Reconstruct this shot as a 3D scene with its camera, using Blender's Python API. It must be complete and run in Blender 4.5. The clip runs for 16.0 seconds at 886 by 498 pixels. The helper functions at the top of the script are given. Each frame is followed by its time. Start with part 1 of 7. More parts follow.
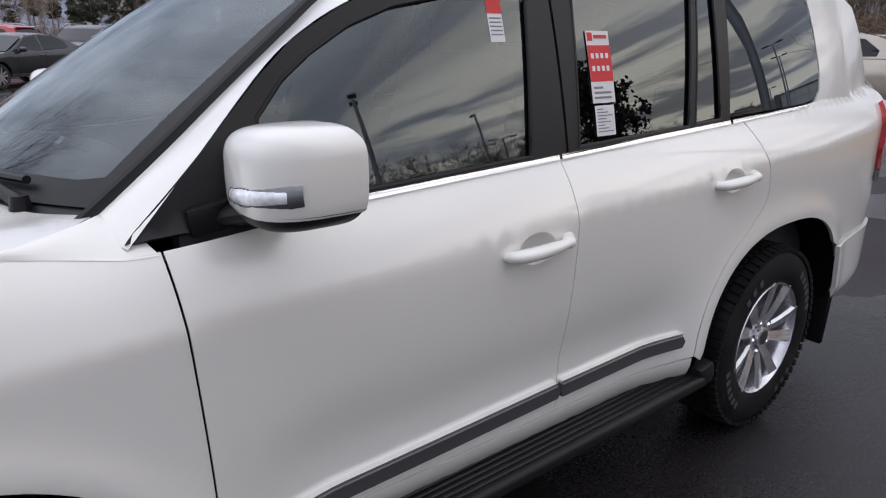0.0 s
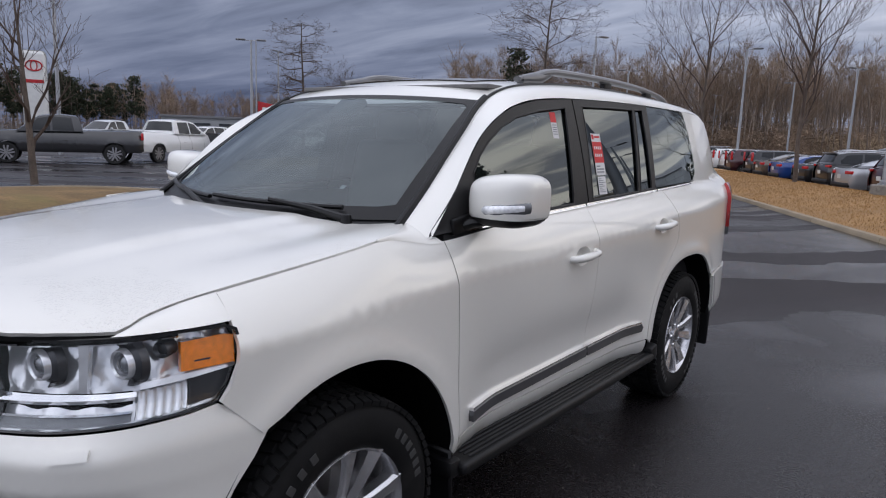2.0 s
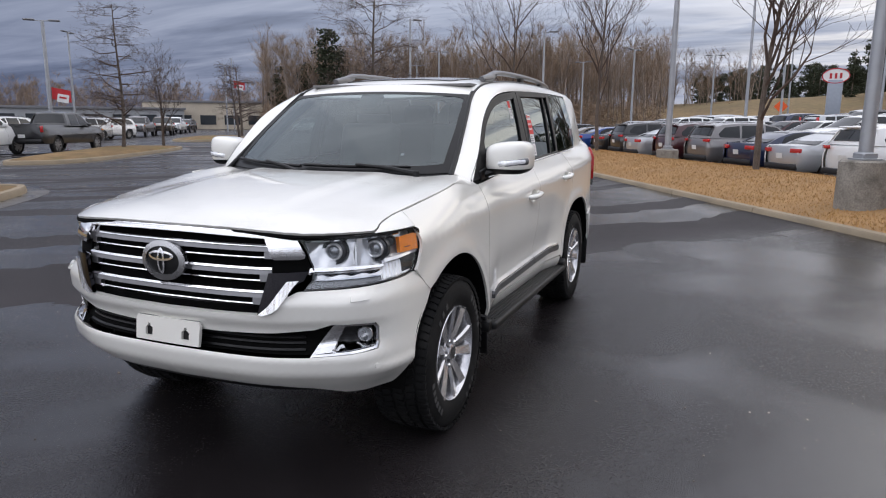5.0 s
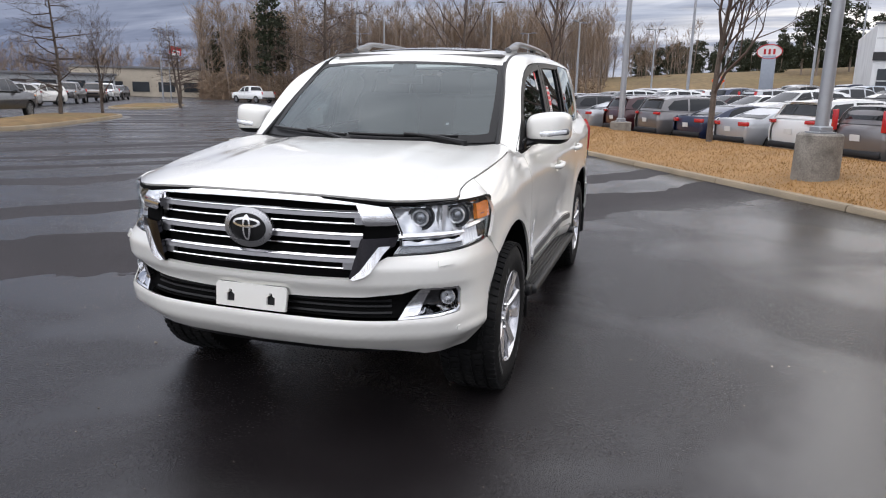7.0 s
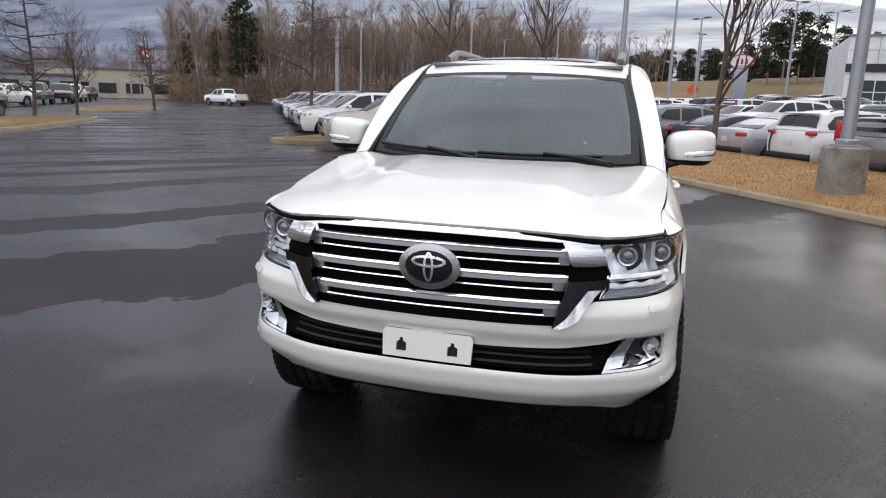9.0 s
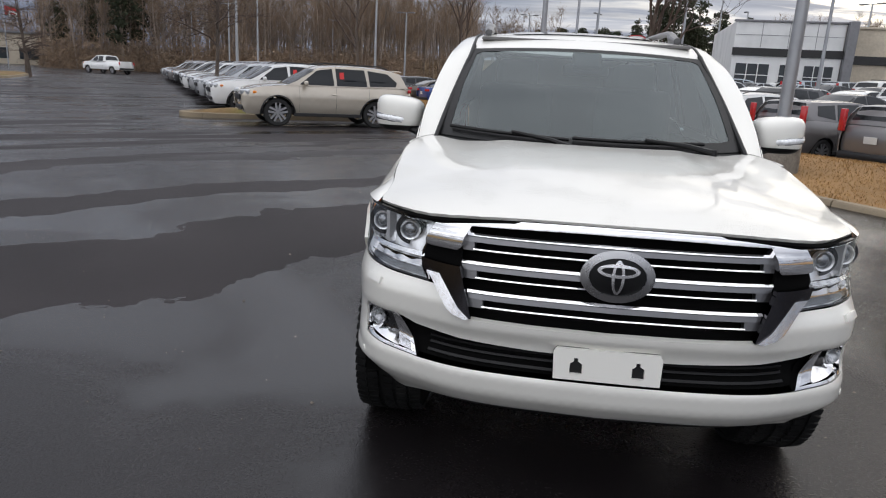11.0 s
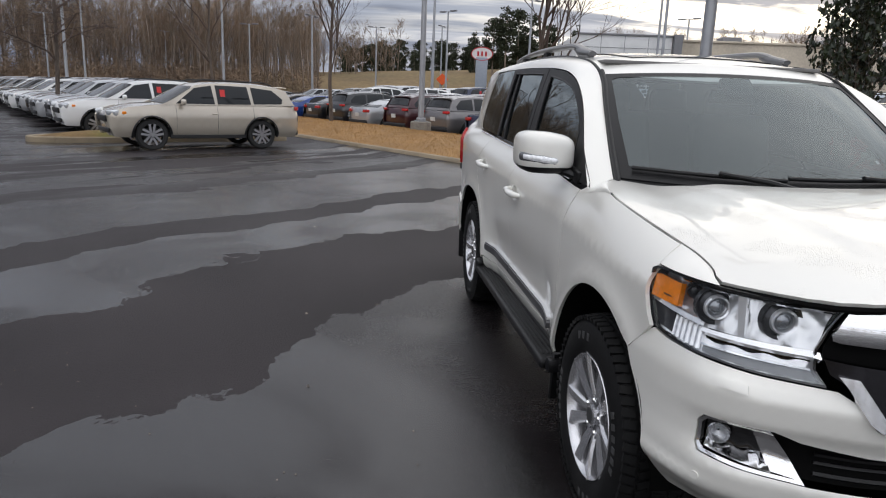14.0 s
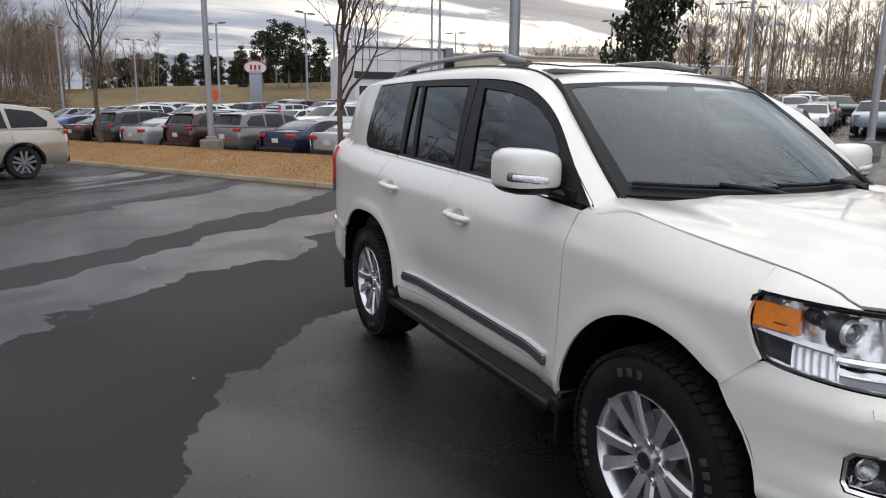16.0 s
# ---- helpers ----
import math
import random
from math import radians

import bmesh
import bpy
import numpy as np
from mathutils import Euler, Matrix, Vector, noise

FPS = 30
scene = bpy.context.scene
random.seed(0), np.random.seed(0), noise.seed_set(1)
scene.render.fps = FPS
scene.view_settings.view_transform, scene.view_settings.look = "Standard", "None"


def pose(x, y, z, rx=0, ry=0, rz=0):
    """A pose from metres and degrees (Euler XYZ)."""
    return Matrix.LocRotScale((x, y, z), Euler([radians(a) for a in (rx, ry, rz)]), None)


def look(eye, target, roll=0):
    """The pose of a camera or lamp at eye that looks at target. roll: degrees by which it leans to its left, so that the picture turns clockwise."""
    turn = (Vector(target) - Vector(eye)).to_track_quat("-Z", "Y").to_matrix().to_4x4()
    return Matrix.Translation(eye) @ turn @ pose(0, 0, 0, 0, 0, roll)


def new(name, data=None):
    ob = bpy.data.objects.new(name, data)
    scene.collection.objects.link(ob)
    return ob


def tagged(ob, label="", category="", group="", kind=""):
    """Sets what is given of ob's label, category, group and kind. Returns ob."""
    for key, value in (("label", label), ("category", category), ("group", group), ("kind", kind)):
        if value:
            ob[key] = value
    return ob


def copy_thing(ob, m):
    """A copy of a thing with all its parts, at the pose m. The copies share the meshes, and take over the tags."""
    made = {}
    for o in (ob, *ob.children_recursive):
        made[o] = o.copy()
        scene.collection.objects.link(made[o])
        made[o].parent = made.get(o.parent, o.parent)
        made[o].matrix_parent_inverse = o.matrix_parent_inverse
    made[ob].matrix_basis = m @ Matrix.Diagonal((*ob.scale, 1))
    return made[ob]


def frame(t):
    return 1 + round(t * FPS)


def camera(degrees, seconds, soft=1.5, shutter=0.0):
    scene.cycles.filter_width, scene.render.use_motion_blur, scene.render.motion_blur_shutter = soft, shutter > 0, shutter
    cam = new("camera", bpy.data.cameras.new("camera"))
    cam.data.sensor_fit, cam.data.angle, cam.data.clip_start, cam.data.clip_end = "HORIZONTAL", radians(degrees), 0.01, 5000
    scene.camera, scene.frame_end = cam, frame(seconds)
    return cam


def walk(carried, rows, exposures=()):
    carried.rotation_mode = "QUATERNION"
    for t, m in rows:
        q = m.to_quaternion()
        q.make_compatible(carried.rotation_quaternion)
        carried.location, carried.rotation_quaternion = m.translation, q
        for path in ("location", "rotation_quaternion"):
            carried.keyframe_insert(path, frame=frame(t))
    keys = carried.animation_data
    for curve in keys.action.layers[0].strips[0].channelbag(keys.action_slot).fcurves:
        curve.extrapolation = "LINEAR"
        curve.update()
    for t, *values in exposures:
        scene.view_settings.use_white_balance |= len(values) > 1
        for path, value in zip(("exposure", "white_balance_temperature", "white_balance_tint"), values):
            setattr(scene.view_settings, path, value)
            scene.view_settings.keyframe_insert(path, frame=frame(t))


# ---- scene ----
cam = camera(66.0, 16.0, 1.1)
PATH = [
    (0, (2.139, 0.169, 1.597), (0.653, 1.362, 0.99), 0.6),
    (0.5, (2.141, -0.22, 1.559), (0.767, 1.16, 1.102), 4.0),
    (1, (2.17, -0.579, 1.585), (0.887, 0.904, 1.189), 2.5),
    (1.5, (2.266, -0.951, 1.56), (1.037, 0.593, 1.233), 2.8),
    (2, (2.313, -1.331, 1.561), (1.103, 0.228, 1.237), 2.1),
    (2.5, (2.247, -1.671, 1.572), (1.166, -0.025, 1.222), 1.2),
    (3, (2.269, -1.979, 1.542), (1.256, -0.287, 1.206), 1.3),
    (3.5, (2.354, -2.311, 1.559), (1.342, -0.627, 1.186), 0.9),
    (4, (2.248, -2.594, 1.554), (1.302, -0.873, 1.174), -0.7),
    (4.5, (2.157, -2.842, 1.55), (1.351, -1.052, 1.171), 0.9),
    (4.7, (2.184, -2.948, 1.547), (1.407, -1.142, 1.179), 0.6),
    (6.8, (1.688, -3.462, 1.558), (1.086, -1.605, 1.124), 2.2),
    (7, (1.644, -3.409, 1.539), (1.062, -1.549, 1.093), 1.1),
    (7.5, (1.459, -3.286, 1.557), (0.885, -1.422, 1.114), -0.4),
    (8, (1.229, -3.261, 1.559), (0.611, -1.413, 1.111), 2.1),
    (8.5, (0.893, -3.278, 1.571), (0.308, -1.413, 1.148), 0.2),
    (8.7, (0.8, -3.276, 1.569), (0.243, -1.402, 1.146), 0.7),
    (10.8, (-0.261, -3.125, 1.572), (-0.422, -1.19, 1.092), 3.0),
    (11, (-0.348, -3.055, 1.55), (-0.539, -1.125, 1.061), 3.1),
    (11.5, (-0.599, -2.867, 1.542), (-0.783, -0.941, 1.032), -0.7),
    (12, (-0.84, -2.801, 1.533), (-0.963, -0.877, 1.001), 3.0),
    (12.5, (-1.174, -2.805, 1.579), (-1.218, -0.865, 1.094), 0.8),
    (13, (-1.383, -2.698, 1.579), (-1.294, -0.747, 1.144), 1.6),
    (13.5, (-1.589, -2.471, 1.592), (-1.419, -0.525, 1.163), -1.4),
    (14, (-1.843, -2.353, 1.583), (-1.597, -0.418, 1.144), 2.2),
    (14.5, (-2.119, -2.306, 1.62), (-1.63, -0.418, 1.178), 0.6),
    (15, (-2.234, -2.129, 1.598), (-1.607, -0.288, 1.13), 0.5),
    (15.5, (-2.31, -1.842, 1.594), (-1.575, -0.03, 1.173), -1.5),
    (16, (-2.529, -1.675, 1.575), (-1.685, 0.096, 1.186), 0.6),
]
EXPOSURES = [(0.0, 0.12, 6200, 15), (1.0, 0.04, 6150, 15), (2.5, -0.04, 6100, 14), (4.5, 0.18, 6250, 13), (7.0, 0.50, 6450, 12), (8.5, 0.42, 6450, 11), (11.0, 0.13, 6500, 10), (13.0, 0.12, 6500, 10), (14.5, 0.08, 6500, 10), (16.0, 0.08, 6500, 10)]
walk(cam, [(t, look(eye, target, roll)) for t, eye, target, roll in PATH], EXPOSURES)

# ---- world, sun, exposure ----
world = bpy.data.worlds.new("overcast_sky")
scene.world = world
world.use_nodes = True
wn, wl = world.node_tree.nodes, world.node_tree.links
wn.clear()
SUN_DIR = Vector((0.62, 0.78, 0.30)).normalized()
w_out = wn.new("ShaderNodeOutputWorld")
w_bg = wn.new("ShaderNodeBackground")
w_sky = wn.new("ShaderNodeTexSky")
w_sky.sky_type, w_sky.sun_disc = "NISHITA", False
w_sky.sun_elevation, w_sky.sun_rotation = math.asin(SUN_DIR.z), math.atan2(SUN_DIR.x, SUN_DIR.y)
w_sky.air_density, w_sky.dust_density, w_sky.ozone_density = 1.4, 2.0, 2.0
w_co = wn.new("ShaderNodeTexCoord")
w_sep = wn.new("ShaderNodeSeparateXYZ")
wl.new(w_co.outputs["Generated"], w_sep.inputs[0])


def w_math(op, a, b=None, clamp=False):
    n = wn.new("ShaderNodeMath")
    n.operation, n.use_clamp = op, clamp
    for k, v in enumerate((a, b)):
        if v is None:
            continue
        if isinstance(v, (int, float)):
            n.inputs[k].default_value = v
        else:
            wl.new(v, n.inputs[k])
    return n.outputs[0]


def w_ramp(value, stops):
    n = wn.new("ShaderNodeValToRGB")
    wl.new(value, n.inputs[0])
    for k, (p, c) in enumerate(stops):
        e = n.color_ramp.elements[k] if k < 2 else n.color_ramp.elements.new(p)
        e.position, e.color = p, (*c, 1)
    return n.outputs[0]


# a flat cloud deck seen in perspective: the direction is projected on a level sheet
w_up = w_math("ADD", w_math("MAXIMUM", w_sep.outputs[2], 0.0), 0.10)
w_uv = wn.new("ShaderNodeCombineXYZ")
wl.new(w_math("DIVIDE", w_sep.outputs[0], w_up), w_uv.inputs[0])
wl.new(w_math("DIVIDE", w_sep.outputs[1], w_up), w_uv.inputs[1])
w_map = wn.new("ShaderNodeMapping")
w_map.inputs["Rotation"].default_value = (0, 0, radians(52))
w_map.inputs["Scale"].default_value = (0.34, 1.0, 1.0)
w_map.inputs["Location"].default_value = (3.1, 1.7, 0)
wl.new(w_uv.outputs[0], w_map.inputs[0])


def w_noise(scale, detail, distortion):
    n = wn.new("ShaderNodeTexNoise")
    n.inputs["Scale"].default_value, n.inputs["Detail"].default_value = scale, detail
    n.inputs["Distortion"].default_value = distortion
    n.inputs["Roughness"].default_value = 0.56
    wl.new(w_map.outputs[0], n.inputs["Vector"])
    return n.outputs[0]


w_cloud = w_math("ADD", w_math("MULTIPLY", w_noise(0.75, 8, 0.5), 0.72), w_math("MULTIPLY", w_noise(2.6, 6, 0.8), 0.28))
w_shade = w_ramp(w_cloud, [(0.36, (0.135, 0.160, 0.230)), (0.66, (0.60, 0.615, 0.67)), (0.46, (0.24, 0.278, 0.372)), (0.55, (0.37, 0.408, 0.50))])
# thinner, warmer cloud towards the low sun
w_dot = wn.new("ShaderNodeVectorMath")
w_dot.operation = "DOT_PRODUCT"
wl.new(w_co.outputs["Generated"], w_dot.inputs[0])
w_dot.inputs[1].default_value = Vector((SUN_DIR.x, SUN_DIR.y, 0.12)).normalized()
w_near = w_math("POWER", w_math("MAXIMUM", w_dot.outputs["Value"], 0.0), 10.0)
w_glow = w_math("MULTIPLY", w_near, w_math("MULTIPLY", w_math("ADD", w_math("MULTIPLY", w_noise(1.7, 7, 0.9), 8.0), -3.45, True), 1.75))
w_warm = wn.new("ShaderNodeMixRGB")
w_warm.blend_type = "ADD"
w_warm.inputs[0].default_value = 1.0
wl.new(w_shade, w_warm.inputs[1])
w_gl = wn.new("ShaderNodeMixRGB")
w_gl.blend_type = "MULTIPLY"
w_gl.inputs[0].default_value = 1.0
w_gl.inputs[1].default_value = (0.95, 0.84, 0.62, 1)
wl.new(w_glow, w_gl.inputs[2])
wl.new(w_gl.outputs[0], w_warm.inputs[2])
w_scale = wn.new("ShaderNodeMixRGB")
w_scale.blend_type = "MULTIPLY"
w_scale.inputs[0].default_value = 1.0
wl.new(w_sky.outputs[0], w_scale.inputs[1])
w_scale.inputs[2].default_value = (0.10, 0.10, 0.10, 1)
w_mix = wn.new("ShaderNodeMixRGB")
w_mix.inputs[0].default_value = 0.95
wl.new(w_scale.outputs[0], w_mix.inputs[1])
# the deck thickens low down over the far side of the lot
w_side = wn.new("ShaderNodeVectorMath")
w_side.operation = "DOT_PRODUCT"
wl.new(w_co.outputs["Generated"], w_side.inputs[0])
w_side.inputs[1].default_value = (-0.85, 0.53, 0.0)
w_away = w_math("SUBTRACT", 1.0, w_math("MULTIPLY", w_math("POWER", w_math("MAXIMUM", w_side.outputs["Value"], 0.0), 4.0), 0.44))
w_thick = w_math("MINIMUM", w_math("ADD", w_math("MAXIMUM", w_away, 0.55), w_math("MULTIPLY", w_math("MAXIMUM", w_sep.outputs[2], 0.0), 0.9)), 1.0)
w_dim = wn.new("ShaderNodeMixRGB")
w_dim.blend_type = "MULTIPLY"
w_dim.inputs[0].default_value = 1.0
wl.new(w_warm.outputs[0], w_dim.inputs[1])
wl.new(w_ramp(w_thick, [(0.5, (0.22, 0.27, 0.40)), (1.0, (1.0, 1.0, 1.0))]), w_dim.inputs[2])
wl.new(w_dim.outputs[0], w_mix.inputs[2])
# the deck is paler overhead, where it is thin
w_break = w_math("ADD", w_math("MULTIPLY", w_cloud, 3.6), -0.8)
w_top = w_math("MULTIPLY", w_math("MULTIPLY", w_math("POWER", w_math("MAXIMUM", w_sep.outputs[2], 0.0), 1.3), 0.98), w_math("MAXIMUM", w_break, 0.2))
w_high = wn.new("ShaderNodeMixRGB")
w_high.blend_type = "ADD"
wl.new(w_top, w_high.inputs[0])
wl.new(w_mix.outputs[0], w_high.inputs[1])
w_high.inputs[2].default_value = (0.83, 0.82, 0.815, 1)
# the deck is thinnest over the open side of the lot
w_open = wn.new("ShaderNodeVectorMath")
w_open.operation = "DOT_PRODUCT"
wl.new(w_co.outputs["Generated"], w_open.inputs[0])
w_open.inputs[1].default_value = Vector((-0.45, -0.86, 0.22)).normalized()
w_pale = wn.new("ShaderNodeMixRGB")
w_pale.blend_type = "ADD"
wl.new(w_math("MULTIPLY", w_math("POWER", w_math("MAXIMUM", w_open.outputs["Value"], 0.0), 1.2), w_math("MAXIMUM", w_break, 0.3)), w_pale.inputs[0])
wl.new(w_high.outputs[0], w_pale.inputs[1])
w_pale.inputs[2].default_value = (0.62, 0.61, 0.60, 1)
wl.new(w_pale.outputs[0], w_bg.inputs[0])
w_bg.inputs[1].default_value = 1.0
wl.new(w_bg.outputs[0], w_out.inputs[0])

sun_data = bpy.data.lights.new("sun", "SUN")
sun_data.energy, sun_data.angle, sun_data.color = 0.35, radians(160), (1.0, 0.93, 0.83)
sun = new("sun", sun_data)
sun.matrix_world = look((0, 0, 0), -SUN_DIR)
sun.location = SUN_DIR * 200

# ---- materials ----
def mat(name, base, rough=0.5, metal=0.0, var=0.0, var_scale=4.0, grain=0.0, grain_scale=60.0, bump=0.0, bump_scale=80.0, coat=0.0, coat_rough=0.03,
        dirt=None, dirt_amount=0.0, dirt_scale=3.0, rough_var=0.0, obj_var=0.0, emit=None, emit_strength=0.0, spec=0.5, island=0.0):
    m = bpy.data.materials.new(name)
    m.use_nodes = True
    n, l = m.node_tree.nodes, m.node_tree.links
    b = n["Principled BSDF"]
    b.inputs["Roughness"].default_value, b.inputs["Metallic"].default_value = rough, metal
    b.inputs["Coat Weight"].default_value, b.inputs["Coat Roughness"].default_value = coat, coat_rough
    b.inputs["Specular IOR Level"].default_value = spec
    co = n.new("ShaderNodeTexCoord")

    def noise_of(scale, detail=4.0):
        t = n.new("ShaderNodeTexNoise")
        t.inputs["Scale"].default_value, t.inputs["Detail"].default_value = scale, detail
        l.new(co.outputs["Object"], t.inputs["Vector"])
        return t.outputs[0]

    def mixed(fac, a, c, blend="MIX"):
        x = n.new("ShaderNodeMixRGB")
        x.blend_type = blend
        for k, v in enumerate((fac, a, c)):
            if isinstance(v, (int, float)):
                x.inputs[k].default_value = v
            elif isinstance(v, tuple):
                x.inputs[k].default_value = (*v, 1)
            else:
                l.new(v, x.inputs[k])
        return x.outputs[0]

    def ranged(v, lo, hi, a, c):
        x = n.new("ShaderNodeMapRange")
        x.inputs[1].default_value, x.inputs[2].default_value = lo, hi
        x.inputs[3].default_value, x.inputs[4].default_value = a, c
        l.new(v, x.inputs[0])
        return x.outputs[0]

    col = mixed(0.0, base, base)
    if var:
        col = mixed(1.0, col, ranged(noise_of(var_scale), 0.3, 0.7, 1 - var, 1 + var), "MULTIPLY")
    if grain:
        col = mixed(1.0, col, ranged(noise_of(grain_scale, 2.0), 0.3, 0.7, 1 - grain, 1 + grain), "MULTIPLY")
    if obj_var or island:
        if island:
            g = n.new("ShaderNodeNewGeometry")
            rnd = g.outputs["Random Per Island"]
        else:
            g = n.new("ShaderNodeObjectInfo")
            rnd = g.outputs["Random"]
        k = island or obj_var
        col = mixed(1.0, col, ranged(rnd, 0, 1, 1 - k, 1 + k), "MULTIPLY")
    if dirt:
        col = mixed(ranged(noise_of(dirt_scale, 6.0), 0.5, 0.75, 0.0, dirt_amount), col, dirt)
    l.new(col, b.inputs["Base Color"])
    if rough_var:
        l.new(ranged(noise_of(var_scale * 1.7), 0.3, 0.7, max(rough - rough_var, 0.02), min(rough + rough_var, 1)), b.inputs["Roughness"])
    if bump:
        bp = n.new("ShaderNodeBump")
        bp.inputs["Strength"].default_value, bp.inputs["Distance"].default_value = bump, 0.01
        l.new(noise_of(bump_scale, 5.0), bp.inputs["Height"])
        l.new(bp.outputs[0], b.inputs["Normal"])
    if emit:
        b.inputs["Emission Color"].default_value, b.inputs["Emission Strength"].default_value = (*emit, 1), emit_strength
    return m


def glass_mat(name, tint, gloss_rough=0.0, ior=1.5, base=None, base_mix=0.0, gain=1.6):
    """Thin tinted glass: what lies behind shows through the tint, and Fresnel drives the gloss."""
    m = bpy.data.materials.new(name)
    m.use_nodes = True
    n, l = m.node_tree.nodes, m.node_tree.links
    n.clear()
    out = n.new("ShaderNodeOutputMaterial")
    tr, gl, fr, mx = n.new("ShaderNodeBsdfTransparent"), n.new("ShaderNodeBsdfGlossy"), n.new("ShaderNodeLayerWeight"), n.new("ShaderNodeMixShader")
    tr.inputs[0].default_value = (*tint, 1)
    gl.inputs["Roughness"].default_value = gloss_rough
    gl.inputs[0].default_value = (0.90, 0.98, 1.0, 1)
    fr.inputs[0].default_value = 0.5
    f0 = gain * ((ior - 1) / (ior + 1)) ** 2
    p5, ml = n.new("ShaderNodeMath"), n.new("ShaderNodeMath")
    p5.operation, ml.operation = "POWER", "MULTIPLY_ADD"
    l.new(fr.outputs["Facing"], p5.inputs[0])
    p5.inputs[1].default_value = 4.5
    l.new(p5.outputs[0], ml.inputs[0])
    ml.inputs[1].default_value, ml.inputs[2].default_value = 1 - f0, f0
    l.new(ml.outputs[0], mx.inputs[0])
    l.new(gl.outputs[0], mx.inputs[2])
    if base:
        df, m2 = n.new("ShaderNodeBsdfDiffuse"), n.new("ShaderNodeMixShader")
        df.inputs[0].default_value = (*base, 1)
        m2.inputs[0].default_value = base_mix
        l.new(tr.outputs[0], m2.inputs[1])
        l.new(df.outputs[0], m2.inputs[2])
        l.new(m2.outputs[0], mx.inputs[1])
    else:
        l.new(tr.outputs[0], mx.inputs[1])
    l.new(mx.outputs[0], out.inputs[0])
    return m


PEARL = mat("pearl_white_paint", (0.81, 0.795, 0.742), 0.32, 0.12, var=0.015, var_scale=1.3, grain=0.02, grain_scale=900, coat=1.0, coat_rough=0.02)
BLACK = mat("black_plastic_trim", (0.006, 0.006, 0.0066), 0.40, spec=0.30, var=0.2, var_scale=9, bump=0.08, bump_scale=500)
GLOSSBLACK = mat("gloss_black_trim", (0.010, 0.010, 0.011), 0.10, var=0.1, coat=0.5)
PILLAR = mat("charcoal_pillar_film", (0.012, 0.0115, 0.012), 0.46, spec=0.35, var=0.1, bump=0.05, bump_scale=700)
CHROME = mat("chrome", (0.86, 0.86, 0.87), 0.06, 1.0, var=0.03, var_scale=20)
SATIN = mat("satin_silver", (0.46, 0.46, 0.47), 0.28, 1.0, var=0.05, var_scale=14, rough_var=0.05)
MOULDGREY = mat("grey_moulding", (0.09, 0.09, 0.095), 0.30, 0.4, var=0.04)
ALLOY = mat("silver_alloy", (0.62, 0.62, 0.64), 0.26, 0.85, var=0.05, var_scale=12, dirt=(0.25, 0.24, 0.22), dirt_amount=0.25, dirt_scale=9, coat=0.4)
DARKALLOY = mat("shaded_alloy", (0.20, 0.20, 0.21), 0.42, 0.7, var=0.1)
RUBBER = mat("tyre_rubber", (0.006, 0.006, 0.0063), 0.72, spec=0.22, var=0.25, var_scale=8, bump=0.15, bump_scale=260, dirt=(0.035, 0.033, 0.03), dirt_amount=0.3, dirt_scale=7)
LETTER = mat("tyre_lettering", (0.045, 0.045, 0.045), 0.5, var=0.1)
UNDER = mat("underbody_black", (0.003, 0.003, 0.003), 0.9, spec=0.08, var=0.2)
STEEL = mat("brake_steel", (0.30, 0.29, 0.28), 0.35, 0.9, var=0.15, var_scale=10)
RAILGREY = mat("grey_roof_rail", (0.13, 0.13, 0.135), 0.34, 0.5, var=0.05, coat=0.3)
AMBER = mat("amber_reflector", (1.0, 0.27, 0.006), 0.25, var=0.15, var_scale=60, coat=1.0)
LAMPBOWL = mat("lamp_bright_work", (0.95, 0.95, 0.96), 0.10, 0.60, var=0.08, var_scale=30, bump=0.25, bump_scale=26, coat=0.6)
LENSBRIGHT = mat("bright_repeater_lens", (0.84, 0.85, 0.87), 0.16, 0.2, var=0.25, var_scale=70, coat=1.0)
DARKCHROME = mat("dark_chrome", (0.060, 0.058, 0.064), 0.12, 1.0, var=0.05)
GRILLEBAR = mat("dull_silver_bar", (0.24, 0.24, 0.25), 0.30, 0.9, var=0.05, var_scale=14)
PROJECTOR = mat("projector_glass", (0.30, 0.31, 0.33), 0.06, 0.7, var=0.2, var_scale=25, coat=1.0)
LAMPDARK = mat("lamp_dark_bezel", (0.06, 0.06, 0.065), 0.22, 0.4, var=0.1)
LAMPGREY = mat("lamp_grey_strip", (0.17, 0.172, 0.18), 0.18, 0.5, var=0.15, var_scale=30)
WSGLASS = glass_mat("windscreen_glass", (0.34, 0.40, 0.41), 0.0, 1.5, gain=2.4)
DOORGLASS = glass_mat("door_glass", (0.26, 0.30, 0.29), 0.0, 1.55, gain=2.4)
PRIVACY = glass_mat("privacy_glass", (0.035, 0.037, 0.042), 0.0, 1.55, gain=2.2)
LENS = glass_mat("clear_lens", (0.93, 0.94, 0.95), 0.0, 1.45)
TAILRED = mat("red_tail_lens", (0.42, 0.012, 0.014), 0.12, var=0.1, coat=1.0)
TRIMGREY = mat("grey_interior", (0.17, 0.165, 0.16), 0.8, var=0.1)
TRIMBLACK = mat("dark_interior", (0.028, 0.028, 0.03), 0.65, var=0.15)
PAPER = mat("white_sticker_paper", (0.72, 0.71, 0.70), 0.7, var=0.04)
PAPERRED = mat("red_sticker_print", (0.62, 0.035, 0.035), 0.6, var=0.05)
INK = mat("grey_sticker_ink", (0.22, 0.22, 0.23), 0.7, var=0.1)
MIRRORGLASS = mat("mirror_silvering", (0.85, 0.86, 0.87), 0.02, 1.0, var=0.01)

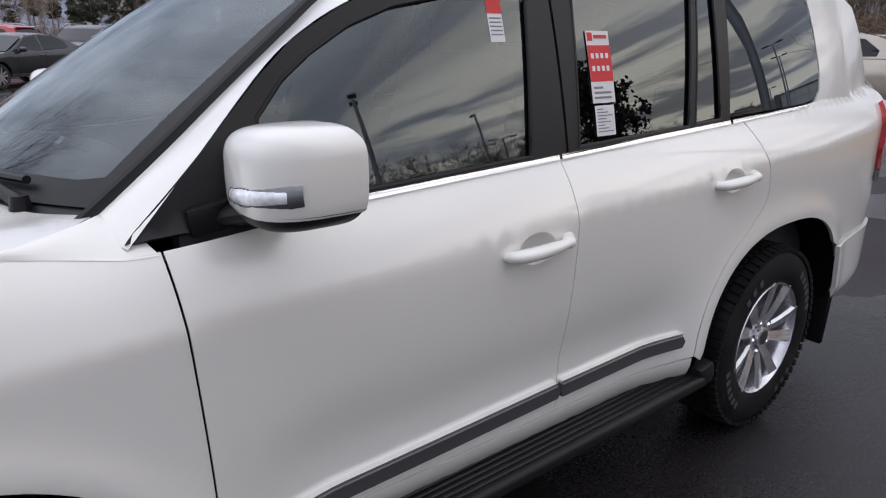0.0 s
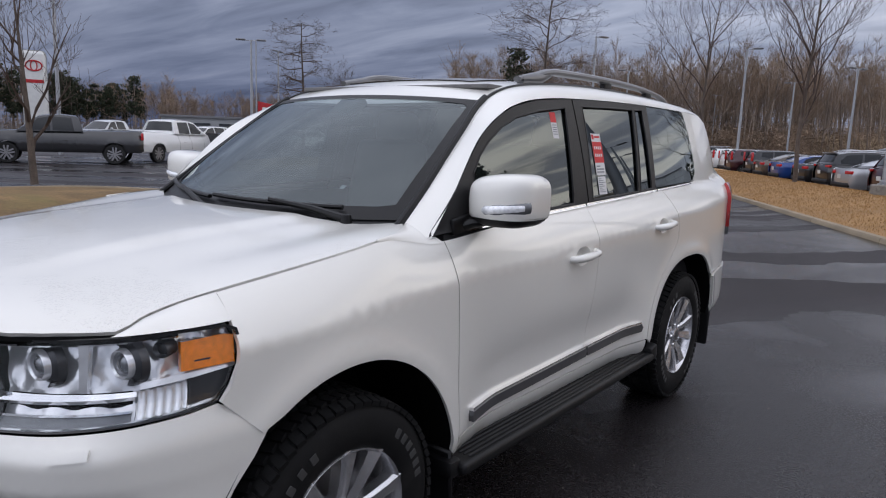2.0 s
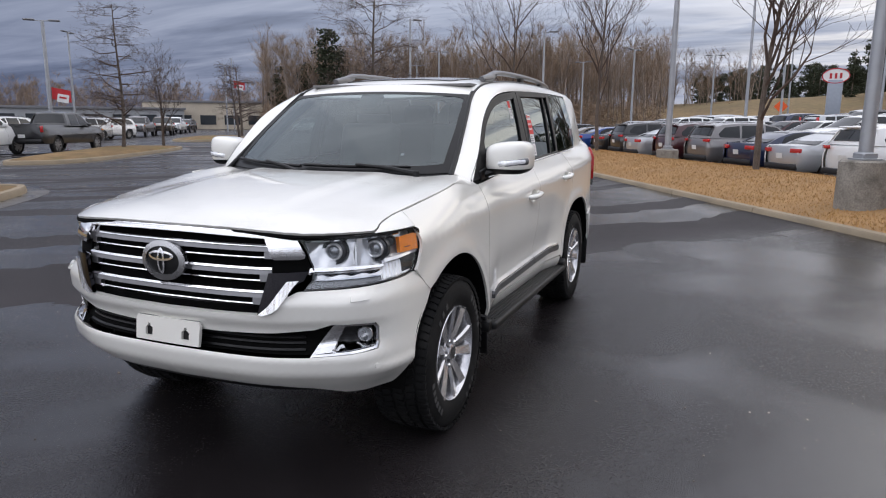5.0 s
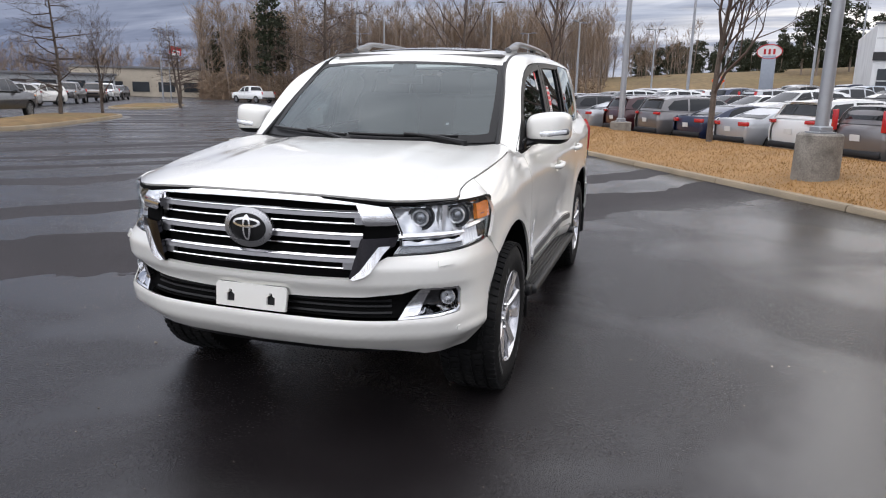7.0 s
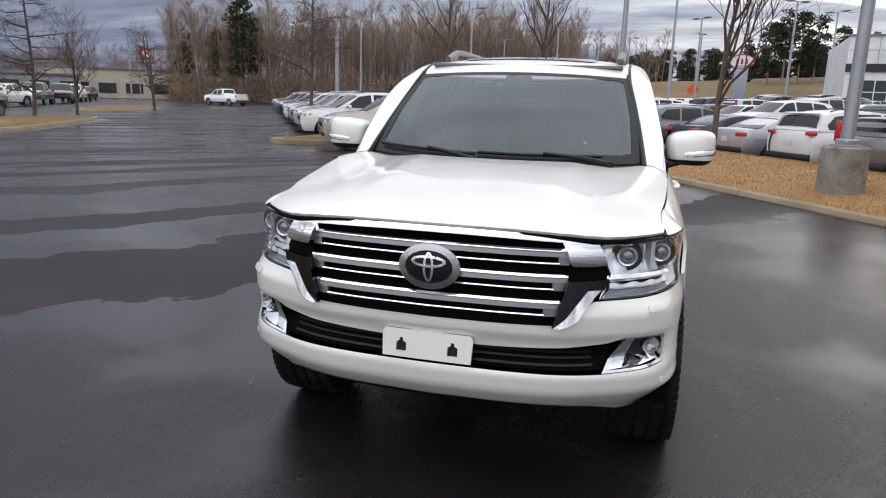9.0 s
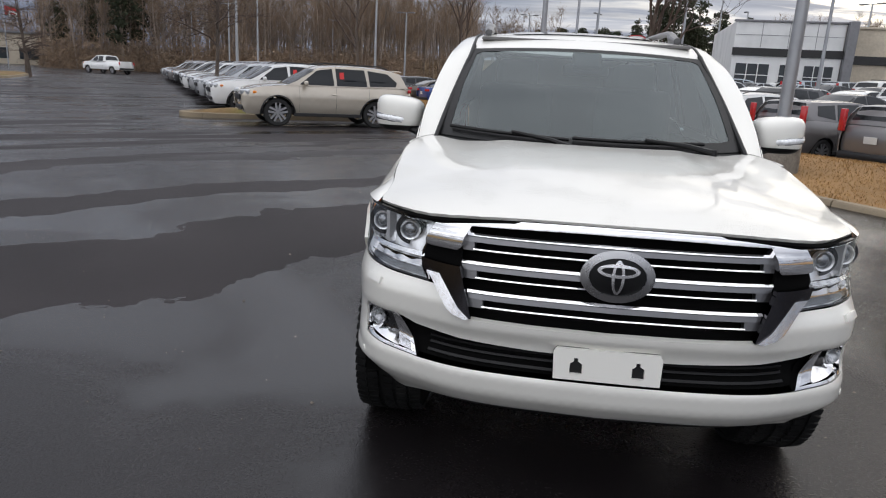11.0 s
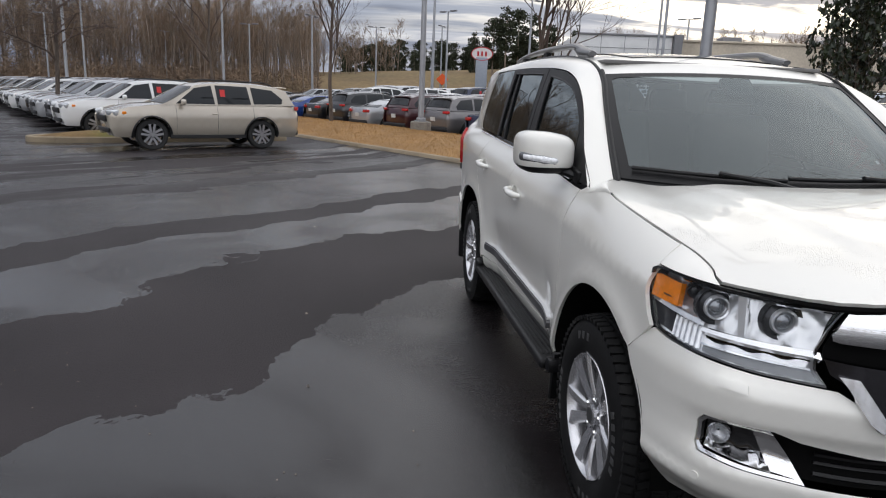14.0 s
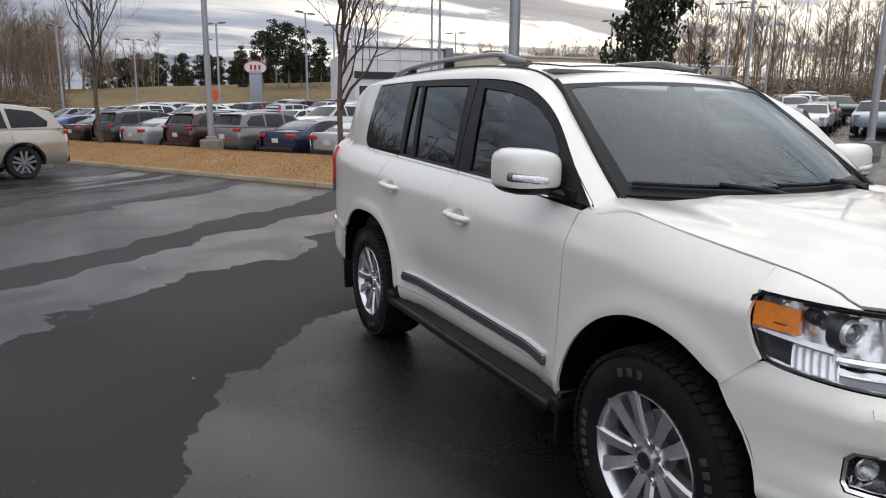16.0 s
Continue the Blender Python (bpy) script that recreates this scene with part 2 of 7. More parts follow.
# ---- mesh helpers ----
from mathutils.geometry import delaunay_2d_cdt


def link(name, me, material, parent=None, label="", loc=None):
    ob = new(name, me)
    if material is not None and not me.materials:
        me.materials.append(material)
    if parent is not None:
        ob.parent = parent
    if loc is not None:
        ob.matrix_basis = loc if isinstance(loc, Matrix) else Matrix.Translation(loc)
    if label:
        ob["label"] = label
    return ob


def part(name, bm, material, parent=None, label="", smooth=True, loc=None):
    me = bpy.data.meshes.new(name)
    bmesh.ops.recalc_face_normals(bm, faces=bm.faces)
    bm.to_mesh(me)
    bm.free()
    if smooth:
        me.shade_smooth()
        me.set_sharp_from_angle(angle=radians(38))
    return link(name, me, material, parent, label, loc)


def empty(name, m=None):
    ob = new(name)
    ob.empty_display_size = 0.3
    if m is not None:
        ob.matrix_basis = m
    return ob


def bm_box(bm, sx, sy, sz, m=None, bevel=0.0, seg=2):
    r = bmesh.ops.create_cube(bm, size=1.0, matrix=(m or Matrix()) @ Matrix.Diagonal((sx, sy, sz, 1)))
    if bevel:
        vs = set(r["verts"])
        es = [e for e in bm.edges if e.verts[0] in vs and e.verts[1] in vs]
        bmesh.ops.bevel(bm, geom=es, offset=bevel, segments=seg, profile=0.5, affect="EDGES")
    return bm


def box(sx, sy, sz, m=None, bevel=0.0, seg=2):
    return bm_box(bmesh.new(), sx, sy, sz, m, bevel, seg)


def bm_cyl(bm, r1, r2, h, m=None, seg=24, caps=True):
    bmesh.ops.create_cone(bm, cap_ends=caps, segments=seg, radius1=r1, radius2=r2, depth=h, matrix=m or Matrix())
    return bm


def lathe(profile, seg=48, axis="X", m=None):
    """Turns (radius, along) pairs round an axis."""
    bm = bmesh.new()
    rings = []
    for k in range(seg):
        a = 2 * math.pi * k / seg
        c, s = math.cos(a), math.sin(a)
        ring = []
        for r, h in profile:
            p = Vector((h, r * c, r * s)) if axis == "X" else Vector((r * c, r * s, h))
            ring.append(bm.verts.new(m @ p if m else p))
        rings.append(ring)
    for k in range(seg):
        a, b = rings[k], rings[(k + 1) % seg]
        for j in range(len(profile) - 1):
            bm.faces.new((a[j], a[j + 1], b[j + 1], b[j]))
    bmesh.ops.remove_doubles(bm, verts=bm.verts, dist=1e-5)
    return bm


def sweep(points, radius, seg=8, closed_ends=True, flat=1.0, bm=None):
    """A tube along points; radius is a number or one for each point."""
    bm = bm or bmesh.new()
    pts = [Vector(p) for p in points]
    rad = radius if isinstance(radius, (list, tuple)) else [radius] * len(pts)
    ring_prev = None
    up = Vector((0, 0, 1))
    for k, p in enumerate(pts):
        d = (pts[min(k + 1, len(pts) - 1)] - pts[max(k - 1, 0)]).normalized()
        ref = up if abs(d.z) < 0.93 else Vector((1, 0, 0))
        a = d.cross(ref).normalized()
        b = a.cross(d)
        ring = [bm.verts.new(p + rad[k] * (math.cos(2 * math.pi * j / seg) * a + flat * math.sin(2 * math.pi * j / seg) * b)) for j in range(seg)]
        if ring_prev:
            for j in range(seg):
                bm.faces.new((ring_prev[j], ring_prev[(j + 1) % seg], ring[(j + 1) % seg], ring[j]))
        elif closed_ends:
            bm.faces.new(ring[::-1])
        ring_prev = ring
    if closed_ends:
        bm.faces.new(ring_prev)
    return bm


def spline(pts, n=8, closed=False):
    """Catmull-Rom through points of any dimension, n steps a span."""
    P = [np.array(p, float) for p in pts]
    out = []
    m = len(P)
    spans = m if closed else m - 1
    for k in range(spans):
        p1, p2 = P[k], P[(k + 1) % m]
        p0 = P[k - 1] if (k > 0 or closed) else 2 * p1 - p2
        p3 = P[(k + 2) % m] if (k + 2 < m or closed) else 2 * p2 - p1
        for j in range(n):
            t = j / n
            out.append(0.5 * (2 * p1 + (p2 - p0) * t + (2 * p0 - 5 * p1 + 4 * p2 - p3) * t * t + (3 * p1 - p0 - 3 * p2 + p3) * t**3))
    if not closed:
        out.append(P[-1])
    return out


def resample(line, step):
    """Points along a polyline at about that spacing, corners kept."""
    out = [tuple(line[0])]
    for a, b in zip(line, line[1:]):
        d = math.dist(a, b)
        k = max(1, round(d / step))
        for j in range(1, k + 1):
            out.append(tuple(a[i] + (b[i] - a[i]) * j / k for i in range(len(a))))
    return out


def inside(p, poly):
    x, y = p
    hit = False
    for (x1, y1), (x2, y2) in zip(poly, poly[1:] + poly[:1]):
        if (y1 > y) != (y2 > y) and x < (x2 - x1) * (y - y1) / (y2 - y1) + x1:
            hit = not hit
    return hit


def skin(name, outline, fn, material, parent, grid=0.04, thick=0.012, holes=(), side=1, out=(0, 0, 0), label="", lift=0.0):
    """A panel: the outline (u, v) is filled with triangles and laid on the surface fn(u, v). It has a return edge of that
    thickness, and normals from the surface. side -1 mirrors it in x. out: a point inside the body, to tell the outer side."""
    loops = [resample(list(o) + [o[0]], grid * 0.6)[:-1] for o in (outline, *holes)]
    verts, edges = [], []
    for lp in loops:
        s = len(verts)
        verts += lp
        edges += [(s + k, s + (k + 1) % len(lp)) for k in range(len(lp))]
    arr = np.array(verts)
    lo, hi = arr.min(0), arr.max(0)
    nb = len(verts)
    u = lo[0] + grid * 0.5
    row = 0
    while u < hi[0]:
        v = lo[1] + grid * (0.5 if row % 2 else 0.25)
        while v < hi[1]:
            if inside((u, v), loops[0]) and not any(inside((u, v), h) for h in loops[1:]):
                if np.min(np.hypot(arr[:, 0] - u, arr[:, 1] - v)) > grid * 0.45:
                    verts.append((u, v))
            v += grid
        u += grid * 0.87
        row += 1
    vs, es, fs, ov, oe, of = delaunay_2d_cdt([Vector(p) for p in verts], edges, [], 1, 1e-6)
    if holes:
        fs = [f for f in fs if not any(inside((sum(vs[k].x for k in f) / 3, sum(vs[k].y for k in f) / 3), h) for h in loops[1:])]
    eps = 1e-3
    P, N = [], []
    core = Vector(out)
    for p in vs:
        c = Vector(fn(p.x, p.y))
        du = Vector(fn(p.x + eps, p.y)) - Vector(fn(p.x - eps, p.y))
        dv = Vector(fn(p.x, p.y + eps)) - Vector(fn(p.x, p.y - eps))
        n = du.cross(dv)
        n = n.normalized() if n.length > 1e-12 else Vector((0, 0, 1))
        P.append(c)
        N.append(n)
    flip = sum((p - core).dot(n) for p, n in zip(P, N)) < 0
    if flip:
        N = [-n for n in N]
    P = [p + n * lift for p, n in zip(P, N)]
    tris = []
    for f in fs:
        a, b, c = (P[k] for k in f)
        if (b - a).cross(c - a).dot(N[f[0]]) < 0:
            f = f[::-1]
        tris.append(list(f))
    # boundary edges
    count = {}
    for f in tris:
        for a, b in zip(f, f[1:] + f[:1]):
            count[(a, b)] = count.get((a, b), 0) + 1
    border = [(a, b) for (a, b) in count if (b, a) not in count]
    nv = len(P)
    verts3 = list(P)
    faces = list(tris)
    lower = {}
    if thick:
        for a, b in border:
            for k in (a, b):
                if k not in lower:
                    lower[k] = len(verts3)
                    verts3.append(P[k] - N[k] * thick)
            faces.append([b, a, lower[a], lower[b]])
    if side < 0:
        verts3 = [Vector((-p.x, p.y, p.z)) for p in verts3]
        N = [Vector((-n.x, n.y, n.z)) for n in N]
        faces = [f[::-1] for f in faces]
    me = bpy.data.meshes.new(name)
    me.from_pydata([tuple(p) for p in verts3], [], faces)
    me.shade_smooth()
    loopn = []
    for k, f in enumerate(faces):
        if k < len(tris):
            loopn += [tuple(N[i]) for i in f]
        else:
            a, b, c = (verts3[i] for i in f[:3])
            n = (b - a).cross(c - a)
            n = n.normalized() if n.length > 1e-12 else Vector((0, 0, 1))
            loopn += [tuple(n)] * len(f)
    me.normals_split_custom_set(loopn)
    return link(name, me, material, parent, label)


def loft(name, rows, material, parent, side=1, thick=0.0, label="", close=False):
    """A smooth sheet through rows of points (all rows alike in length)."""
    bm = bmesh.new()
    grid = [[bm.verts.new((side * p[0], p[1], p[2])) for p in r] for r in rows]
    for a, b in zip(grid, grid[1:]):
        for k in range(len(a) - 1):
            bm.faces.new((a[k], a[k + 1], b[k + 1], b[k]))
        if close:
            bm.faces.new((a[-1], a[0], b[0], b[-1]))
    return part(name, bm, material, parent, label)


def interp(x, xs, ys):
    return float(np.interp(x, xs, ys))


def smooth_interp(xs, ys):
    """A smooth curve through the points, as a function."""
    line = np.array(spline(list(zip(xs, ys)), 40))
    return lambda x: float(np.interp(x, line[:, 0], line[:, 1]))

# ---- the white four-wheel drive: front axle at the origin, nose towards -y ----
suv = tagged(empty("suv"), "large pearl white four-wheel-drive wagon parked on wet asphalt", "car")
crease_z = lambda y: 1.040 + 0.046 * y
belt_z = lambda y: 1.205 + 0.038 * y
half_w = smooth_interp([-0.9, -0.5, -0.3, 0, 0.5, 1.2, 2.0, 2.85, 3.3, 3.6, 3.8, 3.95, 4.1], [0.82, 0.918, 0.938, 0.950, 0.950, 0.962, 0.972, 0.974, 0.965, 0.945, 0.91, 0.85, 0.72])
hood_ez = smooth_interp([-0.9, -0.7, -0.55, -0.3, 0, 0.25, 0.46, 0.7], [1.06, 1.10, 1.125, 1.165, 1.205, 1.24, 1.264, 1.275])
hood_ex = smooth_interp([-0.9, -0.7, -0.60, -0.52, -0.42, -0.28, 0, 0.22, 0.46, 0.7], [0.76, 0.815, 0.826, 0.820, 0.820, 0.838, 0.858, 0.860, 0.815, 0.80])
ARCH_F, ARCH_R = (0.03, 0.405, 0.492, 0.495, 2.0), (2.845, 0.40, 0.545, 0.505, 2.5)


def hood_side(y):
    """The bonnet's side edge, which kicks out a little over the lamp."""
    return hood_ex(y) + 0.010 * min(max((-0.53 - y) / 0.06, 0.0), 1.0) ** 2


def sstep(a, b, x):
    t = min(max((x - a) / (b - a), 0.0), 1.0)
    return t * t * (3 - 2 * t)


def arch(a, z0, z1, n=26):
    """The wheel arch's edge from low in front, over the top, to low behind."""
    cy, cz, ry, rz, e = a
    t0 = math.pi - math.asin(min((z0 - cz) / rz, 1.0))
    t1 = math.asin((z1 - cz) / rz)
    out = []
    for k in range(n + 1):
        t = t0 + (t1 - t0) * k / n
        c, s = math.cos(t), math.sin(t)
        out.append((cy + ry * math.copysign(abs(c) ** (2 / e), c), cz + rz * math.copysign(abs(s) ** (2 / e), s)))
    return out


def flare(y, z):
    f = 0.0
    for cy, cz, ry, rz, e in (ARCH_F, ARCH_R):
        r = (abs((y - cy) / ry) ** e + abs((z - cz) / rz) ** e) ** (1 / e)
        f += 0.014 * math.exp(-(((r - 1.03) * 0.5 / 0.055) ** 2))
    return f


def side_x(y, z):
    """Half the body's width at a place along it and a height."""
    bz, cz, w = belt_z(y), crease_z(y), half_w(y)
    f = sstep(0.25, 0.62, y)
    xt, zt = hood_ex(y) * (1 - f) + 0.880 * f, hood_ez(y) * (1 - f) + bz * f
    if z > zt + 0.0025:
        dz = z - zt
        x = xt - 0.19 * dz - 0.14 * dz * dz - 0.03 * max(0, (y - 2.6) / 0.9) ** 2
        if y > 3.3:
            x -= 0.6 * (0.965 - min(w, 0.965))
        return x
    d = z - cz
    q = 0.5 * (math.sqrt(d * d + 0.00006) + d) / (zt - cz)
    x = w - (w - xt + (0.03 * max(0, (y - 2.6) / 0.9) ** 2 if z > cz else 0) * min(q, 1)) * (0.66 * q + 0.34 * q**2.6)
    low = max(0.0, 0.52 - z)
    x -= 3.0 * low * low
    door = sstep(0.52, 0.85, y) * (1 - sstep(1.95, 2.3, y))
    x -= door * (0.012 * math.exp(-(((z - 0.68) / 0.10) ** 2)) + 0.032 * min(max((cz - 0.06 - z) / 0.40, 0.0), 1.2) ** 1.5)
    return x + flare(y, z)


hood_cz = smooth_interp([-0.95, -0.8, -0.65, -0.4, -0.1, 0.22, 0.46], [1.135, 1.166, 1.190, 1.220, 1.246, 1.264, 1.276])
hood_fy = smooth_interp([0, 0.35, 0.54, 0.64, 0.72, 0.79, 0.84, 0.88], [-0.890, -0.879, -0.852, -0.806, -0.733, -0.650, -0.585, -0.52])


hood_fz = smooth_interp([0, 0.3, 0.5, 0.62, 0.72, 0.80, 0.88], [1.122, 1.120, 1.112, 1.104, 1.101, 1.100, 1.104])


def hood_base(x, y):
    w = abs(x) / hood_ex(y)
    ez, cz = hood_ez(y), hood_cz(y)
    return ez + (cz - ez) * (1 - min(w, 1.0) ** 2.6) - 0.09 * max(w - 1, 0)


def hood_p(x, y):
    z = hood_base(x, y)
    z += 0.011 * (1 - sstep(0.36, 0.47, abs(x) - 0.05 * (y + 0.2))) * sstep(-0.85, -0.3, y)
    z -= 0.012 * math.exp(-(((abs(x) - 0.62) / 0.10) ** 2)) * sstep(-0.7, 0.1, y)
    fy = hood_fy(min(abs(x), 0.87))
    d = max(y - fy, 0.0)
    return (x, y, z - (hood_base(x, fy) - hood_fz(min(abs(x), 0.87))) * math.exp(-d / 0.060))



side_p = lambda y, z: (side_x(y, z), y, z)
MID = (0, 1.4, 0.9)
SEAM_F = spline([(0.515, 1.206), (0.524, 1.10), (0.537, 0.90), (0.546, 0.70), (0.546, 0.50)], 5)
SEAM_R = spline([(2.55, 1.30), (2.615, 1.14), (2.625, 1.02), (2.53, 0.935), (2.40, 0.84), (2.305, 0.72), (2.262, 0.60), (2.25, 0.50)], 4)


def ellipse(cu, cv, a, b, n=22):
    return [(cu + a * math.cos(2 * math.pi * k / n), cv + b * math.sin(2 * math.pi * k / n)) for k in range(n)]


CUP_F, CUP_R = (1.43, 1.058, 0.068, 0.044), (2.38, 1.122, 0.066, 0.042)
frame_out_f = [(0.455, 1.224), (0.545, 1.31), (0.66, 1.42), (0.75, 1.505), (0.84, 1.58), (0.97, 1.648), (1.10, 1.695), (1.30, 1.733), (1.617, 1.757), (1.617, belt_z(1.617) + 0.004), (1.0, belt_z(1.0) + 0.004), (0.56, belt_z(0.56) + 0.004)]
glass_f = [(0.715, 1.252), (0.735, 1.43), (0.80, 1.50), (0.87, 1.55), (0.98, 1.61), (1.10, 1.652), (1.30, 1.688), (1.535, 1.712), (1.48, 1.282), (1.1, 1.266)]
frame_out_r = [(1.627, belt_z(1.627) + 0.004), (1.627, 1.757), (2.0, 1.77), (2.51, 1.776), (2.462, belt_z(2.462) + 0.004), (2.0, belt_z(2.0) + 0.004)]
glass_r1 = [(1.672, 1.29), (1.712, 1.728), (2.0, 1.738), (2.30, 1.743), (2.215, 1.308)]
glass_r2 = [(2.250, 1.31), (2.332, 1.744), (2.432, 1.748), (2.405, 1.318)]
glass_q = [(2.472, 1.322), (2.518, 1.772), (2.8, 1.772), (3.06, 1.762), (3.12, 1.735), (3.155, 1.62), (3.185, 1.46), (3.175, 1.385), (3.13, 1.348), (3.04, 1.338)]


def body_side(sd):
    nm = sd
    door = skin("front_door", SEAM_F + [(1.5868, 0.50)] + [(1.5868, belt_z(1.5868))] + [(1.0, belt_z(1.0))], side_p, PEARL, suv, 0.045, 0.014, [ellipse(*CUP_F)], nm, MID)
    rdoor = skin("rear_door", [(1.5895, belt_z(1.5895)), (1.5895, 0.50)] + SEAM_R[::-1] + [(2.2, belt_z(2.2))], side_p, PEARL, suv, 0.045, 0.014, [ellipse(*CUP_R)], nm, MID)
    for cup, host in ((CUP_F, door), (CUP_R, rdoor)):
        cu, cv, a, b = cup

        def dish(u, v, cu=cu, cv=cv, a=a, b=b):
            r = min(1.0, ((u - cu) / a) ** 2 + ((v - cv) / b) ** 2)
            return (side_x(u, v) - 0.024 * (1 - r) ** 1.0, u, v)

        skin("handle_recess", ellipse(cu, cv, a, b), dish, PEARL, host, 0.014, 0, (), nm, MID)
        bm = bmesh.new()
        x0 = side_x(cu, cv)
        pts = [(nm * (x0 - 0.012), cu - 0.112, cv - 0.004), (nm * (x0 + 0.018), cu - 0.092, cv - 0.002), (nm * (x0 + 0.031), cu - 0.04, cv + 0.001), (nm * (x0 + 0.033), cu + 0.03, cv + 0.004), (nm * (x0 + 0.028), cu + 0.085, cv + 0.007), (nm * (x0 + 0.0), cu + 0.118, cv + 0.009)]
        pts = spline(pts, 5)
        sweep(pts, [0.013 + 0.010 * math.sin(math.pi * min(1, k / (len(pts) - 1) * 1.25 + 0.02)) ** 0.6 if k / (len(pts) - 1) < 0.78 else 0.021 for k in range(len(pts))], 12, True, 0.8, bm)
        handle = part("door_handle", bm, PEARL, host)
        if host is door and nm > 0:
            part("lock_cylinder", bm_cyl(bmesh.new(), 0.006, 0.006, 0.004, pose(nm * (x0 + 0.040), cu + 0.092, cv + 0.006, 0, 90, 0), 14), SATIN, handle)
    fo = [(y - 0.005, z) for y, z in SEAM_F] + [(0.545, 0.43)] + arch(ARCH_F, 0.80, 0.45)[::-1][:-1]
    fo += [(-0.30, 0.795), (-0.362, 0.858), (-0.408, 0.903), (-0.380, 0.94), (-0.358, 0.99), (-0.352, 1.04), (-0.352, 1.092)]
    fo += [(-0.352, hood_ez(-0.352) - 0.004), (-0.3, hood_ez(-0.3) - 0.004), (0, hood_ez(0) - 0.004), (0.2, hood_ez(0.2) - 0.004), (0.27, 1.232), (0.34, 1.222), (0.40, 1.211), (0.45, 1.203)]
    skin("front_fender", fo, side_p, PEARL, suv, 0.04, 0.014, (), nm, MID)
    # fender cap over the headlamp, and the corner by the screen pillar
    rows = []
    cap_xa, cap_xb = side_x(-0.352, 1.092), side_x(-0.352, hood_ez(-0.352) - 0.004)
    for k in range(13):
        t = k / 12
        sa = 0.905 + 0.292 * t
        a = Vector(nose_p(sa, float(np.interp(sa, [0.7, 0.8, 0.9, 1.05, 1.165, 1.2], [1.093, 1.093, 1.094, 1.096, 1.097, 1.094])), 0.002))
        a = a.lerp(Vector((cap_xa, -0.348, 1.092)), sstep(0.55, 1.0, t))
        y = -0.578 + 0.230 * t
        b = Vector((hood_side(y), y, hood_p(hood_side(y), y)[2] - 0.004))
        row = []
        for j in range(8):
            q = j / 7
            c = a.lerp(b, q)
            bow = ((side_x(-0.352, 1.092 + (hood_ez(-0.352) - 0.004 - 1.092) * q) - cap_xb) / (cap_xa - cap_xb)) - (1 - q)
            c.x += bow * (a.x - b.x) * t
            c += Vector((0.2, -0.35, 0.8)) * 0.012 * 4 * q * (1 - q) * (1 - t) * sstep(0.0, 0.3, t)
            row.append(tuple(c))
        rows.append(row)
    loft("fender_cap", rows, PEARL, suv, nm)
    hb = [(0.857, 0.20), (0.848, 0.285), (0.830, 0.345), (0.803, 0.400), (0.775, 0.435), (0.764, 0.450)]
    fb = [(0.20, hood_ez(0.2) - 0.004), (0.27, 1.230), (0.34, 1.219), (0.40, 1.208), (0.45, 1.200), (0.508, 1.200)]
    rows = []
    for (x, y), (fy, fz) in zip(hb, fb):
        a, b = Vector((x, y, hood_ez(y) + 0.002)), Vector((side_x(fy, fz) + 0.001, fy, fz))
        rows.append([tuple(a.lerp(b, j / 5) + Vector((0.3, -0.1, 0.8)) * 0.008 * 4 * (j / 5) * (1 - j / 5)) for j in range(6)])
    loft("fender_corner", rows, PEARL, suv, nm)
    skin("sill", [(0.555, 0.493), (0.552, 0.405), (2.262, 0.405), (2.246, 0.493)], side_p, PEARL, suv, 0.05, 0.02, (), nm, MID)
    qo = [(y + 0.005, z) for y, z in SEAM_R] + [(2.30, 0.47)] + arch(ARCH_R, 0.50, 0.70)[1:] + [(3.345, 0.715), (3.6, 0.735), (3.90, 0.745), (3.93, 0.95), (3.915, 1.20), (3.86, 1.40), (3.76, 1.60), (3.66, 1.72), (3.50, 1.765), (3.10, 1.775), (3.128, 1.742), (3.163, 1.62), (3.193, 1.46), (3.183, 1.38), (3.135, 1.340), (3.04, 1.329), (2.6, 1.314)]
    for gap in ([(y - 0.0025, z) for y, z in SEAM_F if z < 1.2], [(y + 0.0025, z) for y, z in SEAM_R], [(1.588, z) for z in np.linspace(0.5, belt_z(1.588), 14)]):
        part("door_seal", sweep([(nm * (side_x(y, z) - 0.011), y, z) for y, z in gap], 0.0065, 6), UNDER, suv)
    skin("rear_quarter_panel", qo, side_p, PEARL, suv, 0.032, 0.014, (), nm, MID)
    skin("rear_bumper_side", [(3.352, 0.705), (3.395, 0.50), (3.40, 0.43), (3.7, 0.43), (4.02, 0.47), (4.04, 0.62), (4.0, 0.725), (3.6, 0.727)], lambda y, z: (side_x(y, z) + 0.012, y, z), PEARL, suv, 0.05, 0.02, (), nm, MID)
    tl = skin("tail_lamp", [(3.78, 1.00), (3.74, 1.10), (3.735, 1.25), (3.77, 1.315), (3.89, 1.31), (3.905, 1.0)], lambda y, z: (side_x(y, z) + 0.024, y, z), TAILRED, suv, 0.02, 0.03, (), nm, MID, "red and clear tail lamp")
    skin("clear_strip", [(3.79, 0.94), (3.775, 0.995), (3.905, 0.995), (3.905, 0.95)], lambda y, z: (side_x(y, z) + 0.022, y, z), LAMPGREY, tl, 0.03, 0.02, (), nm, MID)
    # side glass and frames
    wf = skin("front_window_frame", frame_out_f, side_p, PILLAR, suv, 0.045, 0.012, [glass_f], nm, MID, "charcoal window frame and pillar", 0.002)
    wr = skin("rear_window_frame", frame_out_r, side_p, PILLAR, suv, 0.045, 0.012, [glass_r1, glass_r2], nm, MID, "charcoal window frame and pillar", 0.002)
    skin("door_glass", glass_f, side_p, DOORGLASS, wf, 0.06, 0, (), nm, MID, "lightly tinted glass", -0.008)
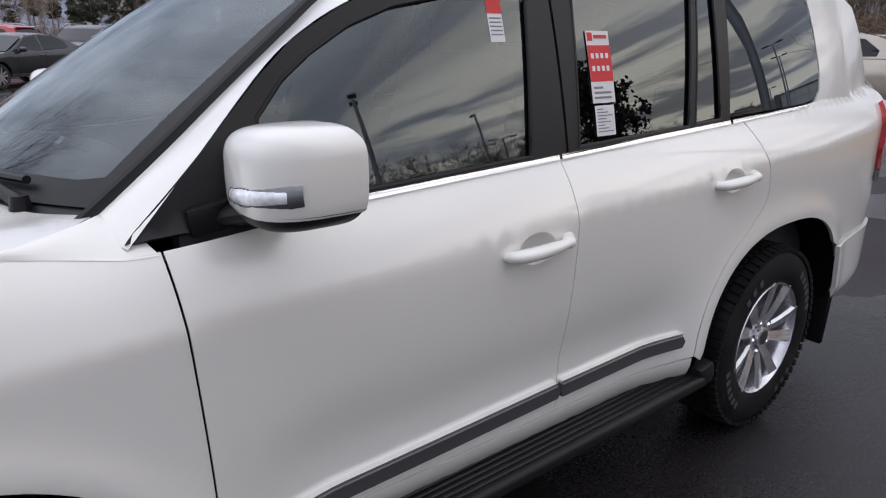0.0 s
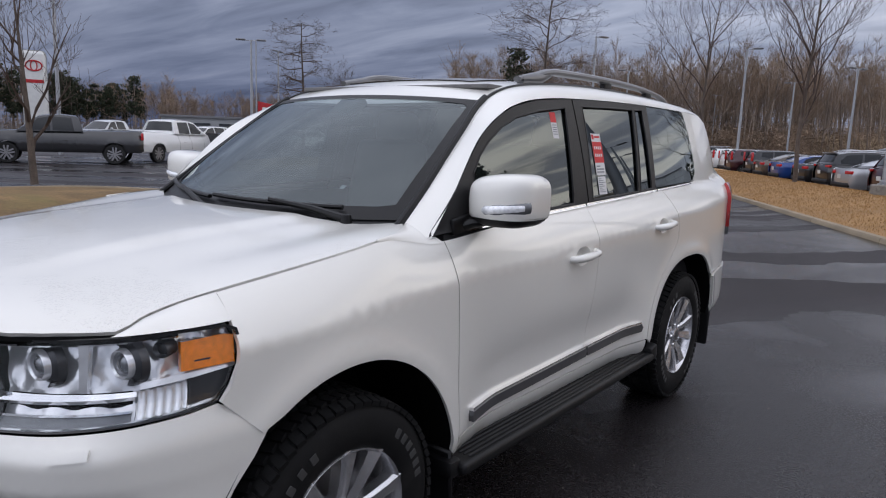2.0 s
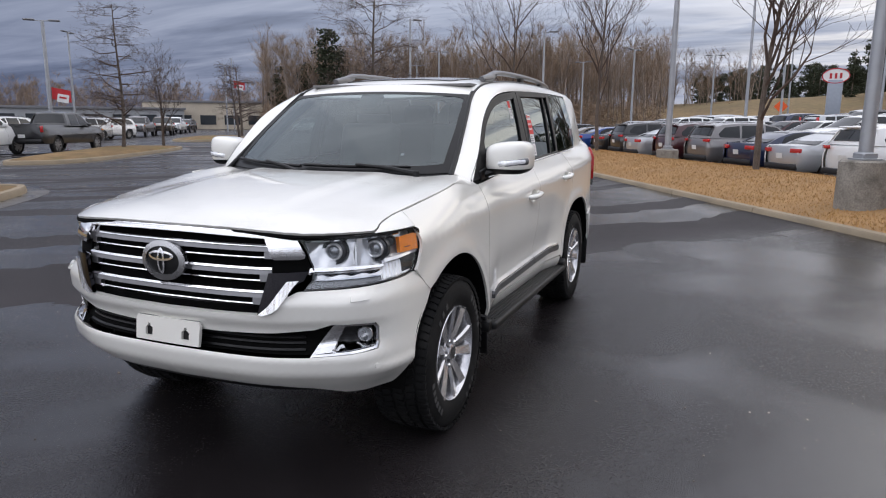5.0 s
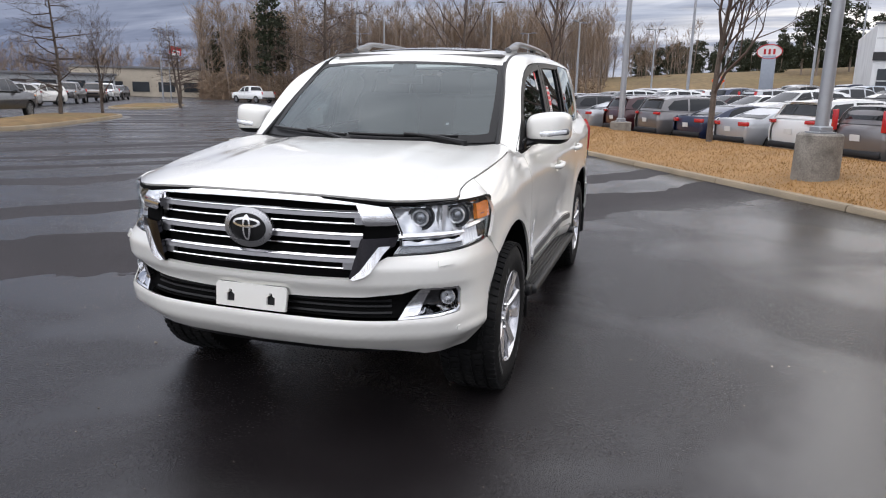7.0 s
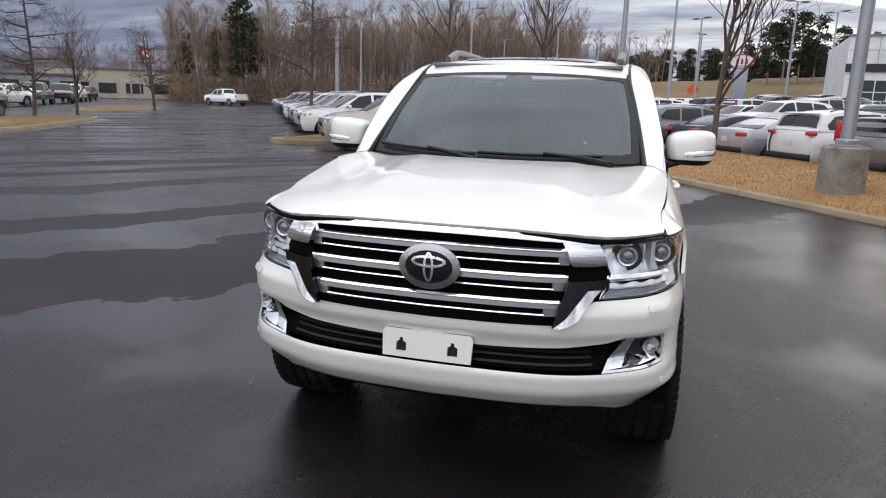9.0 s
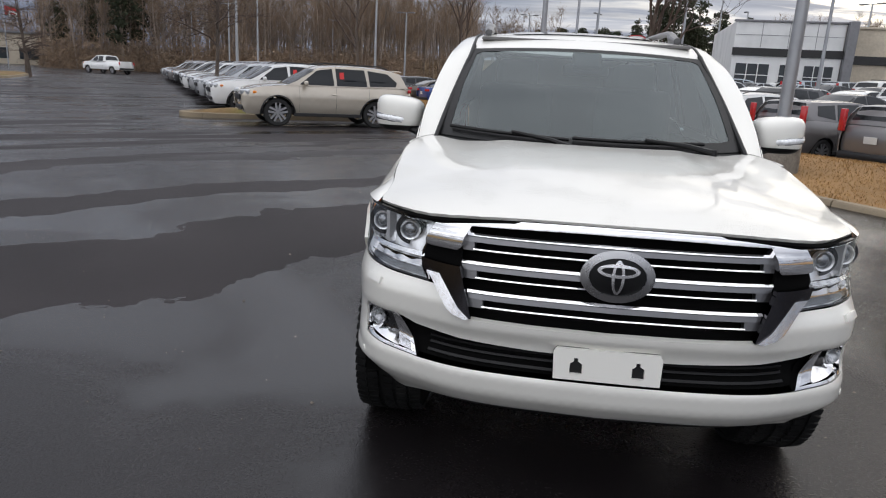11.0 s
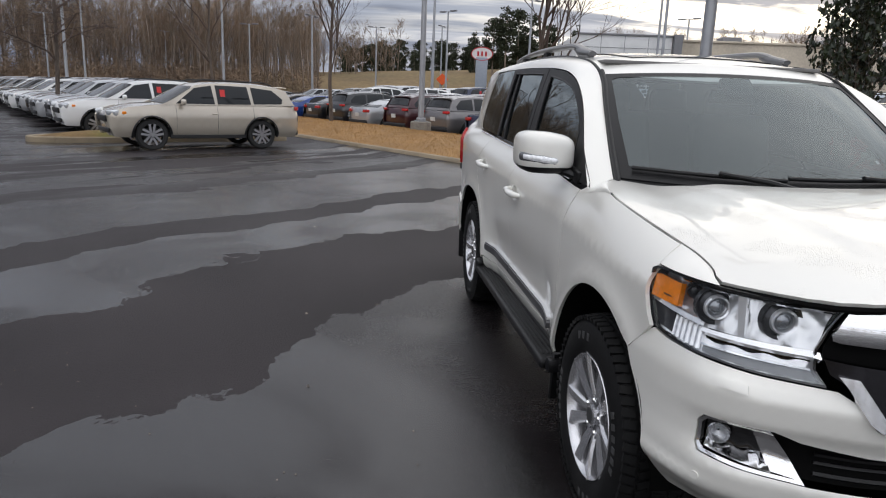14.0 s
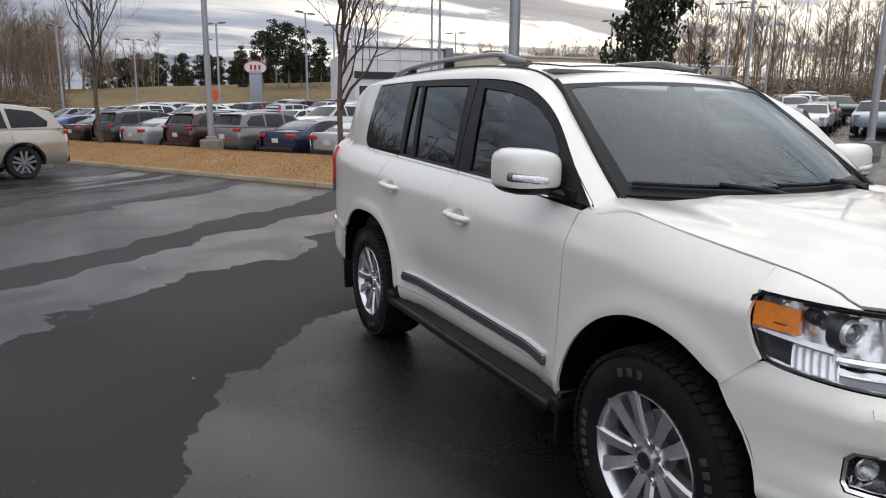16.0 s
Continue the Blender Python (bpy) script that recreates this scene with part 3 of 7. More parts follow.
    skin("door_glass", glass_r1, side_p, PRIVACY, wr, 0.06, 0, (), nm, MID, "dark privacy glass", -0.008)
    skin("vent_glass", glass_r2, side_p, PRIVACY, wr, 0.06, 0, (), nm, MID, "dark privacy glass", -0.008)
    skin("quarter_glass", glass_q, side_p, PRIVACY, suv, 0.06, 0.01, (), nm, MID, "dark privacy glass", -0.002)
    # glass run edges
    for loop, host in ((glass_f, wf), (glass_r1, wr), (glass_r2, wr)):
        pts = resample(loop + [loop[0]], 0.05)
        sweep_bm = sweep([(nm * (side_x(u, v) - 0.001), u, v) for u, v in pts], 0.006, 6, False)
        part("glass_seal", sweep_bm, BLACK, host)
    for y0, y1 in ((0.66, 1.582), (1.593, 2.46), (2.475, 3.06)):
        lo = [(y, belt_z(y) - 0.004) for y in np.linspace(y0, y1, 12)]
        hi = [(y, belt_z(y) + 0.012) for y in np.linspace(y1, y0, 12)]
        if y0 > 2.4:
            hi = hi + [(2.475, belt_z(2.475) + 0.012)]
        skin("belt_moulding", lo + hi, side_p, CHROME, suv, 0.05, 0.012, (), nm, MID, "bright belt moulding", 0.007)
    # lower door mouldings
    for y0, y1, za, zb in ((0.632, 1.578, 0.548, 0.572), (1.598, 2.175, 0.572, 0.580)):
        up = lambda y: za + (zb - za) * (y - y0) / (y1 - y0)
        ln = np.linspace(y0, y1, 10)
        mo = [(y, up(y) - 0.022) for y in ln] + [(y1 + 0.012, up(y1))] + [(y, up(y) + 0.020) for y in ln[::-1]] + [(y0 - 0.006, up(y0) + 0.004)]
        md = skin("door_moulding", mo, side_p, MOULDGREY, suv, 0.03, 0.022, (), nm, MID, "satin grey door moulding with a bright top edge", 0.020)
        mc = [(y, up(y) + 0.020) for y in ln] + [(y, up(y) + 0.031) for y in ln[::-1]]
        skin("bright_edge", mc, side_p, CHROME, md, 0.03, 0.02, (), nm, MID, "", 0.017)
    # step
    bm = bmesh.new()
    bm_box(bm, 0.185, 1.80, 0.05, pose(nm * 0.915, 1.425, 0.388), 0.018, 3)
    step = part("running_board", bm, BLACK, suv, "black ribbed running board")
    for k in range(6):
        part("tread_rib", box(0.012, 1.66, 0.010, pose(nm * (0.865 + 0.022 * k), 1.42, 0.415), 0.004, 1), BLACK, step)
    part("end_cap", box(0.16, 0.09, 0.085, pose(nm * 0.925, 2.335, 0.408, 12), 0.02, 2), BLACK, step)
    part("end_cap", box(0.16, 0.07, 0.07, pose(nm * 0.90, 0.515, 0.392), 0.02, 2), BLACK, step)
    # mud flaps and arch liners
    part("mud_flap", box(0.24, 0.022, 0.24, pose(nm * 0.835, 0.520, 0.335, 4), 0.008, 1), BLACK, suv)
    part("mud_flap", box(0.28, 0.025, 0.42, pose(nm * 0.835, 3.405, 0.425, -5), 0.010, 1), BLACK, suv)
    for a in (ARCH_F, ARCH_R):
        edge = arch((a[0], a[1], a[2] + 0.004, a[3] + 0.004, a[4]), a[1] - 0.05, a[1] - 0.05, 22)
        rows = [[(side_x(y, max(z, 0.42)) - 0.010, y, z) for y, z in edge], [(0.82, y, z) for y, z in edge], [(0.52, y, z) for y, z in edge], [(0.5, a[0], z * 0.2 + 0.3) for y, z in edge]]
        loft("wheel_arch_liner", rows, UNDER, suv, nm)


RAIL_A = [(0.770, 0.400, 1.237), (0.742, 0.580, 1.368), (0.713, 0.735, 1.485), (0.682, 0.885, 1.595), (0.655, 1.010, 1.685), (0.644, 1.140, 1.752), (0.642, 1.350, 1.800), (0.645, 1.800, 1.836), (0.645, 2.400, 1.844), (0.640, 3.000, 1.830), (0.625, 3.400, 1.800), (0.600, 3.650, 1.750)]
RAIL_B = [(0.458, 1.216), (0.600, 1.362), (0.770, 1.528), (0.880, 1.605), (0.985, 1.657), (1.100, 1.699), (1.300, 1.738), (1.640, 1.762), (2.300, 1.778), (3.080, 1.775), (3.480, 1.765), (3.660, 1.722)]
A_line = np.array(spline(RAIL_A, 5))
B_line = spline([(side_x(y, z), y, z) for y, z in RAIL_B], 5)


def cant_rail(sd):
    rows = []
    for a, b in zip(A_line, B_line):
        row = []
        for k in range(9):
            t = k / 8
            p = np.array(a) * (1 - t) + np.array(b) * t
            bulge = (0.004 + 0.016 * sstep(0.95, 1.4, p[1])) * 4 * t * (1 - t)
            row.append((p[0] + bulge * 0.72, p[1] - bulge * 0.15 * (1 - sstep(0.9, 1.3, p[1])), p[2] + bulge * 0.66))
        rows.append(row)
    loft("roof_side_rail", rows, PEARL, suv, sd)
    part("screen_moulding", sweep([(sd * (p[0] - 0.010), p[1] - 0.004, p[2] + 0.005) for p in A_line if p[1] < 1.09], 0.013, 8), BLACK, suv)
    part("roof_ditch_seal", sweep([(sd * (p[0] - 0.003), p[1], p[2] + 0.000) for p in A_line], 0.009, 6), BLACK, suv)


# windscreen
def ws_p(u, t):
    k = 1 - u * u
    b = np.array((0.757 * u, 0.455 - 0.235 * k, 1.268 - 0.018 * k))
    h = np.array((0.645 * u, 1.045 - 0.080 * k, 1.715 + 0.022 * k))
    p = b * (1 - t) + h * t
    s = 0.018 * 4 * t * (1 - t)
    return (p[0], p[1] - s * 0.7, p[2] + s * 0.7)


ws_full = [(-1, 0), (1, 0), (1, 1), (-1, 1)]
ws_in = [(-0.925, 0.10)] + [(u, 0.085) for u in np.linspace(-0.85, 0.85, 9)] + [(0.925, 0.10), (0.945, 0.5), (0.94, 0.92), (0.90, 0.95)] + [(u, 0.957) for u in np.linspace(0.7, -0.7, 8)] + [(-0.90, 0.95), (-0.94, 0.92), (-0.945, 0.5)]
screen = skin("windscreen", ws_full, ws_p, WSGLASS, suv, 0.10, 0, (), 1, MID, "large clean windscreen with a black border")
skin("windscreen_border", ws_full, ws_p, BLACK, screen, 0.08, 0, [ws_in], 1, MID, "black border print", 0.002)
roof_ax = smooth_interp([p[1] for p in RAIL_A[3:]], [p[0] for p in RAIL_A[3:]])
roof_az = smooth_interp([p[1] for p in RAIL_A[3:]], [p[2] for p in RAIL_A[3:]])


def roof_p(x, y):
    w = min(abs(x) / roof_ax(y), 1.0)
    return (x, y, roof_az(y) + 0.038 * (1 - w**2.2))


front_roof = [(0.632 * u, 1.052 - 0.080 * (1 - u * u)) for u in np.linspace(-1, 1, 13)]
roof_o = front_roof + [(roof_ax(y) - 0.012, y) for y in (1.2, 1.6, 2.2, 2.8, 3.2, 3.5)] + [(0.55, 3.66), (0, 3.70), (-0.55, 3.66)] + [(-roof_ax(y) + 0.012, y) for y in (3.5, 3.2, 2.8, 2.2, 1.6, 1.2)]
roof = skin("roof", roof_o, roof_p, PEARL, suv, 0.07, 0.012, (), 1, MID)
skin("sunroof", [(-0.40, 1.30), (0.40, 1.30), (0.42, 1.38), (0.42, 1.86), (0.38, 1.92), (-0.38, 1.92), (-0.42, 1.86), (-0.42, 1.38)], roof_p, GLOSSBLACK, roof, 0.06, 0.006, (), 1, MID, "dark tinted sunroof glass", 0.005)

# bonnet
half = [(x, hood_fy(x)) for x in (0, 0.12, 0.24, 0.35, 0.45, 0.55, 0.62, 0.68, 0.73, 0.77, 0.805, 0.825)] + [(hood_side(y) - 0.0035, y) for y in (-0.575, -0.55, -0.52, -0.47, -0.42, -0.36, -0.28, -0.15, 0.0, 0.12, 0.20)] + [(0.846, 0.30), (0.815, 0.38), (0.765, 0.428)]
half += [(0.757 * u, 0.455 - 0.235 * (1 - u * u) - 0.030) for u in (0.92, 0.8, 0.65, 0.5, 0.35, 0.2, 0.08)]
hood_o = half + [(-x, y) for x, y in half[::-1] if x > 0]
HOODPAINT = mat("rain_beaded_pearl_paint", (0.77, 0.755, 0.705), 0.32, 0.12, var=0.015, var_scale=1.3, grain=0.02, grain_scale=900, coat=1.0, coat_rough=0.02)
hn, hlk = HOODPAINT.node_tree.nodes, HOODPAINT.node_tree.links
h_co = hn.new("ShaderNodeTexCoord")
h_vor = hn.new("ShaderNodeTexVoronoi")
h_vor.inputs["Scale"].default_value = 170
h_vor.inputs["Randomness"].default_value = 1.0
hlk.new(h_co.outputs["Object"], h_vor.inputs["Vector"])
h_big = hn.new("ShaderNodeTexNoise")
h_big.inputs["Scale"].default_value, h_big.inputs["Detail"].default_value = 5.0, 5.0
hlk.new(h_co.outputs["Object"], h_big.inputs["Vector"])
h_drop = hn.new("ShaderNodeMapRange")
h_drop.inputs[1].default_value, h_drop.inputs[2].default_value, h_drop.inputs[3].default_value, h_drop.inputs[4].default_value = 0.10, 0.42, 1.0, 0.0
hlk.new(h_vor.outputs["Distance"], h_drop.inputs[0])
h_patch = hn.new("ShaderNodeMapRange")
h_patch.inputs[1].default_value, h_patch.inputs[2].default_value = 0.50, 0.60
hlk.new(h_big.outputs[0], h_patch.inputs[0])
h_mul = hn.new("ShaderNodeMath")
h_mul.operation = "MULTIPLY"
hlk.new(h_drop.outputs[0], h_mul.inputs[0])
hlk.new(h_patch.outputs[0], h_mul.inputs[1])
h_bump = hn.new("ShaderNodeBump")
h_bump.inputs["Strength"].default_value, h_bump.inputs["Distance"].default_value = 0.55, 0.003
hlk.new(h_mul.outputs[0], h_bump.inputs["Height"])
hlk.new(h_bump.outputs[0], hn["Principled BSDF"].inputs["Normal"])
hlk.new(h_bump.outputs[0], hn["Principled BSDF"].inputs["Coat Normal"])
hood = skin("bonnet", hood_o, hood_p, HOODPAINT, suv, 0.035, 0.016, (), 1, (0, -0.2, 0.7), "white bonnet beaded with rain")

# near-black seals, which also draw the shadow line under the bonnet edge
seal = [(hood_side(y) - 0.001, y, hood_p(hood_side(y), y)[2] - 0.013) for y in np.linspace(-0.57, 0.28, 22)]
for sd in (1, -1):
    part("bonnet_seal", sweep([(sd * x, y, z) for x, y, z in seal], 0.0065, 6), UNDER, hood)
nose_line = [(x, hood_fy(abs(x)) + 0.004, hood_fz(abs(x)) - 0.017) for x in np.linspace(-0.825, 0.825, 35)]
part("bonnet_seal", sweep(nose_line, 0.009, 6), UNDER, hood)

# cowl and wipers
rows = []
for u in np.linspace(-0.985, 0.985, 21):
    k = 1 - u * u
    yb = 0.455 - 0.235 * k
    rows.append([(0.757 * u, yb - 0.075, 1.232 - 0.018 * k), (0.757 * u, yb - 0.034, 1.248 - 0.016 * k), (0.757 * u, yb - 0.004, 1.262 - 0.018 * k), (0.757 * u, yb + 0.03, 1.285 - 0.018 * k)])
loft("cowl_panel", rows, BLACK, suv)
for x0, u1, u0 in ((0.62, 0.72, -0.12), (-0.05, -0.14, -0.92)):
    wiper_pts = [Vector(ws_p(u, 0.052 + 0.016 * (u1 - u) / (u1 - u0))) + Vector((0, -0.013, 0.015)) for u in np.linspace(u0, u1, 14)]
    wb = part("wiper_blade", sweep(wiper_pts, 0.010, 8, True, 0.9), BLACK, suv)
    base = Vector(ws_p(u1 + 0.05, 0.0)) + Vector((0, -0.022, 0.004))
    mid = wiper_pts[7] + Vector((0, -0.010, 0.012))
    part("wiper_arm", sweep([base, base * 0.6 + mid * 0.4 + Vector((0, -0.012, 0.010)), mid], [0.016, 0.012, 0.009], 8), BLACK, wb)
    part("wiper_pivot", bm_cyl(bmesh.new(), 0.022, 0.017, 0.03, Matrix.Translation(base), 14), BLACK, wb)

# ---- nose ----
S_K = [0, 0.30, 0.50, 0.68, 0.80, 0.92, 1.05, 1.20, 1.40]
PL_H = spline(list(zip(S_K, [0, 0.30, 0.498, 0.665, 0.765, 0.845, 0.893, 0.917, 0.935], [-0.905, -0.890, -0.855, -0.775, -0.705, -0.61, -0.49, -0.345, -0.15])), 60)
PL_B = spline(list(zip(S_K, [0, 0.30, 0.50, 0.675, 0.785, 0.865, 0.912, 0.936, 0.950], [-0.930, -0.914, -0.878, -0.80, -0.735, -0.645, -0.53, -0.39, -0.20])), 60)
PL_H, PL_B = np.array(PL_H), np.array(PL_B)
OFF_Z = [0.30, 0.42, 0.455, 0.495, 0.512, 0.580, 0.594, 0.640, 0.700, 0.728, 0.742, 0.815, 0.838, 0.875, 0.95, 1.2]
OFF_D = [-0.20, -0.080, -0.040, -0.002, 0.013, 0.022, 0.016, -0.016, -0.010, 0.006, 0.017, 0.022, 0.016, -0.002, 0.0, 0.0]
nose_off = lambda z: float(np.mean(np.interp([z - 0.011, z - 0.007, z - 0.0035, z, z + 0.0035, z + 0.007, z + 0.011], OFF_Z, OFF_D)))


def nose_p(s, z, extra=0.0):
    a = abs(s)
    f = sstep(0.80, 0.95, z)
    e = 0.004

    def at(q):
        return np.array([np.interp(q, PL_B[:, 0], PL_B[:, k]) * (1 - f) + np.interp(q, PL_H[:, 0], PL_H[:, k]) * f for k in (1, 2)])

    p, t = at(a), at(a + e) - at(max(a - e, 0))
    n = np.array((-t[1], t[0]))
    n = -n / (np.linalg.norm(n) + 1e-9)
    if (n[1] > 0 and a < 0.9) or (n[0] < 0 and a >= 0.9):
        n = -n
    lean = 0.0
    if z > 0.95 and a < 0.7:
        lean = 0.10 * (z - 0.95)
    keep = 1.0 - 0.85 * sstep(0.80, 1.02, a) * sstep(0.50, 0.56, z)
    n[0] *= min(1.0, a / 0.08)
    p = p + n * (nose_off(z) * keep * (1.0 - 0.4 * sstep(0.95, 1.2, a)) + extra)
    return (math.copysign(1, s) * p[0] if s else 0.0, p[1] + lean, z)


NOSE_IN = (0, 0.3, 0.75)
bh = [(0, 0.768), (0.25, 0.768), (0.42, 0.770), (0.472, 0.771), (0.508, 0.780), (0.560, 0.846), (0.598, 0.865), (0.80, 0.872), (0.95, 0.880), (1.08, 0.888), (1.148, 0.897), (1.232, 0.861), (1.316, 0.799), (1.272, 0.735), (1.212, 0.665), (1.172, 0.60), (1.150, 0.53), (1.135, 0.45), (1.09, 0.398), (0.95, 0.384), (0.78, 0.390), (0.64, 0.424), (0.5, 0.442), (0.2, 0.446)]
bumper_o = bh + [(-s, z) for s, z in bh[::-1] if s > 0]
sh = [(0, 0.596), (0.35, 0.594), (0.63, 0.591), (0.80, 0.599), (0.915, 0.608), (0.928, 0.63), (0.926, 0.70), (0.905, 0.722), (0.80, 0.727), (0.725, 0.728), (0.66, 0.703), (0.5, 0.688), (0.25, 0.680), (0, 0.678)]
slot_o = sh + [(-s, z) for s, z in sh[::-1] if s > 0]
bumper = skin("front_bumper", bumper_o, nose_p, PEARL, suv, 0.024, 0.03, [slot_o], 1, NOSE_IN)
skin("intake_mesh", slot_o, lambda s, z: nose_p(s, z, -0.045), UNDER, bumper, 0.05, 0, (), 1, NOSE_IN, "black lower intake")
for z in (0.615, 0.64, 0.662):
    skin("intake_slat", [(-0.62, z - 0.004), (0.62, z - 0.004), (0.62, z + 0.004), (-0.62, z + 0.004)], lambda s, zz: nose_p(s, zz, -0.028), BLACK, bumper, 0.05, 0.012, (), 1, NOSE_IN)
# lower black valance
skin("valance", [(-1.02, 0.40), (1.02, 0.40), (1.02, 0.452), (-1.02, 0.452)], lambda s, z: nose_p(s, z, -0.022), BLACK, bumper, 0.06, 0.02, (), 1, NOSE_IN)
# number plate bracket
pb = [(-0.172, 0.610), (0.172, 0.610), (0.176, 0.700), (0.165, 0.715), (-0.165, 0.715), (-0.176, 0.700)]
ph = [[(c - 0.020, 0.632), (c + 0.020, 0.632), (c + 0.020, 0.664), (c + 0.006, 0.672), (c + 0.006, 0.683), (c - 0.008, 0.683), (c - 0.008, 0.672), (c - 0.020, 0.664)] for c in (-0.10, 0.10)]
plate_y = nose_p(0, 0.66)[1] - 0.030
bracket = skin("plate_bracket", pb, lambda x, z: (x, plate_y + 0.06 * x * x + 0.14 * (z - 0.66), z), PEARL, suv, 0.03, 0.016, ph, 1, NOSE_IN, "white empty number plate bracket")
skin("bracket_back", pb, lambda x, z: (x, plate_y + 0.013 + 0.14 * (z - 0.66), z), BLACK, bracket, 0.05, 0, (), 1, NOSE_IN)
for sd in (1, -1):
    bez = [(0.640, 0.594), (0.80, 0.602), (0.910, 0.611), (0.924, 0.63), (0.922, 0.698), (0.902, 0.719), (0.80, 0.724), (0.735, 0.724)]
    bez_in = [(0.664, 0.604), (0.80, 0.611), (0.903, 0.620), (0.914, 0.634), (0.912, 0.694), (0.896, 0.710), (0.80, 0.715), (0.742, 0.715)]
    fog = skin("fog_lamp", bez, nose_p, CHROME, suv, 0.025, 0.03, [bez_in], sd, NOSE_IN, "fog lamp in a bright surround", -0.004)
    skin("fog_recess", bez_in, lambda s, z: nose_p(s, z, -0.035), GLOSSBLACK, fog, 0.03, 0, (), sd, NOSE_IN)
    skin("chrome_fin", [(0.655, 0.602), (0.725, 0.607), (0.780, 0.716), (0.738, 0.718)], lambda s, z: nose_p(s, z, -0.004 - 0.12 * (abs(s) - 0.65)), CHROME, fog, 0.025, 0.02, (), sd, NOSE_IN)
    skin("chrome_ledge", [(0.720, 0.607), (0.80, 0.613), (0.905, 0.622), (0.908, 0.640), (0.80, 0.637), (0.742, 0.646)], lambda s, z: nose_p(s, z, -0.006 - 0.9 * (z - 0.61)), CHROME, fog, 0.025, 0.012, (), sd, NOSE_IN)
    fc = Vector(nose_p(0.868, 0.672, -0.020))
    aim = Vector((0.45, -1, 0)).normalized()
    turn = aim.to_track_quat("Z", "Y").to_matrix().to_4x4()
    turn = Matrix.Translation((sd * fc.x, fc.y, fc.z)) @ (turn if sd > 0 else Matrix.Diagonal((-1, 1, 1, 1)) @ turn @ Matrix.Diagonal((-1, 1, 1, 1)))
    part("fog_reflector", lathe([(0.004, -0.014), (0.018, -0.008), (0.027, 0.004), (0.030, 0.010), (0.033, 0.006)], 24, "Z", turn), SATIN, fog)
    part("fog_lens", lathe([(0.0, 0.013), (0.015, 0.011), (0.028, 0.006)], 24, "Z", turn), LENS, fog)
    # washer cover and parking sensor
    skin("washer_cover", [(0.795, 0.822), (0.870, 0.826), (0.872, 0.846), (0.797, 0.842)], nose_p, PEARL, bumper, 0.02, 0.014, (), sd, NOSE_IN, "", 0.011)
    skin("parking_sensor", ellipse(0.905, 0.535, 0.013, 0.012, 16), nose_p, PEARL, bumper, 0.01, 0.003, (), sd, NOSE_IN, "", 0.003)

# grille: a smooth sheet of its own, leaning back towards the bonnet
def grille_p(s, z, extra=0.0):
    a = abs(s)
    x, y = float(np.interp(a, PL_H[:, 0], PL_H[:, 1])), float(np.interp(a, PL_H[:, 0], PL_H[:, 2]))
    return (math.copysign(x, s), y - 0.004 - 0.042 * (1.10 - z) / 0.33 - extra, z)


def tilted(z0, z1, e0, e1):
    """A strip of the grille whose lower edge stands out by e0 and whose upper edge by e1."""
    return lambda s, z: grille_p(s, z, e0 + (e1 - e0) * (z - z0) / (z1 - z0))


grille = skin("grille", [(-0.48, 1.10), (-0.52, 1.01), (-0.46, 0.762), (0.46, 0.762), (0.52, 1.01), (0.48, 1.10), (0.25, 1.116), (0, 1.12), (-0.25, 1.116)], lambda s, z: grille_p(s, z, -0.055), UNDER, suv, 0.06, 0.03, (), 1, NOSE_IN, "wide grille with three silver bars and chrome edges")
g_w = lambda z: float(np.interp(z, [0.772, 0.946, 1.000, 1.10], [0.456, 0.506, 0.512, 0.474]))
for zt, zb, thin in ((1.050, 1.028, 1.004), (0.957, 0.935, 0.911), (0.863, 0.841, 0.817)):
    e1, e2 = g_w(zt) - 0.006, g_w(zb) - 0.006
    n = np.linspace(-1, 1, 15)
    bar = skin("grille_bar", [(e2 * k, zb) for k in n] + [(e1 * k, zt) for k in n[::-1]], tilted(zb, zt, -0.010, -0.012), GRILLEBAR, grille, 0.04, 0.03, (), 1, NOSE_IN, "satin silver bar")
    skin("bright_edge", [(e1 * k, zt - 0.001) for k in n] + [(e1 * k, zt + 0.007) for k in n[::-1]], tilted(zt - 0.001, zt + 0.007, -0.006, -0.013), CHROME, bar, 0.04, 0.02, (), 1, NOSE_IN)
    e3 = g_w(thin) - 0.045
    skin("grille_strip", [(e3 * k, thin - 0.002) for k in n] + [(e3 * k, thin + 0.002) for k in n[::-1]], tilted(thin - 0.002, thin + 0.002, -0.012, -0.015), CHROME, grille, 0.04, 0.02, (), 1, NOSE_IN, "thin chrome strip")
    for sd in (1, -1):
        skin("bar_end", [(e3 - 0.004, thin - 0.006), (e2 + 0.006, thin - 0.006), (e2 + 0.004, zb), (e3 - 0.004, zb)], lambda s, z: grille_p(s, z, -0.016), GRILLEBAR, grille, 0.03, 0.02, (), sd, NOSE_IN)
n = np.linspace(-1, 1, 17)
skin("grille_top_trim", [(0.482 * k, 1.082 + 0.010 * (1 - k * k)) for k in n] + [(0.50 * k, 1.103 + 0.010 * (1 - k * k)) for k in n[::-1]], lambda s, z: grille_p(s, z, 0.004 - 0.65 * max(0.0, z - 1.083 - 0.010 * (1 - (s / 0.49) ** 2))), CHROME, grille, 0.04, 0.02, (), 1, NOSE_IN)
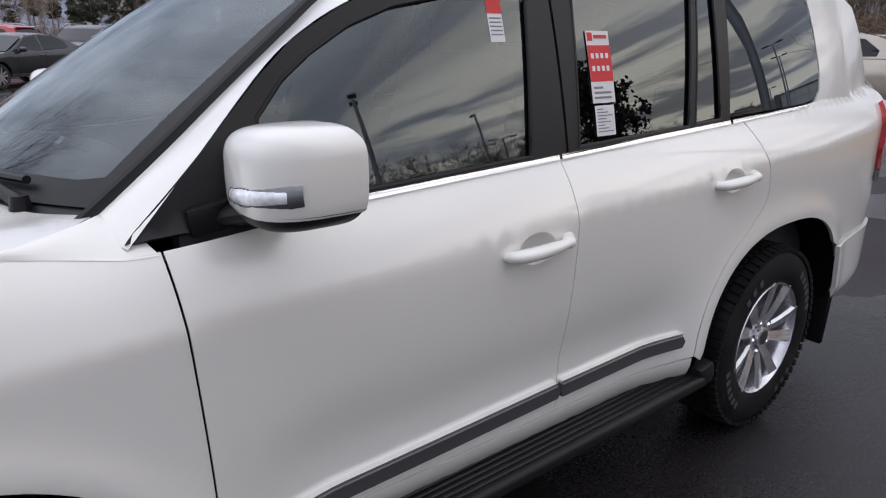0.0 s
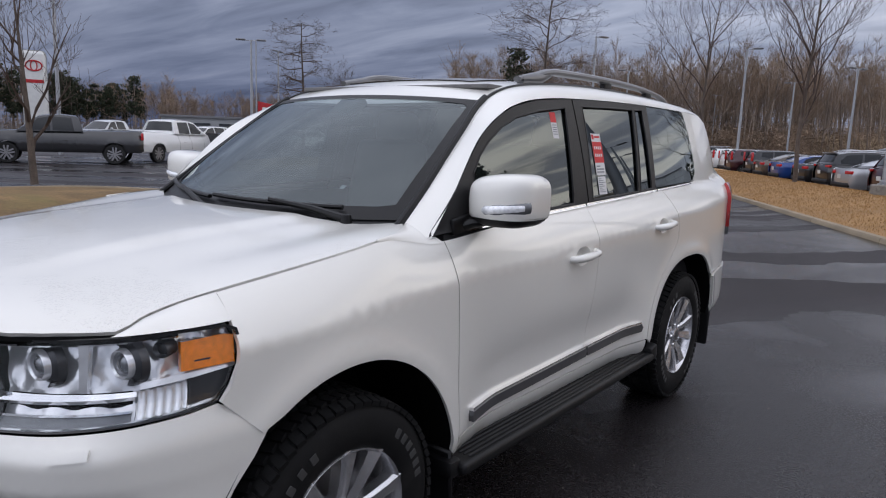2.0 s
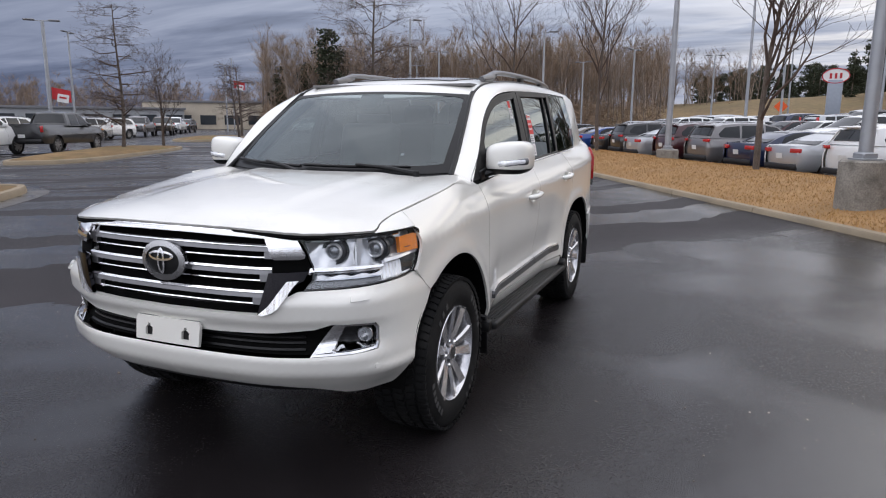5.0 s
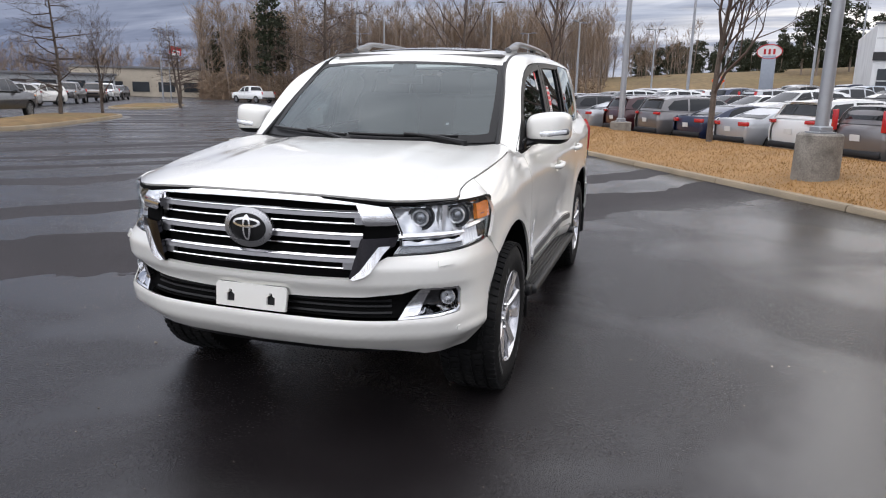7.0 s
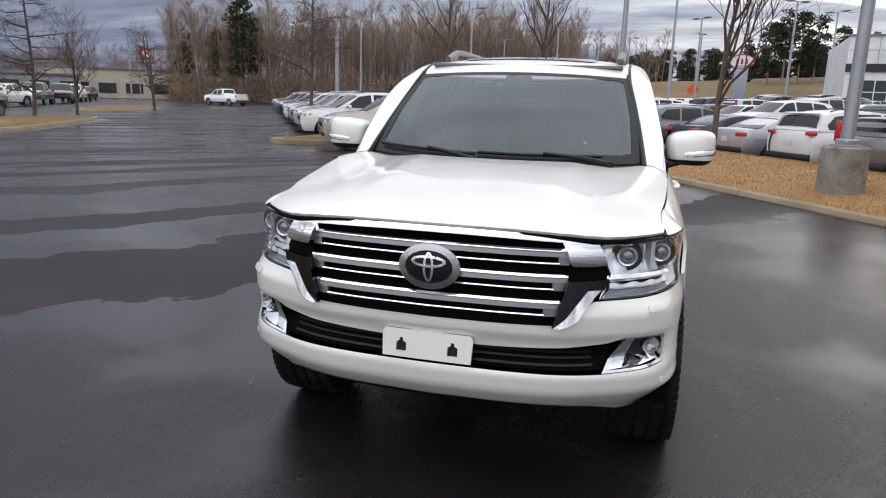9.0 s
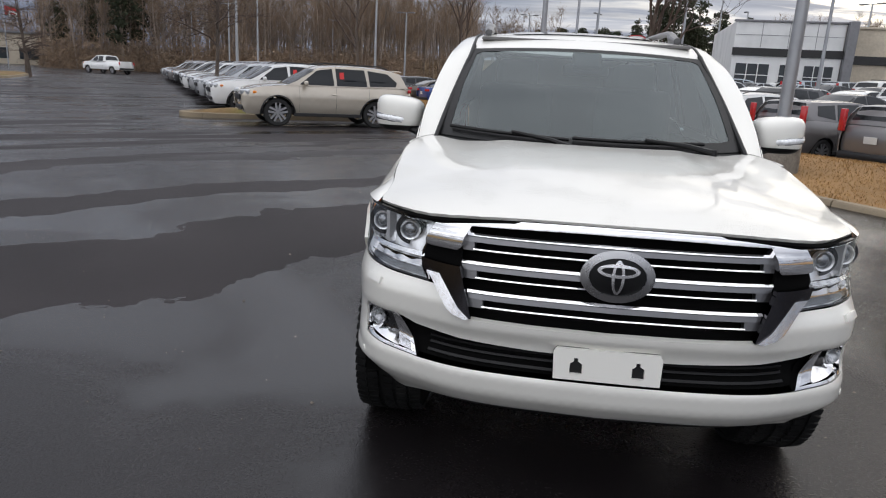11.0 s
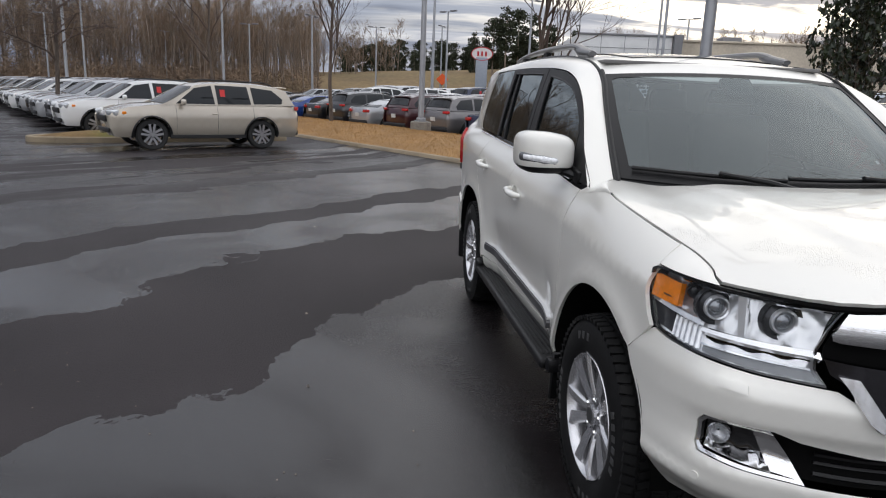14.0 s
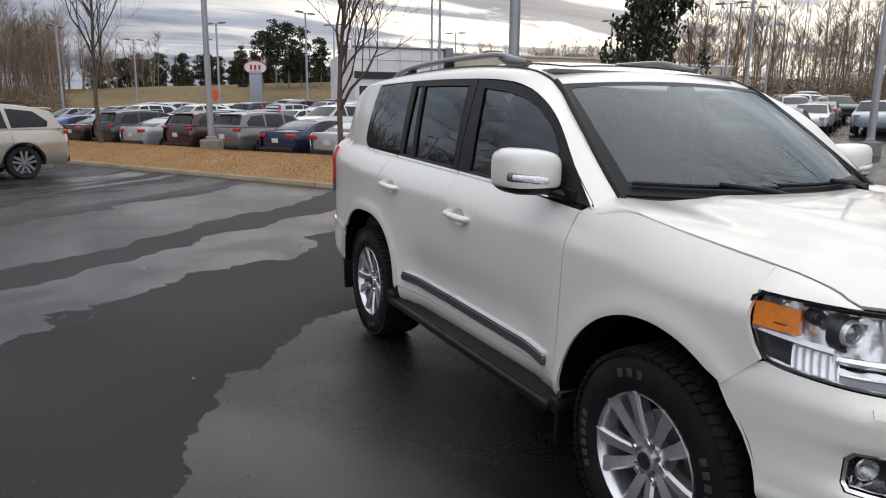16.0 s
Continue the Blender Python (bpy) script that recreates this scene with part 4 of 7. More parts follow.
for sd in (1, -1):
    skin("grille_wing", [(0.470, 1.104), (0.550, 1.101), (0.594, 1.092), (0.622, 1.055), (0.642, 1.016), (0.638, 1.003), (0.620, 0.999), (0.520, 0.998), (0.508, 1.008), (0.497, 1.045), (0.474, 1.082)], lambda s, z: grille_p(s, z, 0.016 - 5.5 * (z - 1.035) ** 2), CHROME, grille, 0.012, 0.03, (), sd, NOSE_IN, "broad chrome corner")
    skin("wing_gap", [(0.49, 1.09), (0.585, 1.090), (0.622, 1.03), (0.645, 0.975), (0.645, 0.940), (0.500, 0.938), (0.505, 1.00)], lambda s, z: grille_p(s, z, -0.012), UNDER, grille, 0.04, 0.01, (), sd, NOSE_IN)
    leg = skin("grille_leg", [(0.506, 0.948), (0.580, 0.950), (0.655, 0.953), (0.640, 0.915), (0.600, 0.895), (0.545, 0.812), (0.520, 0.792), (0.478, 0.776), (0.456, 0.776)], lambda s, z: grille_p(s, z, 0.004 + 0.010 * (1 - ((abs(s) - 0.55) / 0.10) ** 2) + 0.05 * (z - 0.78)), DARKCHROME, grille, 0.02, 0.02, (), sd, NOSE_IN, "dark chrome corner leg")
    skin("bright_edge", [(0.578, 0.914), (0.628, 0.918), (0.604, 0.890), (0.549, 0.806), (0.522, 0.787), (0.480, 0.773), (0.464, 0.778), (0.505, 0.812), (0.545, 0.868)], lambda s, z: grille_p(s, z, 0.018 + 0.05 * (z - 0.78) + 0.18 * (abs(s) * 0.8 - 0.40 - (z - 0.78) * 0.62)), CHROME, leg, 0.02, 0.02, (), sd, NOSE_IN)
    skin("chrome_blade", [(0.508, 0.940), (0.66, 0.944), (0.80, 0.946), (0.952, 0.948), (0.952, 0.957), (0.80, 0.958), (0.66, 0.958), (0.508, 0.952)], lambda s, z: nose_p(s, z, (0.012 if abs(s) < 0.655 else 0.003) - 0.9 * (z - 0.942)), CHROME, leg, 0.025, 0.02, (), sd, NOSE_IN)
# emblem: plain ring, dark disc and two crossed rings
ey = grille_p(0, 0.97)[1] - 0.012
emb = empty("emblem")
emb.parent = suv


def oval(cx, cz, a, b, n=40):
    return [(cx + a * math.cos(2 * math.pi * k / n), cz + b * math.sin(2 * math.pi * k / n)) for k in range(n)]


dome = lambda x, z: (x, ey - 0.016 * (1 - (x / 0.12) ** 2 - ((z - 0.967) / 0.09) ** 2), z)
skin("emblem_ring", oval(0, 0.967, 0.117, 0.086), dome, SATIN, emb, 0.014, 0.03, [oval(0, 0.967, 0.090, 0.062)], 1, NOSE_IN, "satin silver oval ring")
skin("emblem_disc", oval(0, 0.967, 0.091, 0.063), dome, BLACK, emb, 0.02, 0.01, (), 1, NOSE_IN, "black disc", -0.006)
skin("emblem_hoop", oval(0, 0.967, 0.020, 0.056, 28), dome, CHROME, emb, 0.008, 0.006, [oval(0, 0.967, 0.011, 0.046, 24)], 1, NOSE_IN, "", 0.001)
skin("emblem_hoop", oval(0, 0.989, 0.066, 0.022, 30), dome, CHROME, emb, 0.008, 0.006, [oval(0, 0.989, 0.053, 0.012, 26)], 1, NOSE_IN, "", 0.003)

# headlamps
hl_o = [(0.630, 1.020), (0.612, 1.055), (0.596, 1.079), (0.74, 1.087), (0.93, 1.090), (1.06, 1.092), (1.165, 1.091), (1.195, 1.078), (1.206, 1.04), (1.204, 0.99), (1.188, 0.937), (1.150, 0.902), (1.08, 0.893), (0.95, 0.885), (0.80, 0.877), (0.622, 0.870), (0.650, 0.905), (0.652, 0.962), (0.640, 0.99)]


def shrunk(poly, d):
    arr = np.array(poly)
    c = arr.mean(0)
    out = []
    for p in arr:
        v = p - c
        out.append(tuple(c + v * np.maximum(0.0, 1 - d / (np.abs(v) + 1e-6) * np.minimum(1, np.abs(v) / 0.05))))
    return out


for sd in (1, -1):
    head = skin("headlamp", hl_o, lambda s, z: nose_p(s, z, -0.016 - 0.28 * (z - 0.88) + 0.005 * math.sin(s * 70 + 1.0) * math.cos(z * 45)), LAMPBOWL, suv, 0.018, 0, (), sd, NOSE_IN, "clear headlamp with twin projectors and an amber corner")
    skin("lamp_seal", hl_o, nose_p, GLOSSBLACK, head, 0.03, 0.012, [shrunk(hl_o, 0.006)], sd, NOSE_IN, "black edge", -0.001)
    skin("lamp_lens", shrunk(hl_o, 0.004), nose_p, LENS, head, 0.04, 0, (), sd, NOSE_IN, "clear cover", 0.001)
    skin("turn_reflector", [(1.050, 0.992), (1.188, 0.992), (1.192, 1.058), (1.165, 1.064), (1.056, 1.060)], lambda s, z: nose_p(s, z, -0.010 - 0.20 * (z - 1.030)), AMBER, head, 0.02, 0.02, (), sd, NOSE_IN, "amber turn reflector")
    skin("amber_bulb_cover", [(1.085, 1.002), (1.125, 1.002), (1.125, 1.014), (1.085, 1.014)], lambda s, z: nose_p(s, z, -0.006), LAMPDARK, head, 0.02, 0.004, (), sd, NOSE_IN)
    skin("side_lens", [(1.075, 0.903), (1.145, 0.908), (1.178, 0.938), (1.194, 0.980), (1.075, 0.972)], lambda s, z: nose_p(s, z, -0.018), LAMPDARK, head, 0.02, 0.02, (), sd, NOSE_IN)
    skin("corner_lens", [(0.955, 0.892), (1.070, 0.900), (1.070, 0.958), (0.955, 0.952)], lambda s, z: nose_p(s, z, -0.012 - 0.20 * (z - 0.90) + 0.003 * math.sin(s * 300)), LAMPBOWL, head, 0.006, 0.01, (), sd, NOSE_IN, "ribbed clear corner")
    skin("marker_strip", [(0.96, 0.962), (1.196, 0.978), (1.198, 0.990), (0.96, 0.976)], lambda s, z: nose_p(s, z, -0.008 - 0.5 * (z - 0.965)), LAMPBOWL, head, 0.02, 0.02, (), sd, NOSE_IN)
    skin("daylight_strip", [(0.640, 0.878), (0.80, 0.884), (0.945, 0.891), (0.945, 0.910), (0.80, 0.908), (0.662, 0.905)], lambda s, z: nose_p(s, z, -0.008 - 0.3 * (z - 0.885)), LAMPGREY, head, 0.02, 0.02, (), sd, NOSE_IN, "grey daylight strip")
    skin("strip_edge", [(0.662, 0.906), (0.80, 0.909), (0.945, 0.911), (0.945, 0.916), (0.80, 0.914), (0.662, 0.911)], lambda s, z: nose_p(s, z, -0.004), CHROME, head, 0.02, 0.01, (), sd, NOSE_IN)
    skin("lower_bezel", [(0.662, 0.913), (0.945, 0.918), (0.945, 0.944), (0.662, 0.942)], lambda s, z: nose_p(s, z, -0.030 + 0.5 * (z - 0.915)), DARKCHROME, head, 0.02, 0.02, (), sd, NOSE_IN)
    skin("chrome_brow", [(0.62, 1.068), (0.80, 1.074), (1.05, 1.078), (1.05, 1.088), (0.80, 1.085), (0.61, 1.077)], lambda s, z: nose_p(s, z, -0.004 - 0.8 * (z - 1.07)), CHROME, head, 0.02, 0.01, (), sd, NOSE_IN)
    skin("lamp_divider", [(0.832, 0.960), (0.848, 0.960), (0.858, 1.074), (0.836, 1.074)], lambda s, z: nose_p(s, z, -0.012), LAMPBOWL, head, 0.02, 0.03, (), sd, NOSE_IN)
    bulb_c = Vector(nose_p(1.015, 1.045, -0.030))
    part("side_bulb", lathe([(0.0, 0.004), (0.012, 0.0), (0.019, 0.008), (0.022, 0.002), (0.022, -0.03)], 20, "Z", Matrix.Translation((sd * bulb_c.x, bulb_c.y, bulb_c.z)) @ Vector((sd * 0.5, -1, 0)).to_track_quat("Z", "Y").to_matrix().to_4x4()), LAMPDARK, head)
    for s in (0.738, 0.925):
        c = Vector(nose_p(s, 1.020, -0.030))
        aim = Vector((0.12, -1, -0.02)).normalized()
        t3 = aim.to_track_quat("Z", "Y").to_matrix().to_4x4()
        mm = Matrix.Translation((sd * c.x, c.y, c.z)) @ (t3 if sd > 0 else Matrix.Diagonal((-1, 1, 1, 1)) @ t3 @ Matrix.Diagonal((-1, 1, 1, 1)))
        ring = part("projector_ring", lathe([(0.028, -0.03), (0.029, 0.006), (0.034, 0.010), (0.037, 0.004), (0.037, -0.03)], 32, "Z", mm), LAMPBOWL, head)
        part("projector_lens", lathe([(0.0, 0.010), (0.010, 0.009), (0.020, 0.004), (0.028, -0.006)], 28, "Z", mm), PROJECTOR, ring)
        # dark ring added for the shade in the gap round the projector
        part("projector_shroud", lathe([(0.037, -0.006), (0.047, -0.016), (0.056, -0.010), (0.058, -0.03)], 32, "Z", mm), LAMPDARK, ring)

for sd in (1, -1):
    body_side(sd)
    cant_rail(sd)


# mirrors
def squircle(a, b, c, e=0.55, n=20, m=32):
    bm = bmesh.new()
    f = lambda v, p: math.copysign(abs(v) ** p, v)
    rows = []
    for i in range(n + 1):
        th = -math.pi / 2 + math.pi * i / n
        rows.append([bm.verts.new((a * f(math.cos(th), e) * f(math.cos(2 * math.pi * j / m), e), b * f(math.cos(th), e) * f(math.sin(2 * math.pi * j / m), e), c * f(math.sin(th), e))) for j in range(m)])
    for r0, r1 in zip(rows, rows[1:]):
        for j in range(m):
            bm.faces.new((r0[j], r0[(j + 1) % m], r1[(j + 1) % m], r1[j]))
    bmesh.ops.remove_doubles(bm, verts=bm.verts, dist=1e-5)
    return bm


def shape_mirror(bm, sd, grow=1.0, lo=-9, hi=9):
    """Rounded on the nose, cut flat behind, tapering towards the door."""
    for v in bm.verts:
        x, y, z = v.co
        if y > 0.045:
            y = 0.045 + (y - 0.045) * 0.15
        y += 0.05 * max(0, x / 0.12) ** 2 - 0.015 * x / 0.12
        z *= 1.0 - 0.10 * max(0, -x / 0.12)
        z += 0.006 * (x / 0.12)
        z = min(max(z, lo), hi)
        v.co = Vector((sd * (x + 0.998), y + 0.725, z + 1.345))
    if sd < 0:
        bmesh.ops.reverse_faces(bm, faces=bm.faces)
    return bm


for sd in (1, -1):
    mir = part("door_mirror", shape_mirror(squircle(0.130, 0.110, 0.096, 0.50), sd, 1, -0.060), PEARL, suv, "white door mirror with a clear repeater strip")
    low = squircle(0.127, 0.105, 0.096, 0.50)
    part("mirror_base", shape_mirror(low, sd, 1, -0.090, -0.054), BLACK, mir)
    part("mirror_glass", box(0.20, 0.004, 0.125, pose(sd * 0.998, 0.783, 1.35, 0, 0, sd * 8), 0.001, 1), MIRRORGLASS, mir)
    rep = [(sd * (0.998 + x), 0.730 - 0.110 * (1 - (x / 0.13) ** 4) ** 0.25 + 0.05 * max(0, x / 0.12) ** 2 - 0.015 * x / 0.12, 1.318 + 0.006 * x / 0.12 + 0.06 * x) for x in np.linspace(-0.035, 0.118, 14)]
    part("repeater_lens", sweep(rep, [0.006] + [0.012] * 12 + [0.010], 10, True, 1.3), LENSBRIGHT, mir, "clear repeater strip")
    part("repeater_slot", sweep([(p[0], p[1] + 0.0075, p[2]) for p in rep], [0.009] + [0.016] * 12 + [0.014], 10, True, 1.4), LAMPGREY, mir)
    part("mirror_arm", sweep([(sd * 0.855, 0.645, 1.245), (sd * 0.90, 0.665, 1.262), (sd * 0.955, 0.70, 1.272)], [0.040, 0.035, 0.030], 12, True, 0.6), BLACK, mir)
    part("mirror_foot", box(0.03, 0.13, 0.06, pose(sd * 0.872, 0.63, 1.255, 8), 0.012, 2), BLACK, mir)


# roof rails
for sd in (1, -1):
    rl = [(0.575, 1.42, 1.838), (0.578, 1.56, 1.862), (0.580, 1.66, 1.886), (0.582, 1.80, 1.898), (0.585, 2.3, 1.904), (0.582, 2.8, 1.896), (0.575, 3.15, 1.872), (0.565, 3.32, 1.835)]
    rail = part("roof_rail", sweep([(sd * p[0], p[1], p[2]) for p in spline(rl, 5)], [0.022 + 0.008 * math.sin(k * 0.09) for k in range(36)], 10, True, 0.62), RAILGREY, suv, "grey roof rail")
    part("rail_foot", sweep([(sd * 0.578, 1.44, 1.835), (sd * 0.579, 1.58, 1.85), (sd * 0.580, 1.70, 1.885)], [0.022, 0.034, 0.020], 10, True, 1.0), RAILGREY, rail)
    for y, z in ((2.35, 1.870), (2.95, 1.855)):
        part("rail_foot", box(0.035, 0.10, 0.085, pose(sd * 0.58, y, z), 0.012, 2), BLACK, rail)


# wheels
def build_tyre():
    w = 0.1425
    prof = [(0.232, -w + 0.022), (0.255, -w + 0.004), (0.30, -w - 0.004), (0.345, -w + 0.003), (0.372, -w + 0.016), (0.386, -w + 0.030), (0.386, w - 0.030), (0.372, w - 0.016), (0.345, w - 0.003), (0.30, w + 0.004), (0.255, w - 0.004), (0.232, w - 0.022)]
    return lathe(prof, 72)


def build_lugs():
    bm = bmesh.new()
    for k in range(64):
        a = 2 * math.pi * k / 64
        for j, (h, wd) in enumerate(((-0.115, 0.045), (-0.06, 0.042), (0.0, 0.04), (0.06, 0.042), (0.115, 0.045))):
            aa = a + (0.5 if j % 2 else 0) * 2 * math.pi / 64
            bm_box(bm, wd, 0.028, 0.016, Matrix.Rotation(aa, 4, "X") @ pose(h, 0, 0.389 - (0.006 if abs(h) > 0.1 else 0), 0, (9 if h > 0 else -9) if abs(h) > 0.1 else 0, 14 if j % 2 else -10))
    return bm


def build_rim():
    w = 0.1425
    return lathe([(0.232, -w + 0.03), (0.243, -w + 0.012), (0.240, -w + 0.006), (0.228, -w + 0.02), (0.222, -w + 0.05), (0.205, 0.02), (0.205, w - 0.02), (0.230, w - 0.010)], 64)


def spoke_mesh():
    """One of five split spokes, along +z, face towards -x."""
    bm = bmesh.new()
    for s in (1, -1):
        pts = []
        for r, off, wid, x in ((0.035, 0.014, 0.020, -0.088), (0.080, 0.022, 0.021, -0.100), (0.125, 0.033, 0.023, -0.110), (0.185, 0.048, 0.027, -0.119), (0.236, 0.061, 0.034, -0.124)):
            pts.append((r, s * off, wid, x))
        prev = None
        for r, off, wid, x in pts:
            ring = [bm.verts.new(v) for v in ((x, off - wid, r), (x - 0.004, off - wid * 0.62 + s * wid * 0.30, r), (x - 0.011, off + s * wid * 0.62, r), (x, off + wid, r), (x + 0.045, off + wid * 0.8, r), (x + 0.045, off - wid * 0.8, r))]
            if prev:
                for j in range(6):
                    bm.faces.new((prev[j], prev[(j + 1) % 6], ring[(j + 1) % 6], ring[j]))
            else:
                bm.faces.new(ring[::-1])
            prev = ring
        bm.faces.new(prev)
    return bm


def build_wheel(m):
    """Outer face towards -x of the wheel's own frame."""
    w = empty("wheel")
    w.parent = suv
    w.matrix_basis = m
    tyre = part("tyre", build_tyre(), RUBBER, w, "black all-terrain tyre")
    part("tread", build_lugs(), RUBBER, tyre, smooth=False)
    for a0, a1 in ((200, 244), (20, 64), (112, 140), (292, 320)):
        n = 6 if a1 - a0 > 30 else 3
        for k in range(n):
            a = radians(a0 + (a1 - a0) * (k + 0.5) / n)
            part("sidewall_bar", box(0.003, 0.024, 0.030, Matrix.Rotation(a, 4, "X") @ pose(-0.1455, 0, 0.312), 0.001, 1), LETTER, tyre)
    rim = part("rim", build_rim(), ALLOY, w, "silver five-spoke alloy rim")
    # near-black disc added for the shade between the spokes
    part("rim_barrel", lathe([(0.20, 0.02), (0.08, 0.03), (0.02, 0.03)], 40), UNDER, rim)
    base = spoke_mesh()
    me = None
    for k in range(5):
        rot = Matrix.Rotation(2 * math.pi * k / 5, 4, "X")
        if me is None:
            ob = part("spoke", base, ALLOY, rim, smooth=False)
            me = ob.data
        else:
            ob = link("spoke", me, ALLOY, rim)
        ob.matrix_basis = rot
    part("hub", lathe([(0.0, -0.100), (0.060, -0.100), (0.078, -0.090), (0.084, -0.05)], 36), ALLOY, rim)
    cap = part("centre_cap", lathe([(0.0, -0.122), (0.030, -0.121), (0.041, -0.116), (0.044, -0.09)], 32), ALLOY, rim)
    part("cap_disc", lathe([(0.0, -0.1240), (0.031, -0.1228), (0.032, -0.118)], 28), GLOSSBLACK, cap, "dark cap disc")
    for k in range(5):
        a = 2 * math.pi * (k + 0.5) / 5
        # the recess shade of the pocket is put into a darker alloy colour
        part("nut_pocket", lathe([(0.0, -0.1045), (0.020, -0.1045), (0.024, -0.107), (0.026, -0.09)], 18, "X", Matrix.Translation((0, 0.066 * math.sin(a), 0.066 * math.cos(a)))), DARKALLOY, rim)
        part("wheel_nut", lathe([(0.0, -0.116), (0.008, -0.116), (0.012, -0.110), (0.013, -0.085)], 6, "X", Matrix.Translation((0, 0.066 * math.sin(a), 0.066 * math.cos(a)))), CHROME, rim)
    part("brake_disc", lathe([(0.06, -0.030), (0.165, -0.030), (0.165, -0.005), (0.06, -0.005)], 48), STEEL, w)
    part("caliper", box(0.07, 0.08, 0.16, Matrix.Rotation(radians(70), 4, "X") @ pose(-0.025, 0, 0.135), 0.015, 2), STEEL, w)


for y in (0.0, 2.85):
    build_wheel(pose(0.825, y, 0.393, 17, 0, 180))
    build_wheel(pose(-0.825, y, 0.393, 40, 0, 0))

# chassis, interior
part("underbody", box(1.30, 3.9, 0.22, pose(0, 1.35, 0.46), 0.04, 2), UNDER, suv)
part("engine_bay", box(1.16, 1.02, 0.52, pose(0, -0.22, 0.72), 0.04, 2), UNDER, suv)
part("cabin_floor", box(1.64, 3.15, 0.30, pose(0, 2.15, 0.66), 0.03, 2), TRIMBLACK, suv)
rows = []
for x in np.linspace(-0.80, 0.80, 17):
    k = 1 - (x / 0.8) ** 2
    hump = 0.035 * math.exp(-(((x - 0.38) / 0.22) ** 2))
    rows.append([(x, 0.40 - 0.17 * k, 1.235), (x, 0.56 - 0.10 * k, 1.225 + hump), (x, 0.74, 1.205 + hump * 1.4), (x, 0.84, 1.15 + hump), (x, 0.86, 0.98), (x, 0.80, 0.80)])
loft("dashboard", rows, TRIMBLACK, suv)
steer = Matrix.Translation((0.38, 1.00, 1.10)) @ pose(0, 0, 0, 64, 0, 0)
wheel_pts = [steer @ Vector((0.19 * math.cos(a), 0.19 * math.sin(a), 0)) for a in np.linspace(0, 2 * math.pi, 33)]
sw = part("steering_wheel", sweep(wheel_pts, 0.015, 8, False), TRIMBLACK, suv)
part("wheel_boss", box(0.16, 0.11, 0.05, steer, 0.02, 2), TRIMBLACK, sw)
for a in (10, 170, 270):
    part("wheel_spoke", sweep([steer @ Vector((0.06 * math.cos(radians(a)), 0.06 * math.sin(radians(a)), 0)), steer @ Vector((0.185 * math.cos(radians(a)), 0.185 * math.sin(radians(a)), 0))], 0.014, 6), TRIMBLACK, sw)


def seat(x, y, wide):
    st = part("seat_base", box(wide, 0.52, 0.20, pose(x, y, 0.90, -6), 0.06, 3), TRIMGREY, suv, "grey seat")
    part("backrest", box(wide * 0.96, 0.15, 0.62, pose(x, y + 0.28, 1.23, -14), 0.06, 3), TRIMGREY, st)
    for hx in ((0,) if wide < 0.7 else (-0.42, 0.42)):
        part("headrest", box(0.27, 0.11, 0.18, pose(x + hx, y + 0.385, 1.60, -10), 0.045, 3), TRIMGREY, st)


for sx in (0.38, -0.38):
    seat(sx, 1.28, 0.50)
seat(0, 2.20, 1.30)
rv = part("rear_view_mirror", box(0.25, 0.035, 0.065, pose(0, 0.93, 1.625, 8), 0.014, 2), TRIMBLACK, suv)
part("sensor_housing", box(0.16, 0.12, 0.035, pose(0, 0.90, 1.672, 38), 0.012, 2), TRIMBLACK, rv)
part("headlining", box(1.20, 2.3, 0.02, pose(0, 2.30, 1.785), 0.005, 1), TRIMGREY, suv)
part("roof_header", box(1.04, 0.26, 0.03, pose(0, 1.17, 1.728, 14), 0.01, 1), TRIMGREY, suv)
for sd in (1, -1):
    part("inner_pillar", sweep([(sd * 0.725, 0.60, 1.30), (sd * 0.655, 0.95, 1.56), (sd * 0.63, 1.25, 1.735)], 0.035, 8), TRIMGREY, suv)
    part("inner_door_card", box(0.05, 2.1, 0.42, pose(sd * 0.83, 1.6, 1.02), 0.02, 2), TRIMBLACK, suv)
# back
rows = []
for z, yy in ((0.46, 4.0), (0.70, 4.03), (0.74, 3.95), (1.0, 3.96), (1.3, 3.93), (1.42, 3.87), (1.62, 3.77), (1.74, 3.69), (1.775, 3.62)):
    xe = side_x(min(yy - 0.03, 3.93), z) - 0.01 if z < 1.7 else 0.60
    rows.append([(xe * u, yy + 0.06 * (1 - u * u) - 0.02, z) for u in np.linspace(-1, 1, 13)])
loft("tailgate", rows, PEARL, suv)

# ---- the lot: axes turned 30 degrees against the wagon; u runs along the kerb, v across it ----
LU, LV = Vector((-0.5, 0.866, 0)), Vector((0.866, 0.5, 0))
KERB_V = 7.05


def lot(u, v, z=0.0):
    return LU * u + LV * v + Vector((0, 0, z))


def far_rise(u, v):
    """The land beyond the kerb strip climbs gently, then more towards the hill."""
    r = 0.19 * sstep(7.4, 8.2, v) - 0.31 * sstep(10.5, 12.2, v) + 0.040 * max(0, min(v, 85) - 13)
    r += 0.05 * max(0, v - 85) * sstep(85, 100, v) if v < 260 else 0.05 * 175
    return r


def ground_z(x, y):
    u, v = -0.5 * x + 0.866 * y, 0.866 * x + 0.5 * y
    z = far_rise(u, v) if v > KERB_V + 0.25 else 0.0
    return z


ASPHALT = bpy.data.materials.new("wet_asphalt")
ASPHALT.use_nodes = True
an, al = ASPHALT.node_tree.nodes, ASPHALT.node_tree.links
ab = an["Principled BSDF"]


def a_node(kind, **ins):
    n = an.new(kind)
    for k, v in ins.items():
        n.inputs[k.replace("_", " ")].default_value = v
    return n


a_co = an.new("ShaderNodeNewGeometry")


